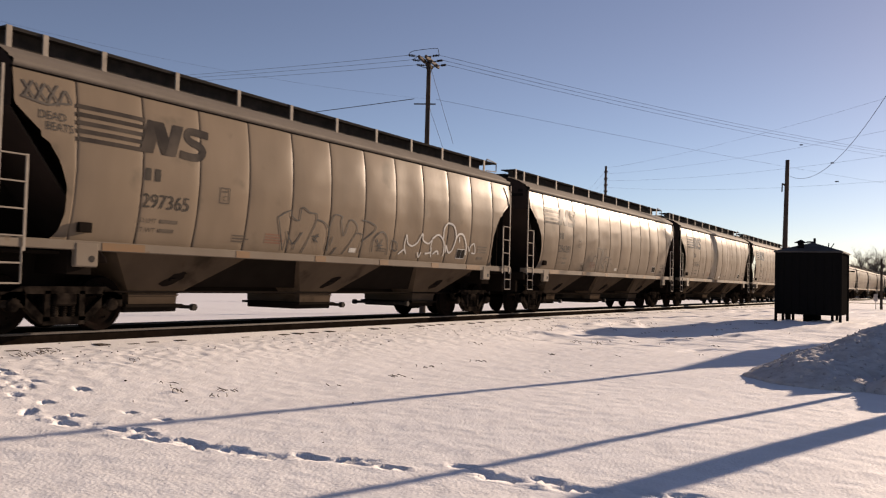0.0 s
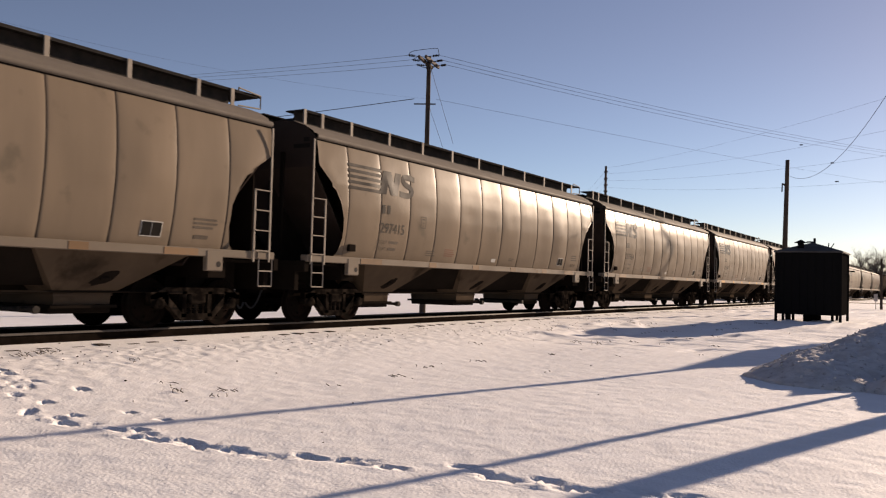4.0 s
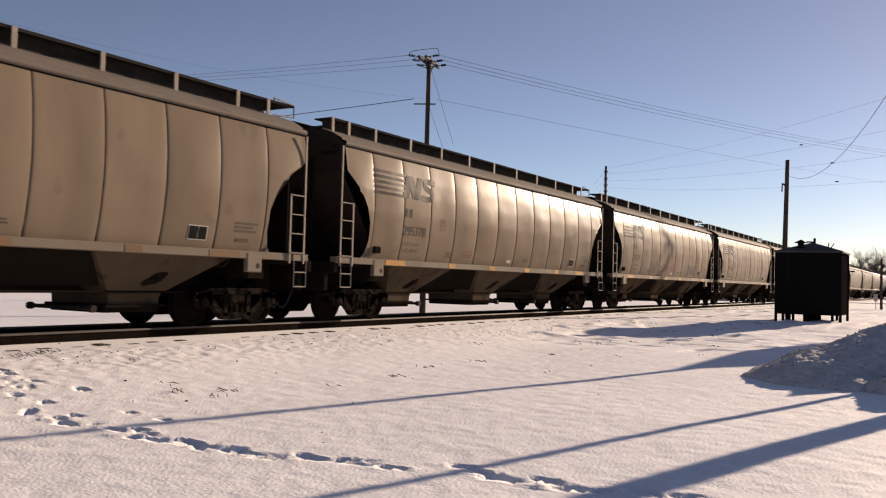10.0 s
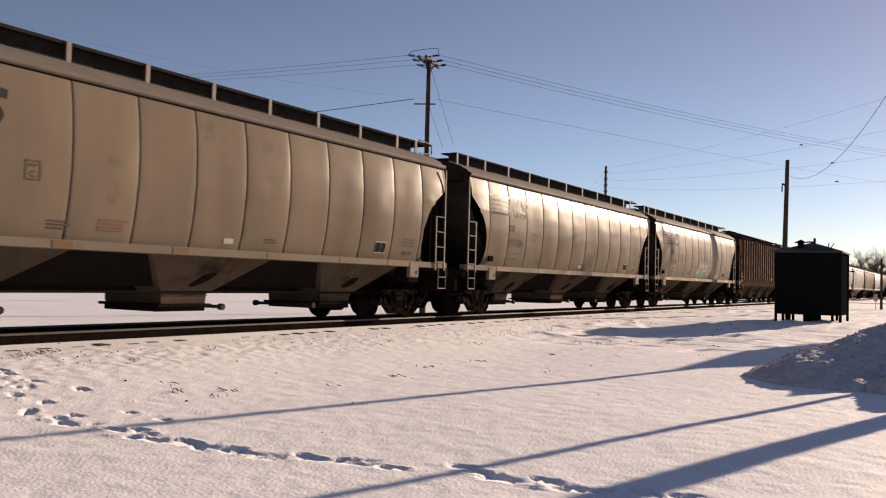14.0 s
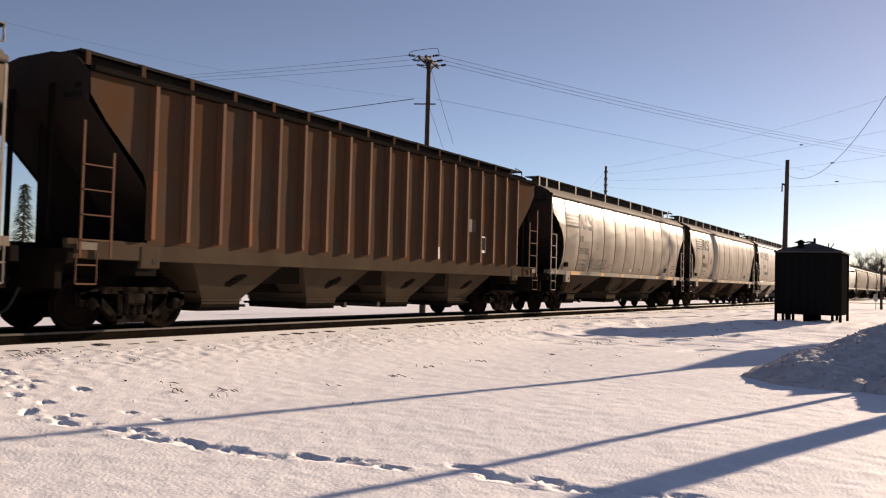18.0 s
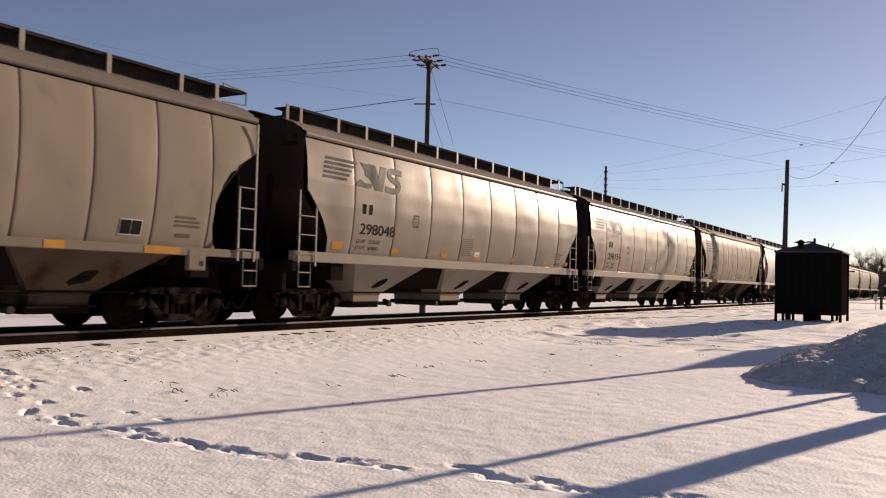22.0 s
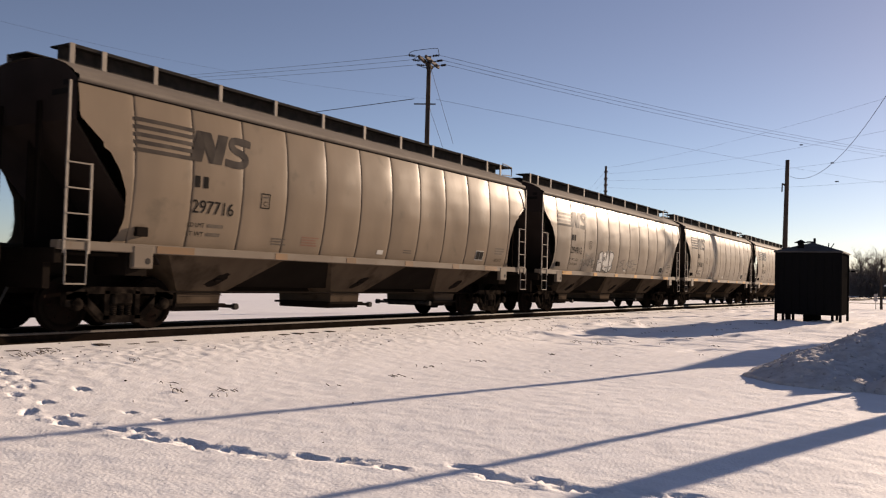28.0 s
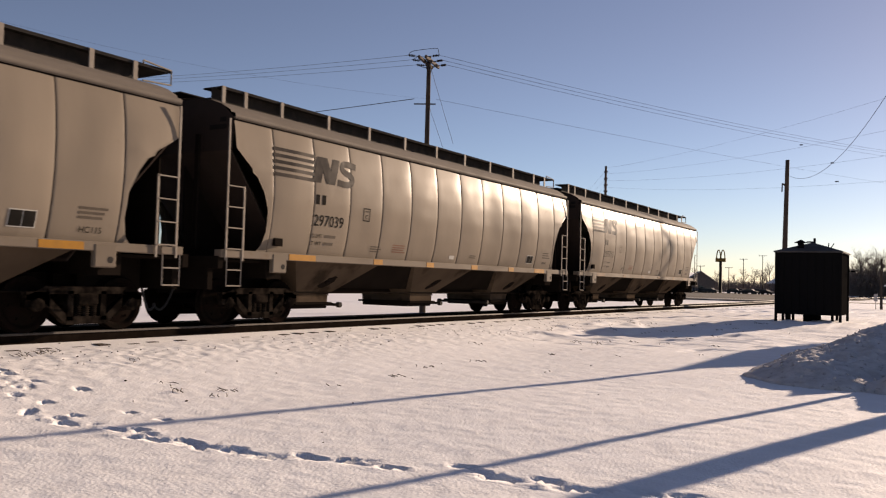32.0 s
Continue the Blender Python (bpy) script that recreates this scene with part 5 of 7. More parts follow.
def graffiti(n, car, side):
    o = -side.length / 2
    if n == 1:
        scrawl(car, side, "grey", o + 0.12, o + 0.95, 3.55, 3.85, 4, 11, 0.035)
        for word, wx, wz in (("DEAD", 0.40, 3.30), ("BEATS", 0.52, 3.14)):
            lettering("graffiti_word", car, side, SPRAY["black"], word, o + wx, wz, 0.13, 0.46, "scrawled grey spray paint word")
        tag(car, side, "black", 0.03, (
            ((5.75, 2.21), (6.09, 2.37), (6.16, 2.26), (6.39, 2.19), (6.45, 2.46), (6.7, 2.38), (6.97, 2.29), (6.63, 1.52)),
            ((5.75, 2.21), (6.01, 1.55)),
            ((6.06, 1.94), (6.31, 1.69), (6.54, 1.95)),
            ((6.13, 1.85), (6.11, 1.56)),
            ((6.38, 1.76), (6.35, 1.57)),
            ((6.97, 2.25), (7.24, 2.2), (7.43, 2), (7.42, 1.63)),
            ((6.92, 1.86), (7.09, 1.76)),
            ((7.08, 1.95), (6.96, 1.76)),
            ((6.9, 1.89), (7.11, 1.89)),), label="large outlined black spray paint lettering")
        tag(car, side, "black", 0.03, (
            ((7.4, 2.09), (7.56, 2.39), (7.84, 2.38), (7.82, 2.27), (7.96, 1.96), (8.14, 2.33), (8.44, 2.13), (8.01, 1.54)),
            ((7.41, 2.05), (7.46, 1.59)),
            ((7.57, 1.91), (7.52, 1.71)),
            ((7.76, 1.69), (7.63, 1.52)),
            ((8.45, 2.05), (8.67, 1.99), (8.63, 1.6)),
            ((8.58, 2.36), (8.9, 2.33), (9.14, 2.19), (8.67, 1.86)),
            ((9.12, 1.65), (9.11, 1.94), (9.41, 2.14), (9.67, 1.98), (9.77, 1.6)),
            ((9.22, 1.95), (9.47, 1.72)),
            ((9.48, 1.97), (9.3, 1.66)),
            ((9.24, 1.79), (9.52, 1.82)),
            ((9.91, 1.97), (10.13, 1.9), (10.14, 1.71), (9.92, 1.78), (9.91, 1.97)),))
        tag(car, side, "white", 0.05, (
            ((10.26, 1.64), (10.49, 1.76), (10.6, 1.66), (10.48, 1.84), (10.52, 2.13), (10.62, 1.93), (10.83, 1.87), (11.05, 1.97), (11.23, 2.2), (11.3, 2.04), (11.58, 1.97), (11.75, 2.08)),
            ((11.74, 2.1), (12.02, 2.22), (12.31, 2.08), (12.4, 1.86), (12.39, 1.67)),
            ((12.3, 2.13), (12.29, 2.4), (12.47, 2.56), (12.77, 2.5), (12.91, 2.28), (12.91, 2.09), (12.81, 1.84), (12.64, 1.78), (12.47, 1.96), (12.5, 1.77)),
            ((12.92, 2.18), (13.09, 2.31), (13.34, 2.27), (13.57, 1.99), (13.61, 1.75)),
            ((13.1, 2.22), (13.15, 2.08)),), label="pale bubble outline in spray paint")
        tag(car, side, "white", 0.045, (
            ((13.7, 2), (13.79, 1.86), (13.83, 2.01), (14.01, 2.08), (14.13, 1.83), (13.93, 1.82)),
            ((11.12, 1.72), (11.21, 1.6), (11.28, 1.73)),
            ((11.48, 1.7), (11.73, 1.74), (11.76, 1.86)),
            ((11.87, 1.71), (12.06, 1.79), (12.16, 1.7)),
            ((11.75, 2.08), (11.73, 1.88), (11.81, 1.61)),))
        tagged(car, "weathered beige covered hopper car with black and white outlined graffiti")
    elif n == 2:
        tag(car, side, "grey", 0.035, (
            ((5.65, 1.53), (5.63, 1.84), (5.84, 2.09), (6.06, 2.05), (6.13, 1.89), (6.16, 1.52)),
            ((6.1, 2.49), (6.16, 2.1), (6.16, 1.76)),
            ((6.13, 2.4), (6.59, 2.34), (6.48, 1.87), (6.41, 1.51)),
            ((6.71, 2.45), (6.61, 2.19), (6.53, 1.52)),
            ((7.06, 2.39), (6.89, 2.42), (6.73, 2.2), (6.67, 1.93), (6.72, 1.8), (7.01, 1.68), (7.05, 1.53)),
            ((7.06, 2.39), (7.06, 2.12), (6.87, 1.97)),
            ((6.83, 1.65), (7.01, 1.93), (7.24, 1.88), (7.37, 1.57)),
            ((7.04, 2.1), (7.37, 2.08), (7.47, 1.85), (7.48, 1.55)),), label="brown outlined spray paint tag")
        tag(car, side, "grey", 0.022, (
            ((7.44, 2.16), (7.6, 2.29), (7.66, 2.53), (7.7, 2.2), (7.77, 2.07), (7.55, 2.02), (7.63, 1.89), (7.88, 1.81), (8.01, 1.65)),
            ((5.74, 1.85), (5.81, 1.73), (5.85, 1.76)),
            ((5.88, 1.86), (5.92, 1.74)),
            ((5.95, 1.85), (6.01, 1.77)),
            ((6.05, 1.84), (6.04, 1.75)),
            ((5.87, 1.67), (5.96, 1.69)),))
        tagged(car, "weathered beige covered hopper car with a faint outlined tag")
    elif n == 6:
        scrawl(car, side, "grey", o + 8.6, o + 10.8, 1.62, 1.85, 7, 31, 0.02)
    elif n == 9:
        tag(car, side, "grey", 0.045, (
            ((4.87, 2.2), (4.85, 1.86), (4.84, 1.59)),
            ((4.97, 2.05), (5.12, 2.07), (5.15, 1.88), (5.05, 1.83), (5.02, 1.75), (5.16, 1.74)),
            ((5.26, 2.04), (5.38, 2.01), (5.32, 1.85), (5.47, 1.78), (5.38, 1.73)),
            ((5.47, 1.87), (5.56, 1.66), (5.86, 1.7)),
            ((5.74, 2.13), (5.61, 2.05), (5.63, 1.79), (5.8, 1.76)),
            ((5.77, 2.13), (5.93, 2.03), (5.88, 1.9)),
            ((6.05, 2.05), (6.02, 1.65)),
            ((6.11, 2.01), (6.13, 1.63)),
            ((6.24, 1.97), (6.27, 1.8), (6.14, 1.57)),
            ((6.32, 1.94), (6.51, 1.91), (6.37, 1.83), (6.31, 1.73), (6.47, 1.72), (6.79, 1.72), (6.87, 1.61)),), label="dark sprayed tag in loops")
        tag(car, side, "red", 0.03, (
            ((7.22, 2.17), (6.99, 2.13), (6.82, 1.98), (6.82, 1.84), (7.04, 1.85), (7.18, 2.01)),
            ((7.14, 2.12), (7.06, 1.76), (7.28, 1.82), (7.35, 2.07)),
            ((7.33, 1.87), (7.42, 1.59)),
            ((7.45, 1.98), (7.4, 1.81), (7.55, 1.79)),
            ((7.6, 1.99), (7.79, 1.96), (7.57, 1.82), (7.66, 1.7), (7.77, 1.76)),
            ((7.9, 2.04), (7.87, 1.87), (8, 1.82), (8.04, 1.98)),
            ((8.1, 2.01), (8.07, 1.83), (8.22, 1.86)),
            ((8.22, 2.04), (8.34, 2.1), (8.25, 1.89), (8.42, 1.85), (8.36, 1.98)),
            ((8.56, 2.19), (8.57, 1.66)),
            ((8.64, 2.07), (8.83, 2.01), (8.7, 1.95), (8.89, 1.88), (8.66, 1.84)),), label="looping red sprayed tag")
        tag(car, side, "black", 0.05, (
            ((10.99, 2.05), (10.77, 1.9), (10.89, 1.62), (11.15, 1.63)),
            ((11.19, 1.63), (11.29, 2.08), (11.4, 1.67), (11.54, 2.18), (11.63, 1.65)),
            ((11.65, 2.07), (11.79, 1.72), (11.9, 2.03)),
            ((11.7, 1.89), (11.94, 1.88), (11.8, 1.69)),
            ((12, 2), (12.11, 1.61)),
            ((12.11, 2.13), (12.21, 1.62)),
            ((12.36, 2.12), (12.18, 1.86), (12.6, 1.63)),), label="short black sprayed tag")
        tagged(car, "weathered beige covered hopper car with black and red tags")
    elif n == 12:
        blot(car, side, "red", 0.0, (
            ((6.99, 1.55), (7.03, 1.74), (7.22, 1.85), (7.17, 2.09), (7.44, 2.02), (7.66, 2.18), (7.83, 1.95), (7.66, 1.58)),
            ((9.19, 1.58), (9.47, 1.82), (9.89, 1.87), (9.61, 1.6)),), label="red sprayed splashes")
        blot(car, side, "darkgreen", 0.002, (
            ((7.23, 1.8), (7.59, 1.85), (7.93, 2.1), (8.46, 2.25), (9.34, 2.27), (9.41, 2.06), (9.35, 1.67), (9.49, 1.61), (8.33, 1.58), (7.36, 1.54)),))
        tag(car, side, "green", 0.09, (
            ((7.74, 1.91), (7.95, 2.01), (8.2, 2.1)),
            ((7.32, 1.69), (7.64, 1.66), (7.95, 1.73)),
            ((8.04, 1.63), (8.07, 1.91), (8.2, 2.13)),
            ((8.27, 1.67), (8.31, 1.93), (8.43, 2.2)),
            ((8, 1.55), (8.44, 1.65), (8.69, 1.8)),
            ((8.51, 1.97), (8.65, 2.16), (8.83, 2.13)),
            ((9.1, 1.63), (9.39, 1.68)),), label="green leaf forms in spray paint", lift=0.013)
        tag(car, side, "mint", 0.045, (
            ((7.28, 1.71), (7.36, 1.75), (7.53, 1.7), (7.63, 1.58)),
            ((7.65, 1.61), (7.95, 1.7), (8.02, 1.86)),
            ((8.34, 1.65), (8.42, 1.88), (8.54, 2.21)),
            ((8.06, 1.58), (8.56, 1.74), (8.77, 1.91)),
            ((9.37, 1.73), (9.56, 1.62)),
            ((7.29, 1.81), (7.69, 1.86)),), lift=0.015)
        tag(car, side, "white", 0.04, (
            ((9.04, 2.25), (8.84, 1.94), (8.69, 1.93), (8.72, 1.8)),
            ((9.16, 2.18), (8.96, 1.87)),
            ((9.22, 2.07), (8.92, 1.73)),
            ((9.28, 1.97), (9.04, 1.71)),
            ((8.65, 1.95), (8.92, 1.92)),
            ((7.72, 2.26), (7.84, 2.29), (7.76, 2.19), (7.92, 2.18), (7.8, 2.1)),
            ((7.91, 2.28), (8.05, 2.27), (7.96, 2.16)),
            ((8.11, 2.32), (8.22, 2.21)),
            ((8.24, 2.36), (8.38, 2.3), (8.29, 2.21)),
            ((8.55, 2.35), (8.53, 2.23), (8.67, 2.24)),
            ((8.73, 2.37), (8.82, 2.26)),
            ((8.87, 2.4), (8.99, 2.33)),), lift=0.017)
        for word, wx, wz, w in (("TNL", 6.17, 2.02, 0.26), ("MOST", 6.05, 1.83, 0.40), ("HATED", 5.81, 1.66, 0.46)):
            lettering("graffiti_word", car, side, SPRAY["black"], word, o + wx, wz, 0.13, w, "short black sprayed word")
        scrawl(car, side, "white", o + 11.35, o + 12.15, 1.6, 1.85, 3, 56, 0.025)
        tagged(car, "weathered beige covered hopper car with green and white graffiti")
    elif n == 14:
        scrawl(car, side, "black", o + 3.6, o + 5.3, 1.62, 2.0, 6, 61, 0.035)
    elif n == 18:
        scrawl(car, side, "grey", o + 8.7, o + 10.5, 1.66, 1.95, 8, 71, 0.03)
        scrawl(car, side, "grey", o + 6.5, o + 6.9, 1.6, 2.0, 2, 72, 0.045)
        scrawl(car, side, "grey", o + 2.4, o + 3.1, 1.5, 1.68, 4, 73, 0.04)
    elif n == 21:
        tag(car, side, "grey", 0.035, (
            ((3.79, 2.11), (4.11, 2.1)),
            ((3.94, 2.2), (3.87, 1.99)),
            ((3.69, 1.95), (3.42, 1.89), (3.56, 1.81), (3.4, 1.73)),
            ((3.7, 1.89), (3.71, 1.71), (3.87, 1.81)),
            ((3.87, 1.95), (3.94, 1.72)),
            ((4.04, 1.94), (3.95, 1.82), (4.22, 1.7)),
            ((4.32, 2.01), (4.17, 1.92), (4.29, 1.86), (4.18, 1.76), (4.37, 1.75)),
            ((4.54, 2.05), (4.46, 1.9), (4.61, 1.82), (4.46, 1.71)),
            ((4.51, 1.93), (4.74, 1.92)),
            ((3.43, 1.71), (3.47, 1.65)),), label="thin grey sprayed tags")
        tag(car, side, "grey", 0.03, (
            ((7.31, 1.59), (7.55, 1.86)),
            ((7.36, 1.82), (7.5, 1.72)),
            ((8.15, 2.07), (7.64, 1.97), (7.98, 1.88), (7.61, 1.75)),
            ((8.03, 2.03), (8.07, 1.72), (8.69, 1.66)),
            ((8.37, 2.02), (8.42, 1.82), (8.62, 2.1)),
            ((8.81, 2.05), (8.54, 1.89), (9.01, 1.8)),
            ((9.21, 2.11), (8.91, 2), (9.16, 1.93), (8.92, 1.76), (9.37, 1.85)),
            ((9.48, 2.16), (9.34, 1.94), (9.78, 1.93)),))
        blot(car, side, "white", 0.0, (
            ((5.17, 2.21), (5.49, 2.27), (5.65, 1.56), (5.4, 1.55), (5.15, 1.56), (5.06, 1.95), (5.2, 2.01)),
            ((5.55, 2.21), (5.88, 2.3), (5.95, 1.96), (6.04, 2.28), (6.17, 2.31), (6.4, 1.57), (6.05, 1.56), (5.69, 1.67)),
            ((6.3, 2.33), (6.63, 2.3), (6.76, 2.13), (6.66, 1.91), (6.74, 1.73), (6.57, 1.57), (6.38, 1.63)),), label="white block forms outlined in black")
        tag(car, side, "black", 0.045, (
            ((5.17, 2.21), (5.49, 2.27), (5.65, 1.56), (5.41, 1.54), (5.15, 1.56), (5.06, 1.95), (5.2, 2.01), (5.17, 2.21)),
            ((5.55, 2.21), (5.88, 2.3), (5.95, 1.96), (6.04, 2.28), (6.17, 2.31), (6.4, 1.57), (6.05, 1.56), (5.69, 1.67), (5.55, 2.21)),
            ((6.3, 2.33), (6.63, 2.3), (6.76, 2.13), (6.66, 1.91), (6.74, 1.73), (6.57, 1.57), (6.38, 1.63), (6.3, 2.33)),), lift=0.014)
        tag(car, side, "black", 0.03, (
            ((5.15, 1.83), (5.48, 1.88), (5.62, 1.59)),
            ((5.68, 2.17), (5.8, 1.9)),
            ((5.63, 2.09), (5.85, 1.98)),
            ((5.82, 2.13), (5.67, 1.94)),
            ((5.69, 1.67), (5.85, 1.8)),
            ((5.91, 1.7), (6.31, 1.73)),
            ((6.14, 1.72), (6.18, 1.58)),
            ((6.45, 1.74), (6.72, 1.81)),
            ((5.2, 2.01), (5.24, 1.84)),), lift=0.014)
        tagged(car, "weathered beige covered hopper car with white and grey tags")


def paint_old(car, side):
    o = -side.length / 2
    bubble_row(car, side, "white", None, o + 3.0, o + 9.4, 1.49, 2.40, 5, 91, 0.09,
               fills=("blue", "mint", "blue", "purple", "blue"), label="blue graffiti lettering outlined in white")
    bubble_row(car, side, "white", None, o + 3.2, o + 9.2, 1.55, 2.25, 5, 92, 0.05, round_=False, label="white sprayed inner lines")
    blot(car, side, "blue", 0.0, (
            ((10.9, 2.09), (11.67, 2.1), (11.75, 1.7), (11.29, 1.54), (11.04, 1.8)),
            ((12.01, 2.06), (12.09, 2.06), (12.3, 1.55), (11.99, 1.51)),
            ((12.42, 2.02), (12.55, 2.1), (12.63, 1.81), (12.37, 1.51)),
            ((12.88, 2.02), (13.27, 2.17), (13.38, 1.91), (13.15, 1.82)),))
    tag(car, side, "green", 0.26, (
            ((10.72, 2.09), (10.73, 1.65), (10.95, 1.37)),
            ((11.91, 2.03), (11.89, 1.51)),
            ((13.26, 2.23), (12.96, 2.24), (12.78, 2.05), (12.78, 1.77)),
            ((13.77, 1.71), (13.92, 1.52)),
            ((10.96, 2.02), (11.33, 2.05), (11.59, 2.13)),), label="bright multicoloured graffiti lettering", lift=0.012)
    tag(car, side, "coral", 0.21, (
            ((10.81, 2.17), (10.96, 1.86), (11.08, 1.42)),
            ((10.8, 2.16), (11.13, 2.15), (11.5, 2.22)),
            ((12.1, 2.16), (12.28, 1.92), (12.29, 1.51)),
            ((12.57, 2.17), (12.65, 1.86), (12.47, 1.52)),
            ((12.88, 2.02), (12.83, 1.82), (13.07, 1.67), (13.39, 1.84), (13.64, 1.73), (13.6, 1.5)),), lift=0.014)
    tag(car, side, "purple", 0.16, (
            ((11.73, 2.1), (11.76, 1.72)),
            ((12.05, 2.12), (12.03, 1.81)),
            ((13.02, 2.03), (12.99, 1.88)),
            ((10.42, 1.81), (10.58, 1.42)),), lift=0.016)
    tag(car, side, "yellow", 0.04, (
            ((10.86, 1.78), (11.06, 1.8), (11.21, 1.54), (11.47, 1.57), (11.73, 1.63), (11.81, 1.41)),
            ((11.82, 1.71), (11.85, 1.42)),
            ((12.61, 1.55), (12.99, 1.52), (13.14, 1.5)),
            ((10.27, 2.27), (10.43, 2.16), (10.52, 1.82), (10.67, 1.42)),), lift=0.018)
    for i, c in enumerate(("purple", "blue", "green", "coral") * 4):
        patch("graffiti", car, side, SPRAY[c], o + 3.4 + i * 0.63, o + 4.03 + i * 0.63, 1.49, 1.55, 0, "", 0.012)
    scrawl(car, side, "black", o + 13.5, o + 14.6, 1.50, 1.62, 4, 93, 0.03)
    patch("stencil_panel", car, side, M_WHITE, o + 13.35, o + 13.95, 1.86, 2.14, 0, "white-edged black stencil panel", 0.014)
    patch("stencil_field", car, side, M_MARK, o + 13.40, o + 13.64, 1.93, 2.11, 0, "", 0.018)
    patch("stencil_field", car, side, M_MARK, o + 13.67, o + 13.91, 1.93, 2.11, 0, "", 0.018)


# ---- poles and wires ----
def utility_pole(x, y, top, r=0.16, arms=(), lean=(0, 0), label="tall weathered wooden utility pole", arm_turn=0.0, name="utility_pole"):
    z0 = height(x, y) - 0.3
    pole = thing(name, label, "utility pole", "utility poles", at=(x, y, z0))
    h = top - z0
    bm = bmesh.new()
    for k in range(5):
        a, b = k / 5, (k + 1) / 5
        rod(bm, (lean[0] * a, lean[1] * a, h * a), (lean[0] * b, lean[1] * b, h * b), r * (1 - 0.35 * a), r * (1 - 0.35 * b), 12, caps=k == 4)
    part("shaft", bm, M_POLE, pole, smooth=True)
    for zz, half, n in arms:
        bm = bmesh.new()
        box(bm, -half, half, -0.06, 0.06, -0.07, 0.07, 0.01)
        arm = part("crossarm", bm, M_POLE, pole)
        u = (zz - z0) / h
        arm.matrix_basis = pose(lean[0] * u, lean[1] * u, zz - z0, 0, 0, arm_turn)
        for i in range(n):
            xx = -half + 0.12 + i * (2 * half - 0.24) / max(n - 1, 1)
            bm = bmesh.new()
            lathe(bm, [(0.02, 0.07), (0.05, 0.10), (0.035, 0.14), (0.06, 0.17), (0.03, 0.23)], axis_y=False, seg=8, centre=(xx, 0, 0))
            part("insulator", bm, M_PORCELAIN, arm)
    return pole


def wire(a, b, sag, r=0.012, name="overhead_wire", label="thin overhead line hanging between poles", mat=M_WIRE):
    a, b = Vector(a), Vector(b)
    bm = bmesh.new()
    pts = [a.lerp(b, t) - Vector((0, 0, sag * 4 * t * (1 - t))) for t in np.linspace(0, 1, 25)]
    rings = []
    for i, p in enumerate(pts):
        d = (pts[min(i + 1, 24)] - pts[max(i - 1, 0)]).normalized()
        s = d.orthogonal().normalized()
        t = d.cross(s)
        rings.append([bm.verts.new(p + r * (math.cos(k) * s + math.sin(k) * t)) for k in (0, 2.09, 4.19)])
    for u, w in zip(rings, rings[1:]):
        for i in range(3):
            bm.faces.new((u[i], u[(i + 1) % 3], w[(i + 1) % 3], w[i]))
    tagged(part(name, bm, mat), label, "wire", "overhead wires")


def at(px, py, depth):
    """A point that far ahead of the lens: px to the right and py up, in tangents of the view."""
    f = AIM.normalized()
    r = f.cross(Vector((0, 0, 1))).normalized()
    u = r.cross(f)
    c, s = math.cos(radians(1.49)), math.sin(radians(1.49))
    return EYE + depth * (f + px * (c * r + s * u) + py * (c * u - s * r))


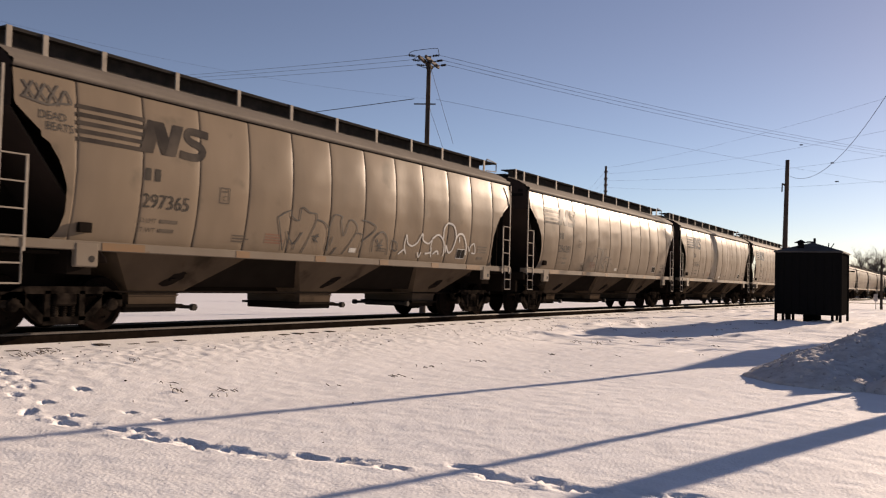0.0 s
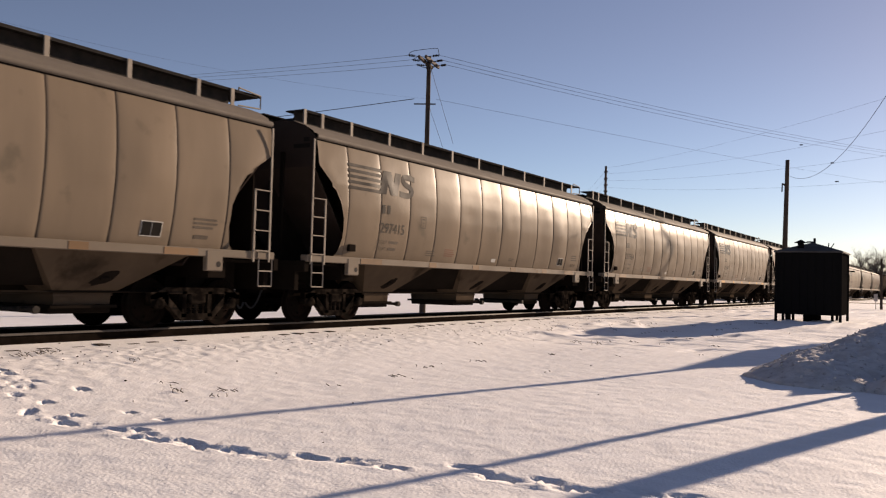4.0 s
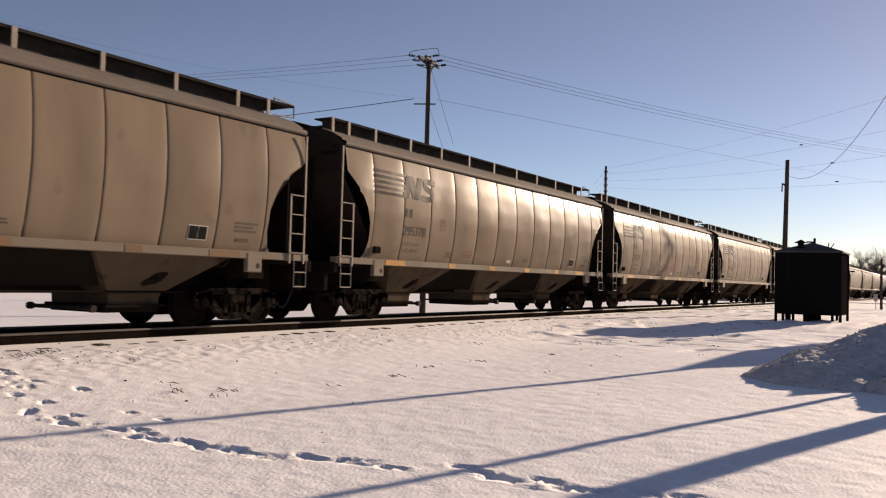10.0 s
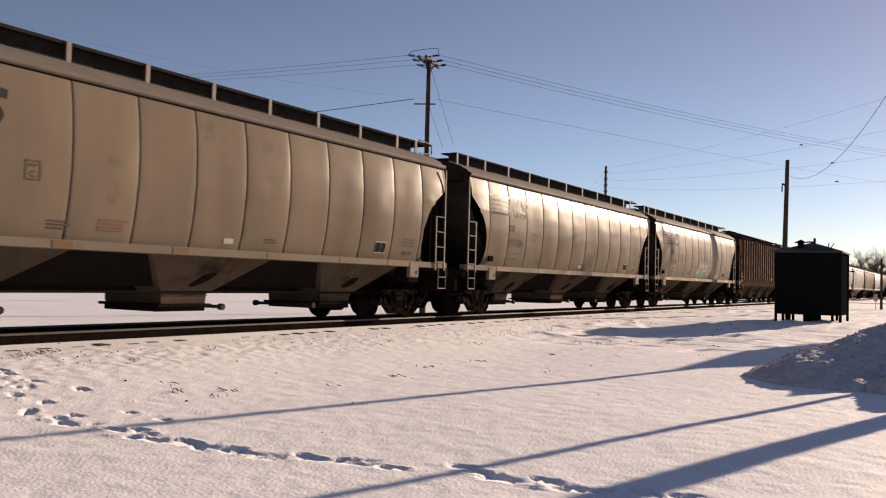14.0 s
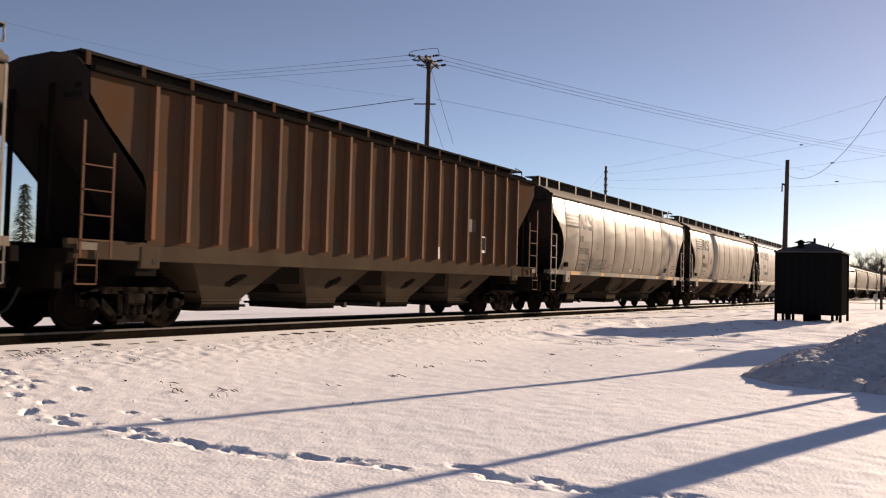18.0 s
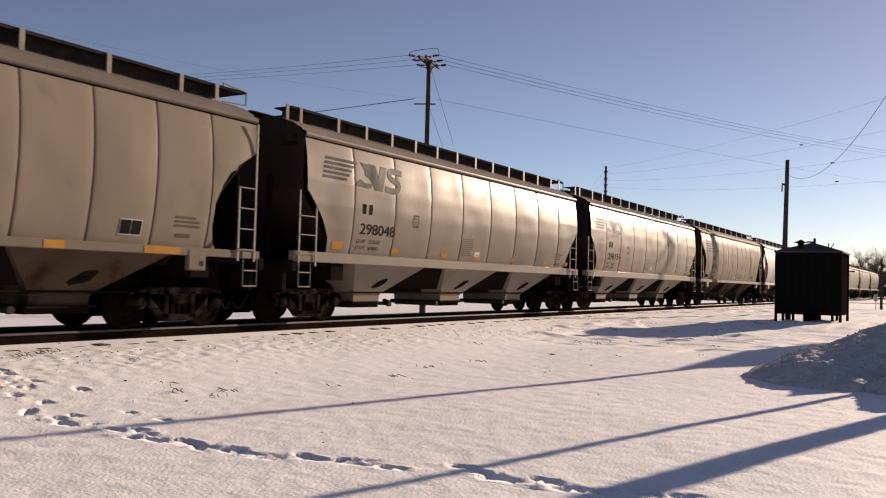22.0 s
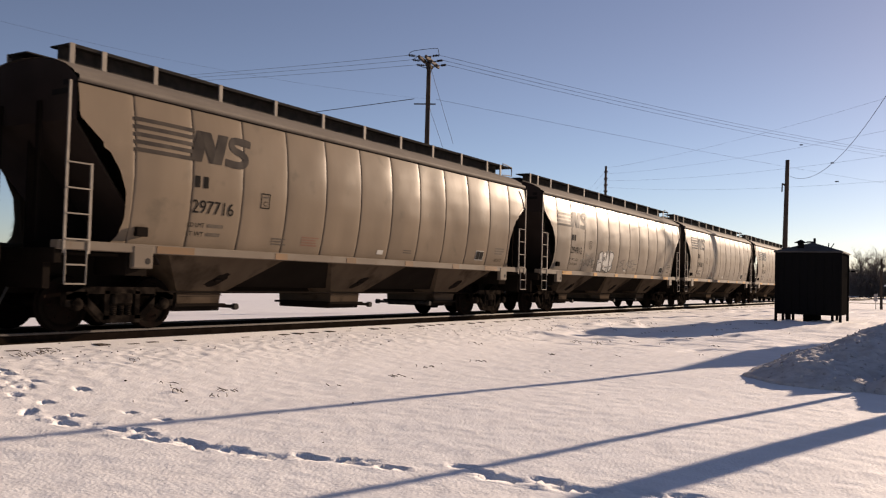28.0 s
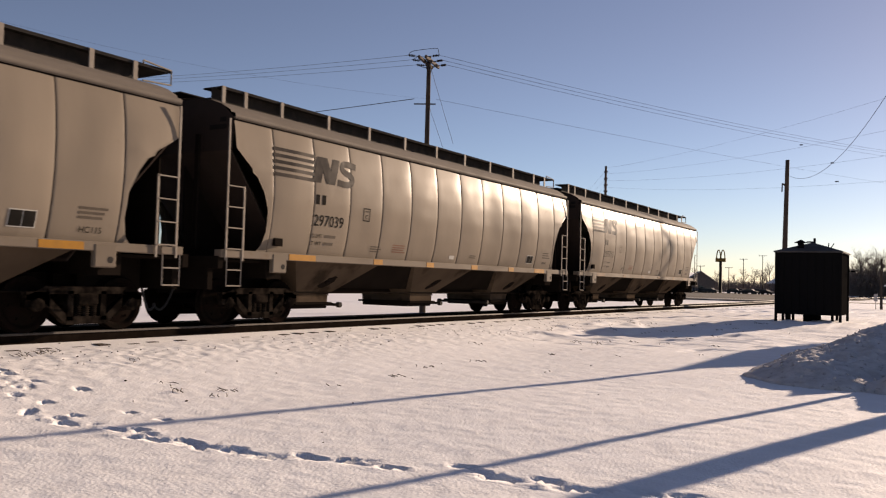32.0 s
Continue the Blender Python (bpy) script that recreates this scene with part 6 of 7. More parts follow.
def lines():
    # the main line pole behind the train, with two arms
    p1 = utility_pole(33.0, 7.50, 11.33, 0.15, label="dark wooden utility pole with a double crossarm behind the train")
    z0 = p1.location.z
    for side_y in (-0.16, 0.16):
        bm = bmesh.new()
        box(bm, -1.0, 1.0, side_y - 0.05, side_y + 0.05, -0.075, 0.075, 0.01)
        arm = part("crossarm", bm, M_POLE, p1)
        arm.matrix_basis = pose(0, 0, 11.08 - z0, 0, 0, 14.5)
    bm = bmesh.new()
    for dx in (-0.62, 0.62):
        rod(bm, (0.1 * dx, 0.03 * dx, 10.42 - z0), (dx * 0.97, 0.25 * dx, 11.03 - z0), 0.02, seg=6)
    part("arm_brace", bm, M_BLACK, p1)
    bm = bmesh.new()
    rod(bm, (-0.34, 0.54, 9.12 - z0), (0.19, -0.30, 9.14 - z0), 0.03, seg=6)
    part("cable_bracket", bm, M_POLE, p1)
    utility_pole(70.75, 12.85, 11.4, 0.15, ((10.9, 0.2, 1), (10.3, 0.2, 1), (9.75, 0.2, 1), (9.2, 0.2, 1)), arm_turn=60, label="distant dark utility pole with short brackets")
    p3 = utility_pole(58.5, -3.82, 9.42, 0.19, lean=(0.1, -0.17), label="bare leaning wooden utility pole behind the shed")
    bm = bmesh.new()
    rod(bm, (0.07, -0.05, 8.3), (0.02, 0.12, 8.45), 0.05, seg=8)
    rod(bm, (0.02, 0.12, 8.45), (0.02, 0.14, 7.9), 0.04, seg=8)
    part("conduit_head", bm, M_WIRE, p3)
    F = 1510.0
    c = lambda x, y, d: at((x - 784) / F, (441 - y) / F, d)
    q = c(-75, 145, 74)
    utility_pole(q.x, q.y, q.z + 0.1, 0.15, ((q.z - 0.02, 1.2, 4),), arm_turn=-18, label="wooden utility pole far behind the train")
    # three conductors each way from the first pole, each on a string of strain insulators
    def strain(p, q):
        bm = bmesh.new()
        rod(bm, p, q, 0.016, seg=5)
        for u in (0.62, 0.72, 0.82, 0.92):
            m = p.lerp(q, u)
            d = (q - p).normalized() * 0.025
            rod(bm, m - d, m + d, 0.055, seg=8)
        part("strain_insulator", bm, M_BLACK, p1).matrix_basis = Matrix.Translation(-p1.location)
    root = Vector((33.0, 7.50, 11.10))
    along = Vector((0.968, 0.250, 0))
    for k, (xa, ya, u) in enumerate(((723, 98, -0.85), (730, 106, 0.05), (737, 115, 0.85))):
        e = c(xa, ya, 38.6 + 0.75 * k)
        strain(root + along * u, e)
        wire(e, c(-75, ya + 47 - 6 * k, 74), 0.45, 0.010)
    for k, (xa, ya, yb, u) in enumerate(((778, 98, 259, -0.85), (784, 107, 262, 0.05), (790, 115, 268, 0.85))):
        e = c(xa, ya, 38.6 + 0.75 * k)
        strain(root + along * u, e)
        wire(e, c(1760, yb + 28, 100), 0.9, 0.010)
    # jumpers that carry the lines over and round the pole top
    for pts in (((723, 98), (730, 91), (757, 87), (774, 86), (776, 92), (778, 98)), ((730, 106), (742, 100), (752, 105), (770, 110), (784, 107)), ((737, 115), (757, 121), (778, 117), (790, 115))):
        bm = bmesh.new()
        line = [c(q.x, q.y, 39.0) - p1.location for q in smooth_line(pts, 3)]
        for p, q in zip(line, line[1:]):
            rod(bm, p, q, 0.013, seg=5, caps=False)
        part("jumper_wire", bm, M_BLACK, p1)
    wire(c(733, 175, 39), c(-60, 268, 62), 0.15, 0.022, label="dark communication cable hanging from the pole", mat=M_BLACK)
    wire(c(772, 176, 39), c(1760, 350, 120), 0.5, 0.007)
    wire(c(-60, 22, 45), c(757, 175, 60), 0.6, 0.005)
    for xa, ya, xb, yb in ((760, 112, 802, 255), (758, 185, 784, 262)):
        wire(c(xa, ya, 39), c(xb, yb, 39), 0.0, 0.009, "guy_wire", "taut guy wire of the utility pole", M_BLACK)
    for ya, yb in ((298, 100), (308, 180), (320, 240), (332, 300)):
        wire(c(1074, ya, 74), c(1800, yb, 38), 0.5, 0.0055)
    for ya in (305, 318, 330):
        wire(c(1070, ya, 74), c(1030, ya + 42, 95), 0.1, 0.008)
    wire(c(1398, 312, 55), c(1600, 118, 28), 1.35, 0.012, label="sagging service drop from the leaning pole")
    # splices on the lines by the leaning pole
    for x, y, d in ((1418, 257, 50), (1473, 289, 47), (1481, 322, 47)):
        bm = bmesh.new()
        p = c(x, y, d)
        rod(bm, p - Vector((0.05, 0.08, 0)), p + Vector((0.05, 0.08, 0.02)), 0.035, seg=6)
        tagged(part("line_splice", bm, M_BLACK), "small dark splice on an overhead line", "wire")
    # poles that stand beyond the view and throw their shadows over the snow
    utility_pole(28.15, -12.50, 8.0, 0.11, label="wooden utility pole beside the snowy lot")
    utility_pole(20.6, -13.90, 5.4, 0.085, label="slim wooden post beside the snow pile")


# ---- the shed ----
def shed():
    x0, x1, y0, y1 = 37.55, 40.15, -9.42, -6.98
    g = height(38.5, -8.2)
    s = thing("equipment_shed", "small dark painted equipment shed on short legs with a hipped roof", "shed", at=(0, 0, 0))
    zb, zt = g + 0.26, g + 2.86
    n = 8
    bm = bmesh.new()
    box(bm, x0 + 0.04, x1 - 0.04, y0 + 0.04, y1 - 0.04, zb, zt)
    part("body", bm, M_SHED, s)
    first = None
    for face in range(4):
        a0, a1 = ((y0, y1), (y0, y1), (x0, x1), (x0, x1))[face]
        w = (a1 - a0) / n
        for i in range(n):
            bm = bmesh.new()
            u0, u1 = a0 + i * w + 0.006, a0 + (i + 1) * w - 0.006
            if face < 2:
                xx = (x0, x1 - 0.05)[face]
                box(bm, xx, xx + 0.05, u0, u1, zb + 0.01, zt - 0.02)
            else:
                yy = (y0, y1 - 0.05)[face - 2]
                box(bm, u0, u1, yy, yy + 0.05, zb + 0.01, zt - 0.02)
            part("plank", bm, M_SHED, s)
    for xx in (x0, x1):
        for yy in (y0, y1):
            bm = bmesh.new()
            box(bm, xx - 0.05, xx + 0.05, yy - 0.05, yy + 0.05, g - 0.1, zt + 0.02)
            part("corner_post", bm, M_SHED, s)
    for yy in (y0 + 0.35, y1 - 0.35, y1 - 0.2):
        for xx in (x0 + 0.5, x1 - 0.5):
            bm = bmesh.new()
            box(bm, xx - 0.05, xx + 0.05, yy - 0.05, yy + 0.05, g - 0.1, zb)
            part("leg", bm, M_SHED, s)
    bm = bmesh.new()
    box(bm, x0 + 0.9, x1 - 0.9, -8.5, -7.9, g - 0.1, zb)
    part("pier", bm, M_SHED, s)
    bm = bmesh.new()
    o = 0.10
    base = [bm.verts.new(p) for p in ((x0 - o, y0 - o, zt), (x1 + o, y0 - o, zt), (x1 + o, y1 + o, zt), (x0 - o, y1 + o, zt))]
    low = [bm.verts.new(v.co + Vector((0, 0, -0.06))) for v in base]
    tip = bm.verts.new(((x0 + x1) / 2, (y0 + y1) / 2, zt + 0.42))
    for i in range(4):
        j = (i + 1) % 4
        bm.faces.new((base[i], base[j], tip))
        bm.faces.new((low[i], low[j], base[j], base[i]))
    bm.faces.new(low[::-1])
    part("roof", bm, M_SHED_ROOF, s, "low pyramid roof")
    bm = bmesh.new()
    cx, cy = x0 + 0.5, -7.85
    box(bm, cx - 0.11, cx + 0.11, cy - 0.11, cy + 0.11, zt + 0.05, zt + 0.36)
    v = [bm.verts.new((cx + a * 0.24, cy + b * 0.24, zt + 0.36)) for a, b in ((-1, -1), (1, -1), (1, 1), (-1, 1))]
    t = bm.verts.new((cx, cy, zt + 0.50))
    for i in range(4):
        bm.faces.new((v[i], v[(i + 1) % 4], t))
    bm.faces.new(v[::-1])
    part("roof_vent", bm, M_SHED, s, "dark hooded roof vent")
    bm = bmesh.new()
    rod(bm, (x1 - 0.9, -8.22, zt + 0.2), (x1 - 0.9, -8.22, zt + 0.62), 0.05, seg=8)
    rod(bm, (x1 - 0.9, -7.9, zt + 0.46), (x1 - 0.9, -8.22, zt + 0.46), 0.03, seg=6)
    part("stove_pipe", bm, M_SHED, s)
    bm = bmesh.new()
    rod(bm, (x1 - 0.9, -8.75, zt + 0.2), (x1 - 0.9, -8.78, zt + 0.42), 0.02, seg=6)
    rod(bm, (x1 - 0.9, -8.85, zt + 0.2), (x1 - 0.9, -8.98, zt + 0.40), 0.02, seg=6)
    part("antenna", bm, M_SHED, s)
    bm = bmesh.new()
    box(bm, x1 + 0.02, x1 + 0.2, y0 - 0.26, y0 - 0.12, zt - 0.78, zt - 0.72, 0.01)
    rod(bm, (x1 - 0.05, y0, zt - 0.74), (x1 + 0.1, y0 - 0.2, zt - 0.74), 0.02, seg=6)
    part("wall_lamp", bm, M_SHED, s, "small lamp bracket")


# ---- snow pile, twigs, clods ----
def mound():
    n, m = 330, 240
    xs, ys = np.linspace(10.8, 24.5, n), np.linspace(-19.5, -9.9, m)
    X, Y = np.meshgrid(xs, ys)
    g = ground_z(X.ravel(), Y.ravel()).reshape(X.shape)
    h = np.zeros_like(X)
    for cx, cy, a, b, top in ((17.9, -12.3, 3.95, 1.9, 0.86), (19.0, -15.0, 3.6, 2.4, 0.9), (16.6, -13.7, 2.7, 1.5, 0.98), (20.3, -13.3, 3.3, 1.45, 1.75)):
        along = (X - cx) * -0.94 + (Y - cy) * 0.344
        perp = (X - cx) * 0.344 + (Y - cy) * 0.94
        r = np.sqrt((along / a) ** 2 + (perp / b) ** 2) + 0.10 * lattice(X, Y, 0.8, 25)
        h = np.maximum(h, top * np.clip(1 - r, 0, 1) ** 0.85)
    clump = 0.05 * lattice(X, Y, 0.6, 22) + 0.035 * np.abs(lattice(X, Y, 0.22, 23)) + 0.022 * lattice(X, Y, 0.11, 24) + 0.006 * lattice(X, Y, 0.06, 26)
    h = h + clump * np.clip(h * 4, 0, 1)
    Z = np.where(h > 0.02, g + h, g - 0.12)
    me = grid_mesh("snow_mound", np.stack([X.ravel(), Y.ravel(), Z.ravel()], 1), m, n)
    tagged(mesh_part("snow_mound", me, M_MOUND, smooth=True), "rough ploughed pile of dirty snow on the ground", "snow pile")
    rng = random.Random(8)
    bm = bmesh.new()
    for _ in range(700):
        x, y = rng.uniform(12.6, 20.5), rng.uniform(-15.5, -10.3)
        i, j = int((x - 10.8) / 13.7 * (n - 1)), int((y + 19.5) / 9.6 * (m - 1))
        if h[j, i] < 0.12:
            continue
        s = rng.uniform(0.008, 0.032)
        mtx = Matrix.Translation((x, y, Z[j, i] + s * 0.3)) @ Euler((rng.random() * 3, rng.random() * 3, 0)).to_matrix().to_4x4() @ Matrix.Diagonal((s, s * rng.uniform(.6, 1), s * rng.uniform(.5, .9), 1))
        bmesh.ops.create_icosphere(bm, subdivisions=1, radius=1, matrix=mtx)
    tagged(part("snow_clods", bm, M_MOUND), "lumps of frozen snow on the pile", "snow", kind="stuff")


def litter():
    rng = random.Random(9)
    spots = [(7.55, -1.98), (7.79, -1.8), (8.05, -1.7), (7.35, -2.1), (7.95, -1.85), (7.6, -1.85), (30.2, -3.13), (30.3, -3.9), (29.9, -6.4), (22.4, -8.1), (24.0, -7.2), (22.3, -6.75), (20.9, -5.5), (26.0, -4.2), (28.0, -5.2), (25.2, -6.3), (33.0, -6.0), (16.8, -4.18), (10.94, -6.02), (7.55, -5.75), (16.7, -6.2), (7.73, -1.95), (7.6, -4.8), (20.3, -5.2), (8.3, -3.2), (9.35, -5.97), (7.3, -5.2), (7.9, -5.5), (14.0, -5.8), (12.4, -5.6)]
    spots += [(rng.uniform(21, 36), rng.uniform(-7.4, -2.4)) for _ in range(22)]
    for x, y in spots:
        for _ in range(rng.randint(2, 5)):
            a, ln = rng.uniform(0, math.pi), rng.uniform(0.02, 0.07)
            ox, oy = x + rng.uniform(-.14, .14), y + rng.uniform(-.14, .14)
            bm = bmesh.new()
            mid = Vector((rng.uniform(-.02, .02), rng.uniform(-.02, .02), rng.uniform(0.015, 0.04)))
            rod(bm, (-ln * math.cos(a), -ln * math.sin(a), 0.008), mid, 0.006, 0.005, 5)
            rod(bm, mid, (ln * math.cos(a), ln * math.sin(a), rng.uniform(0.01, 0.05)), 0.005, 0.002, 5)
            tw = part("twig", bm, M_BARK)
            tw.location = (ox, oy, height(ox, oy) + 0.002)
            tagged(tw, "dead brown twig lying on the snow", "twig", "scattered twigs")
    bm = bmesh.new()
    for k in range(330):
        near = k < 260
        x = rng.uniform(5.5, 34)
        y = rng.gauss(-2.4, 0.5) if near else rng.uniform(-9.5, -3)
        s = rng.uniform(0.005, 0.016)
        z = height(x, y)
        mtx = Matrix.Translation((x, y, z + s * 0.3)) @ Matrix.Diagonal((s * rng.uniform(.8, 1.8), s, s * 0.7, 1))
        bmesh.ops.create_icosphere(bm, subdivisions=1, radius=1, matrix=mtx)
    tagged(part("ballast_crumbs", bm, M_TIE), "dark crumbs of dirt and ballast on the snow", "dirt", kind="stuff")


# ---- trees and shrubs ----
def branch(bm, p, d, length, r, level, rng, twigs, spread=0.55):
    steps = 4
    for k in range(steps):
        q = p + d * (length / steps)
        r2 = r * 0.86
        rod(bm, p, q, r, r2, 7 if level > 1 else 4 if level else 3, caps=False)
        p, r = q, r2
        d = (d + Vector((rng.uniform(-.16, .16), rng.uniform(-.16, .16), rng.uniform(-.04, .14)))).normalized()
        if level and k:
            for _ in range(2 if k < steps - 1 else 3):
                a = Vector((rng.gauss(0, 1), rng.gauss(0, 1), rng.gauss(0.25, 0.6))).normalized()
                branch(twigs if level < 3 else bm, p, (d + a * spread * 1.5).normalized(), length * rng.uniform(0.50, 0.72), r * 0.6, level - 1, rng, twigs, spread)


def bare_tree(x, y, h, seed, levels=3, r=None, label="leafless deciduous tree with fine bare twigs", trunk=0.32):
    rng = random.Random(seed)
    t = thing("bare_tree", label, "tree", "bare trees", at=(x, y, height(x, y) - 0.1))
    bm, tw = bmesh.new(), bmesh.new()
    r = r or h * 0.022
    rod(bm, (0, 0, 0), (0, 0, h * trunk), r * 1.25, r, 9, caps=False)
    branch(bm, Vector((0, 0, h * trunk)), Vector((0, 0, 1)), h * 0.38, r, levels, rng, tw)
    for _ in range(3):
        a = rng.uniform(0, 6.28)
        branch(bm, Vector((0, 0, h * trunk * rng.uniform(.85, 1))), Vector((math.cos(a) * .8, math.sin(a) * .8, 0.8)).normalized(), h * 0.30, r * 0.6, levels - 1, rng, tw)
    part("trunk", bm, M_BARK, t, smooth=True)
    part("crown", tw, M_TWIG, t)
    return t


def slim_tree(x, y, stem, r, limbs, label):
    """A crooked bare tree; its stem and limbs are given across the sun's way and upwards."""
    t = thing("bare_tree", label, "tree", "bare trees", at=(x, y, height(x, y) - 0.1))
    across = lambda p: Vector((0.255 * p[0], 0.967 * p[0], p[1]))
    bm = bmesh.new()
    pts = [across(p) for p in smooth_line(stem, 4)]
    for k, (p, q) in enumerate(zip(pts, pts[1:])):
        rod(bm, p, q, r * (1 - 0.55 * k / len(pts)), r * (1 - 0.55 * (k + 1) / len(pts)), 8, caps=k == len(pts) - 2)
    part("trunk", bm, M_BARK, t, smooth=True)
    for limb in limbs:
        bm = bmesh.new()
        pts = [across(p) for p in smooth_line(limb, 4)]
        for k, (p, q) in enumerate(zip(pts, pts[1:])):
            rod(bm, p, q, r * (0.5 - 0.3 * k / len(pts)), r * (0.5 - 0.3 * (k + 1) / len(pts)), 6, caps=False)
        part("limb", bm, M_BARK, t)
    return t


def conifer(x, y, h, seed, label="dark green spruce tree standing behind the track"):
    rng = random.Random(seed)
    t = thing("spruce_tree", label, "tree", "spruce trees", at=(x, y, height(x, y) - 0.1))
    bm = bmesh.new()
    rod(bm, (0, 0, 0), (0, 0, h), 0.16, 0.02, 8)
    part("trunk", bm, M_BARK, t)
    bm = bmesh.new()
    for _ in range(1500):
        z = h * (0.10 + 0.9 * rng.random() ** 1.2)
        rad = (1 - z / h) * h * 0.26 * rng.uniform(0.35, 1.05) + 0.08
        a = rng.uniform(0, 6.28)
        d = Vector((math.cos(a), math.sin(a), -0.35)).normalized()
        p = Vector((math.cos(a) * rad * 0.7, math.sin(a) * rad * 0.7, z))
        s = rng.uniform(0.14, 0.32)
        w = Vector((-d.y, d.x, 0)) * s * 0.35
        v = [bm.verts.new(q) for q in (p - w, p + d * s * 1.6, p + w, p + Vector((0, 0, 0.10 * s)))]
        bm.faces.new((v[0], v[1], v[3]))
        bm.faces.new((v[3], v[1], v[2]))
    part("crown", bm, M_NEEDLE, t)


def shrub(x, y, h, w, seed, label="dark leafless shrub in the snow"):
    rng = random.Random(seed)
    t = thing("shrub", label, "shrub", "shrubs", at=(x, y, height(x, y) - 0.05))
    bm = bmesh.new()
    for _ in range(170):
        a, k = rng.uniform(0, 6.28), rng.random() ** 0.5
        p = Vector((math.cos(a) * w * 0.25 * k, math.sin(a) * w * 0.25 * k, 0))
        d = Vector((math.cos(a) * k * 0.8, math.sin(a) * k * 0.8, rng.uniform(0.6, 1.2))).normalized()
        for _ in range(4):
            q = p + d * h * 0.27 * rng.uniform(.7, 1.1)
            rod(bm, p, q, 0.022, 0.014, 3, caps=False)
            p = q
            d = (d + Vector((rng.uniform(-.5, .5), rng.uniform(-.5, .5), rng.uniform(-.2, .3)))).normalized()
    part("stems", bm, M_BUSH, t)
    return t


def plants():
    def spot(px, d):
        p = at((px - 784) / 1510, -0.05, d)
        return p.x, p.y
    proto = [bare_tree(*spot(1522, 232), 12.5, 101, 3), bare_tree(*spot(1560, 240), 13.0, 102, 3), bare_tree(*spot(1345, 320), 9.0, 103, 3)]
    rng = random.Random(4)
    # trees beyond the far street, right of the shed and behind the restaurant
    for px, d, k, s in ((1540, 236, 2, 1.1), (1580, 238, 0, 0.95), (1606, 242, 1, 1.0), (1630, 250, 2, 1.2), (1533, 240, 1, 0.9), (1548, 275, 0, 1.05), (1512, 290, 1, 0.85), (1575, 290, 2, 1.25), (1552, 230, 1, 0.85), (1526, 260, 2, 1.0),
                        (1252, 320, 2, .7), (1268, 340, 0, .62), (1232, 300, 1, .6), (1318, 360, 1, .7), (1335, 400, 0, .85), (1362, 330, 1, .85), (1376, 350, 2, .95), (1392, 380, 0, 1.0),
                        (1298, 390, 2, .9), (1210, 350, 0, .8), (1420, 400, 1, .9), (1460, 400, 2, .9)):
        x, y = spot(px, d)
        t = copy_thing(proto[k], pose(x, y, height(x, y) - 0.1, 0, 0, rng.uniform(0, 360)))
        t.scale = (s, s, s)
    # the tree past the edge of the view whose limbs shade the passing cars
    slim_tree(72.3, -10.2, ((0.0, 0), (0.05, 4), (-0.10, 7.5), (-0.12, 9.4), (0.03, 9.66), (0.21, 10.07), (0.32, 10.67), (0.22, 11.22), (0.03, 11.8), (0.0, 13.2)), 0.15,
              (((0.20, 11.16), (-0.07, 10.67), (-0.35, 10.2)), ((0.0, 12.6), (-0.4, 13.4), (-0.5, 14.2))), "tall slim crooked leafless tree beside the field")
    slim_tree(65.4, -10.95, ((-0.30, 0), (-0.25, 6), (-0.06, 9.5), (0.02, 10.05), (0.13, 10.5), (0.22, 10.85)), 0.13, (), "slim bare leaning tree stem beside the field")
    bare_tree(20.77, -15.22, 7.2, 112, 2, 0.19, "leafless tree with a stout trunk beside the lot", 0.70)
    conifer(36.5, 43.5, 7.6, 131)
    conifer(33.0, 47.0, 6.2, 132)
    first = shrub(30, 46, 1.5, 2.6, 141)
    for i in range(9):
        copy_thing(first, pose(20 + i * 3.1 + rng.uniform(-1, 1), 46 + rng.uniform(-2, 2), height(26, 46) - 0.05, 0, 0, rng.uniform(0, 360)))
    # thicket along the far edge
    bm = bmesh.new()
    for _ in range(5600):
        if rng.random() < 0.5:
            x, y = spot(rng.uniform(1503, 1680), rng.uniform(225, 330))
            h = rng.uniform(2.5, 7.5)
        else:
            x, y = spot(rng.uniform(1190, 1480), rng.uniform(285, 430))
            h = rng.uniform(1.5, 4.0)
        p = Vector((x, y, -0.2))
        d = Vector((rng.uniform(-.3, .3), rng.uniform(-.3, .3), 1)).normalized()
        for _ in range(3):
            q = p + d * h / 3
            rod(bm, p, q, 0.07, 0.04, 3, caps=False)
            for _ in range(3):
                e = Vector((rng.uniform(-1, 1), rng.uniform(-1, 1), rng.uniform(.2, 1))).normalized()
                rod(bm, q, q + e * h * 0.3, 0.05, 0.02, 3, caps=False)
            p, d = q, (d + Vector((rng.uniform(-.4, .4), rng.uniform(-.4, .4), 0))).normalized()
    tagged(part("thicket", bm, M_TWIG), "grey brown leafless thicket at the horizon", "thicket", kind="stuff")


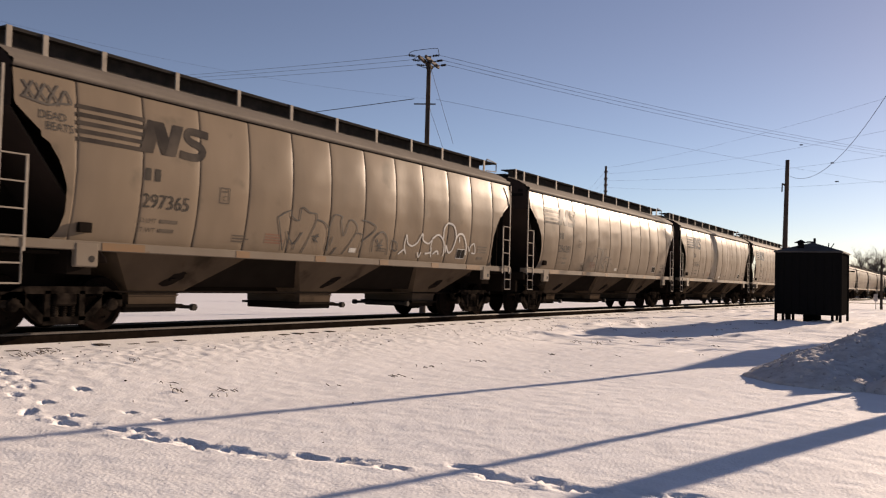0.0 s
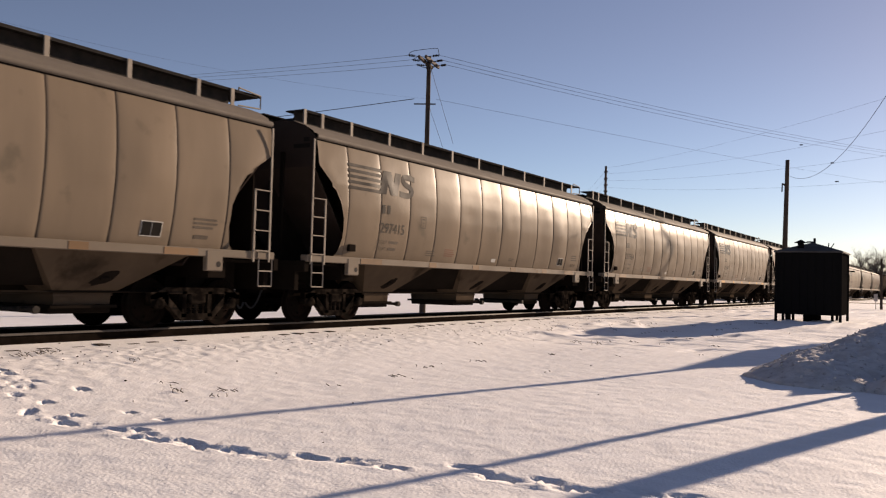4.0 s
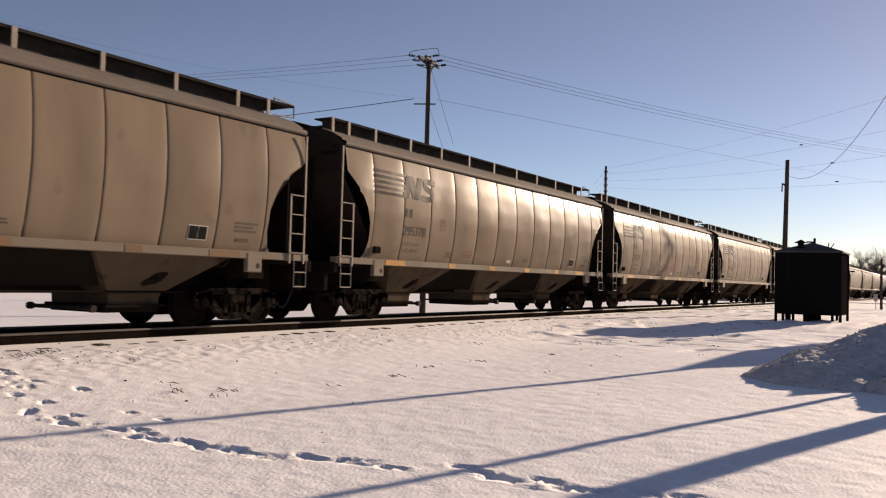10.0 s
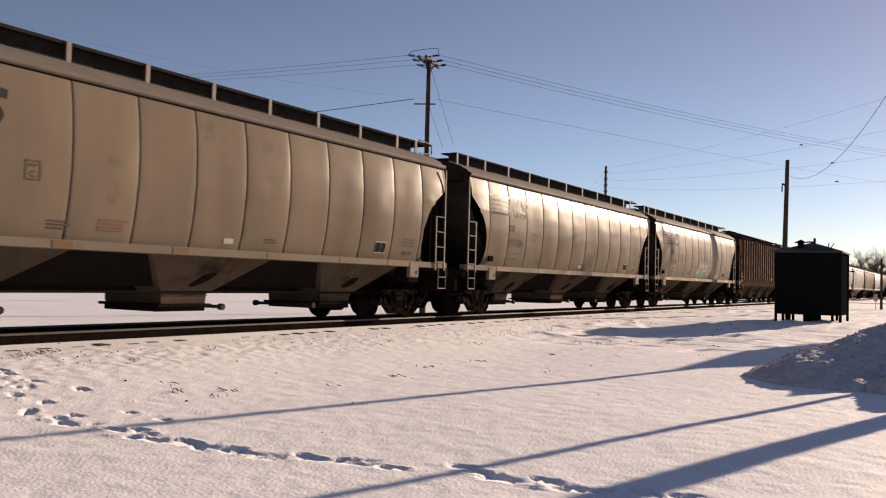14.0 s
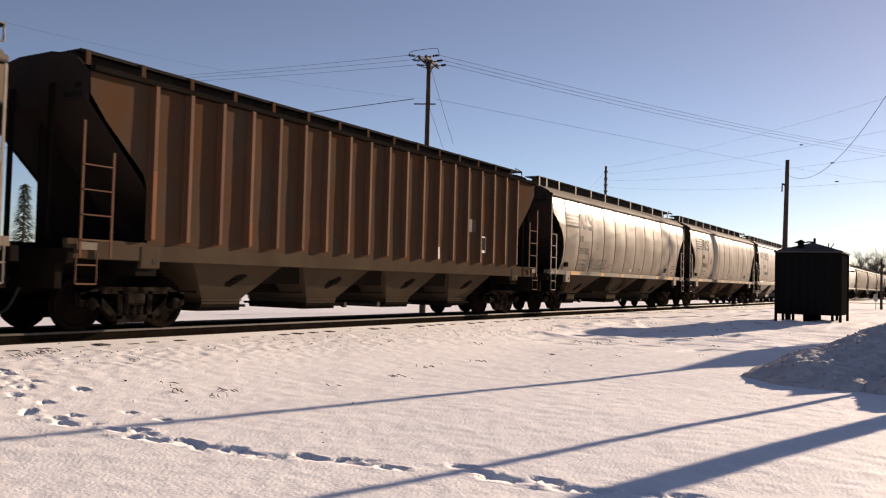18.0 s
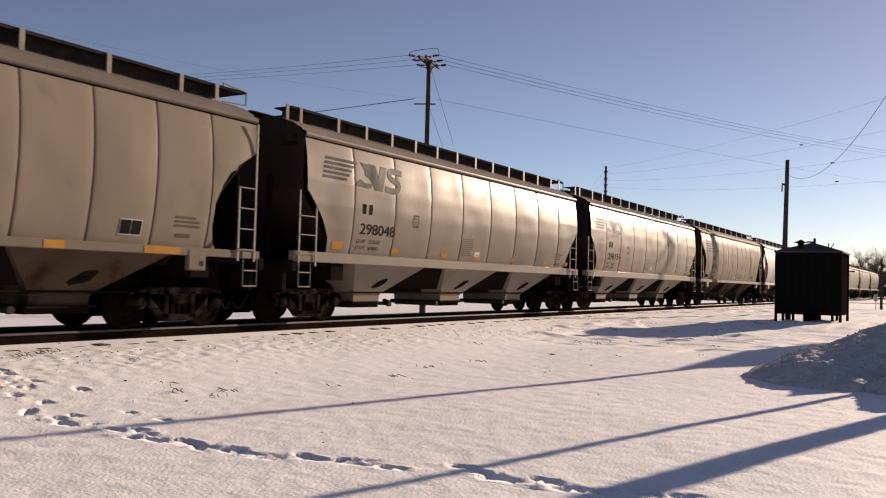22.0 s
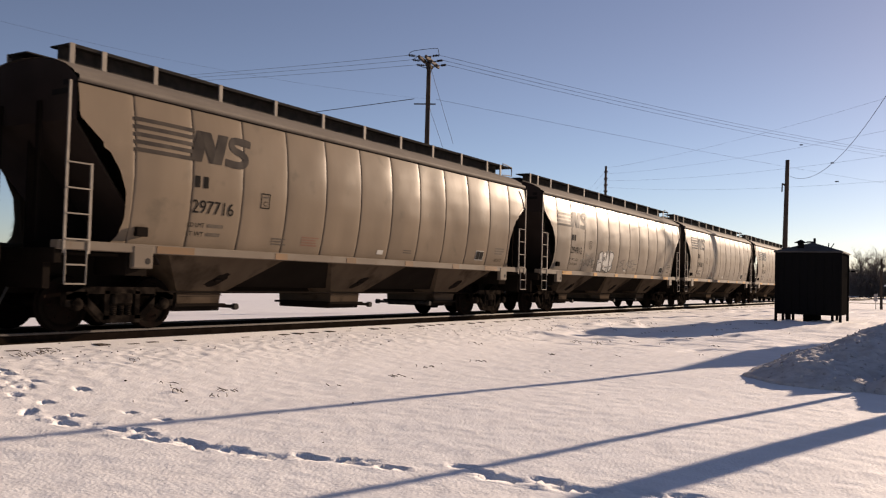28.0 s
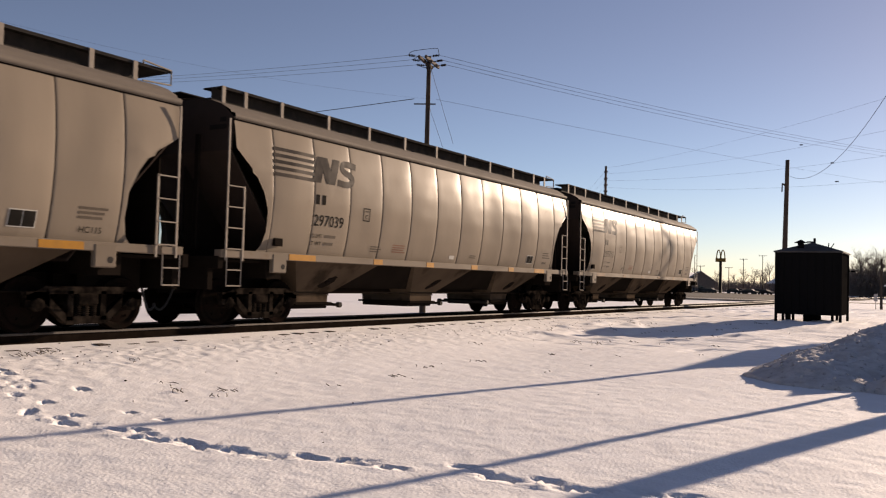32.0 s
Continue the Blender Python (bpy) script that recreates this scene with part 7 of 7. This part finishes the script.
# ---- far street ----
def house(x, y, w, d, h, rise, wall, turn, label, snow=True, name="house"):
    t = thing(name, label, "house", at=(x, y, height(x, y) - 0.1))
    t.rotation_euler = (0, 0, radians(turn))
    bm = bmesh.new()
    box(bm, -w / 2, w / 2, -d / 2, d / 2, 0, h)
    v = [bm.verts.new(p) for p in ((-w / 2, -d / 2, h), (-w / 2, d / 2, h), (-w / 2, 0, h + rise * 0.97), (w / 2, -d / 2, h), (w / 2, d / 2, h), (w / 2, 0, h + rise * 0.97))]
    bm.faces.new(v[:3])
    bm.faces.new(v[3:][::-1])
    part("wall", bm, wall, t)
    for s in (-1, 1):
        bm = bmesh.new()
        o = 0.4
        a, b = Vector((0, 0, h + rise)), Vector((0, s * (d / 2 + o), h - o * rise / (d / 2)))
        v = [bm.verts.new(p) for p in ((-w / 2 - o, a.y, a.z), (w / 2 + o, a.y, a.z), (w / 2 + o, b.y, b.z), (-w / 2 - o, b.y, b.z))]
        u = [bm.verts.new(p.co + Vector((0, 0, 0.18))) for p in v]
        bm.faces.new(v)
        bm.faces.new(u[::-1])
        for i in range(4):
            j = (i + 1) % 4
            bm.faces.new((v[i], u[i], u[j], v[j]))
        part("roof", bm, M_SNOW if snow else M_ROOF_FAR, t, "snow covered roof slope" if snow else "dark shingled roof slope")
    for s in (-1, 1):
        n = max(2, int(w / 3))
        for i in range(n):
            xx = -w / 2 + (i + 0.5) * w / n
            bm = bmesh.new()
            y0, y1 = sorted((s * d / 2 - s * 0.03, s * (d / 2 + 0.04)))
            box(bm, xx - 0.65, xx + 0.65, y0, y1, h * 0.35, h * 0.82)
            win = part("window", bm, M_GLASS, t)
            bm = bmesh.new()
            y0, y1 = sorted((s * (d / 2), s * (d / 2 + 0.06)))
            box(bm, xx - 0.75, xx + 0.75, y0, y1, h * 0.29, h * 0.345)
            part("sill", bm, M_WALL_PALE, win)
    for xx in (-w / 2 - 0.03, w / 2 - 0.03):
        bm = bmesh.new()
        box(bm, xx, xx + 0.06, -0.6, 0.6, 0.1, 2.1)
        part("door", bm, M_GLASS, t)
    return t


def parked_car(x, y, turn):
    t = thing("parked_car", "dark car parked in the distance", "car", "parked cars", at=(x, y, height(x, y) + 0.02))
    t.rotation_euler = (0, 0, radians(turn))
    bm = bmesh.new()
    sec = [(-2.2, 0.35), (-2.25, 0.75), (-1.9, 0.92), (-1.3, 0.98), (-0.7, 1.42), (0.8, 1.45), (1.5, 1.0), (2.1, 0.92), (2.2, 0.4)]
    a = [bm.verts.new((p, -0.86, z)) for p, z in sec]
    b = [bm.verts.new((p, 0.86, z)) for p, z in sec]
    bm.faces.new(a)
    bm.faces.new(b[::-1])
    for i in range(len(sec)):
        j = (i + 1) % len(sec)
        bm.faces.new((a[i], b[i], b[j], a[j]))
    part("body", bm, M_CAR, t)
    bm = bmesh.new()
    box(bm, -0.75, 0.85, -0.875, 0.875, 1.02, 1.32, 0.02)
    part("side_glass", bm, M_GLASS, t)
    for xx in (-1.35, 1.4):
        for yy in (-0.8, 0.8):
            bm = bmesh.new()
            rod(bm, (xx, yy - 0.1, 0.33), (xx, yy + 0.1, 0.33), 0.33, seg=14)
            part("wheel", bm, M_RUBBER, t)
    return t


def street():
    bm = bmesh.new()
    box(bm, 104, 112, -400, 1.5, -0.30, -0.235)
    box(bm, 104, 112, 3.2, 400, -0.45, -0.28)
    road = part("road", bm, M_ASPHALT)
    tagged(road, "salted grey road crossing behind the field", "road", kind="structure")
    me_x, me_y = np.linspace(125, 262, 24), np.linspace(-2, 70, 14)
    X, Y = np.meshgrid(me_x, me_y)
    lot = mesh_part("field", grid_mesh("field", np.stack([X.ravel(), Y.ravel(), lie(X.ravel(), Y.ravel()) + 0.06], 1), 14, 24), M_FIELD)
    tagged(lot, "bare grey brown winter field beside the crossing road", "field", kind="structure")
    house(246, 49.4, 8.5, 7.5, 3.4, 2.6, M_WALL, 20, "low dark restaurant building beside the sign", False, "restaurant")
    house(38.8, -15.2, 6.0, 2.6, 3.35, 1.15, M_WALL_PALE, -14.8, "narrow tall gabled shed beside the lot", True, "gabled_shed")
    house(270, 60, 14, 10, 3.6, 2.4, M_WALL_PALE, -15, "pale house with a snowy roof in the distance")
    house(190, -6, 9, 8, 2.8, 1.8, M_WALL_PALE, 10, "small pale house behind the trees")
    house(330, 38, 16, 10, 4.0, 2.6, M_WALL, 35, "distant low house among bare trees")
    for px, d, a in ((1230, 235, 20), (1246, 238, 100), (1256, 232, 80), (1299, 236, 95), (1312, 240, 60), (1327, 234, 80), (1341, 238, 100), (1354, 236, 70)):
        p = at((px - 784) / 1510, -0.05, d)
        parked_car(p.x, p.y, a)
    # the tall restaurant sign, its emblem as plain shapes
    x, y = 256.3, 45.9
    s = thing("pole_sign", "tall restaurant sign with two yellow arches on a dark pole", "sign", at=(x, y, height(x, y) - 0.1))
    bm = bmesh.new()
    box(bm, -0.35, 0.35, -0.35, 0.35, 0, 9.4)
    part("pole", bm, M_BLACK, s)
    bm = bmesh.new()
    box(bm, -0.3, 0.3, -1.45, 1.45, 9.2, 10.3, 0.03)
    part("sign_panel", bm, M_SIGN_RED, s)
    for c in (-0.62, 0.62):
        bm = bmesh.new()
        pts = [(c + 0.56 * math.cos(t), 10.3 + 2.4 * math.sin(t)) for t in np.linspace(0, math.pi, 15)]
        for (a, b), (d, e) in zip(pts, pts[1:]):
            rod(bm, (0, a, b), (0, d, e), 0.16, seg=6)
        part("arch", bm, M_SIGN_YELLOW, s)
    for px, top, d in ((1240, 470, 260), (1290, 473, 270), (1316, 458, 270), (1350, 452, 270)):
        p = at((px - 784) / 1510, (441 - top) / 1510, d)
        utility_pole(p.x, p.y, p.z, 0.15, ((p.z - 0.2, 1.3, 3),), arm_turn=80, label="distant utility pole with a crossarm")
    # signpost at the field's edge
    x, y = 71.4, -8.6
    post = thing("signpost", "dark wooden post with a small sign at the field's edge", "post", at=(x, y, height(x, y) - 0.1))
    bm = bmesh.new()
    rod(bm, (0, 0, 0), (0.05, 0, 3.9), 0.10, 0.08, 8)
    part("post", bm, M_POLE, post)
    bm = bmesh.new()
    box(bm, -0.03, 0.03, 0.25, 0.50, 0.7, 1.25)
    rod(bm, (0, 0.37, 0.0), (0, 0.37, 0.8), 0.025, seg=6)
    part("marker_plate", bm, M_WALL_PALE, post)


# ---- build ----
ground()
railway()
lines()
shed()
mound()
litter()
plants()
street()
train()


def motions():
    """The train rolls past; the wheels turn while a car is near."""
    for car, x0, L in TRAIN:
        walk(car, [(t, pose(x0 - run_at(t), 0, 0)) for t in RUN_T])
        window = [k / FPS for k in range(int(SECONDS * FPS) + 1) if -16 < x0 - run_at(k / FPS) < 46]
        if not window:
            continue
        for ws in [o for o in car.children if o.name.split(".")[0] == "wheelset"]:
            p = ws.location.copy()
            turn = lambda t: pose(p.x, p.y, p.z, 0, -math.degrees(run_at(t) / 0.457), 0)
            rows = [(t, turn(t)) for t in window]
            if window[0] > 0.05:
                rows = [(0.0, rows[0][1])] + rows
            if window[-1] < SECONDS - 0.05:
                rows = rows + [(SECONDS, rows[-1][1])]
            walk(ws, rows)


motions()
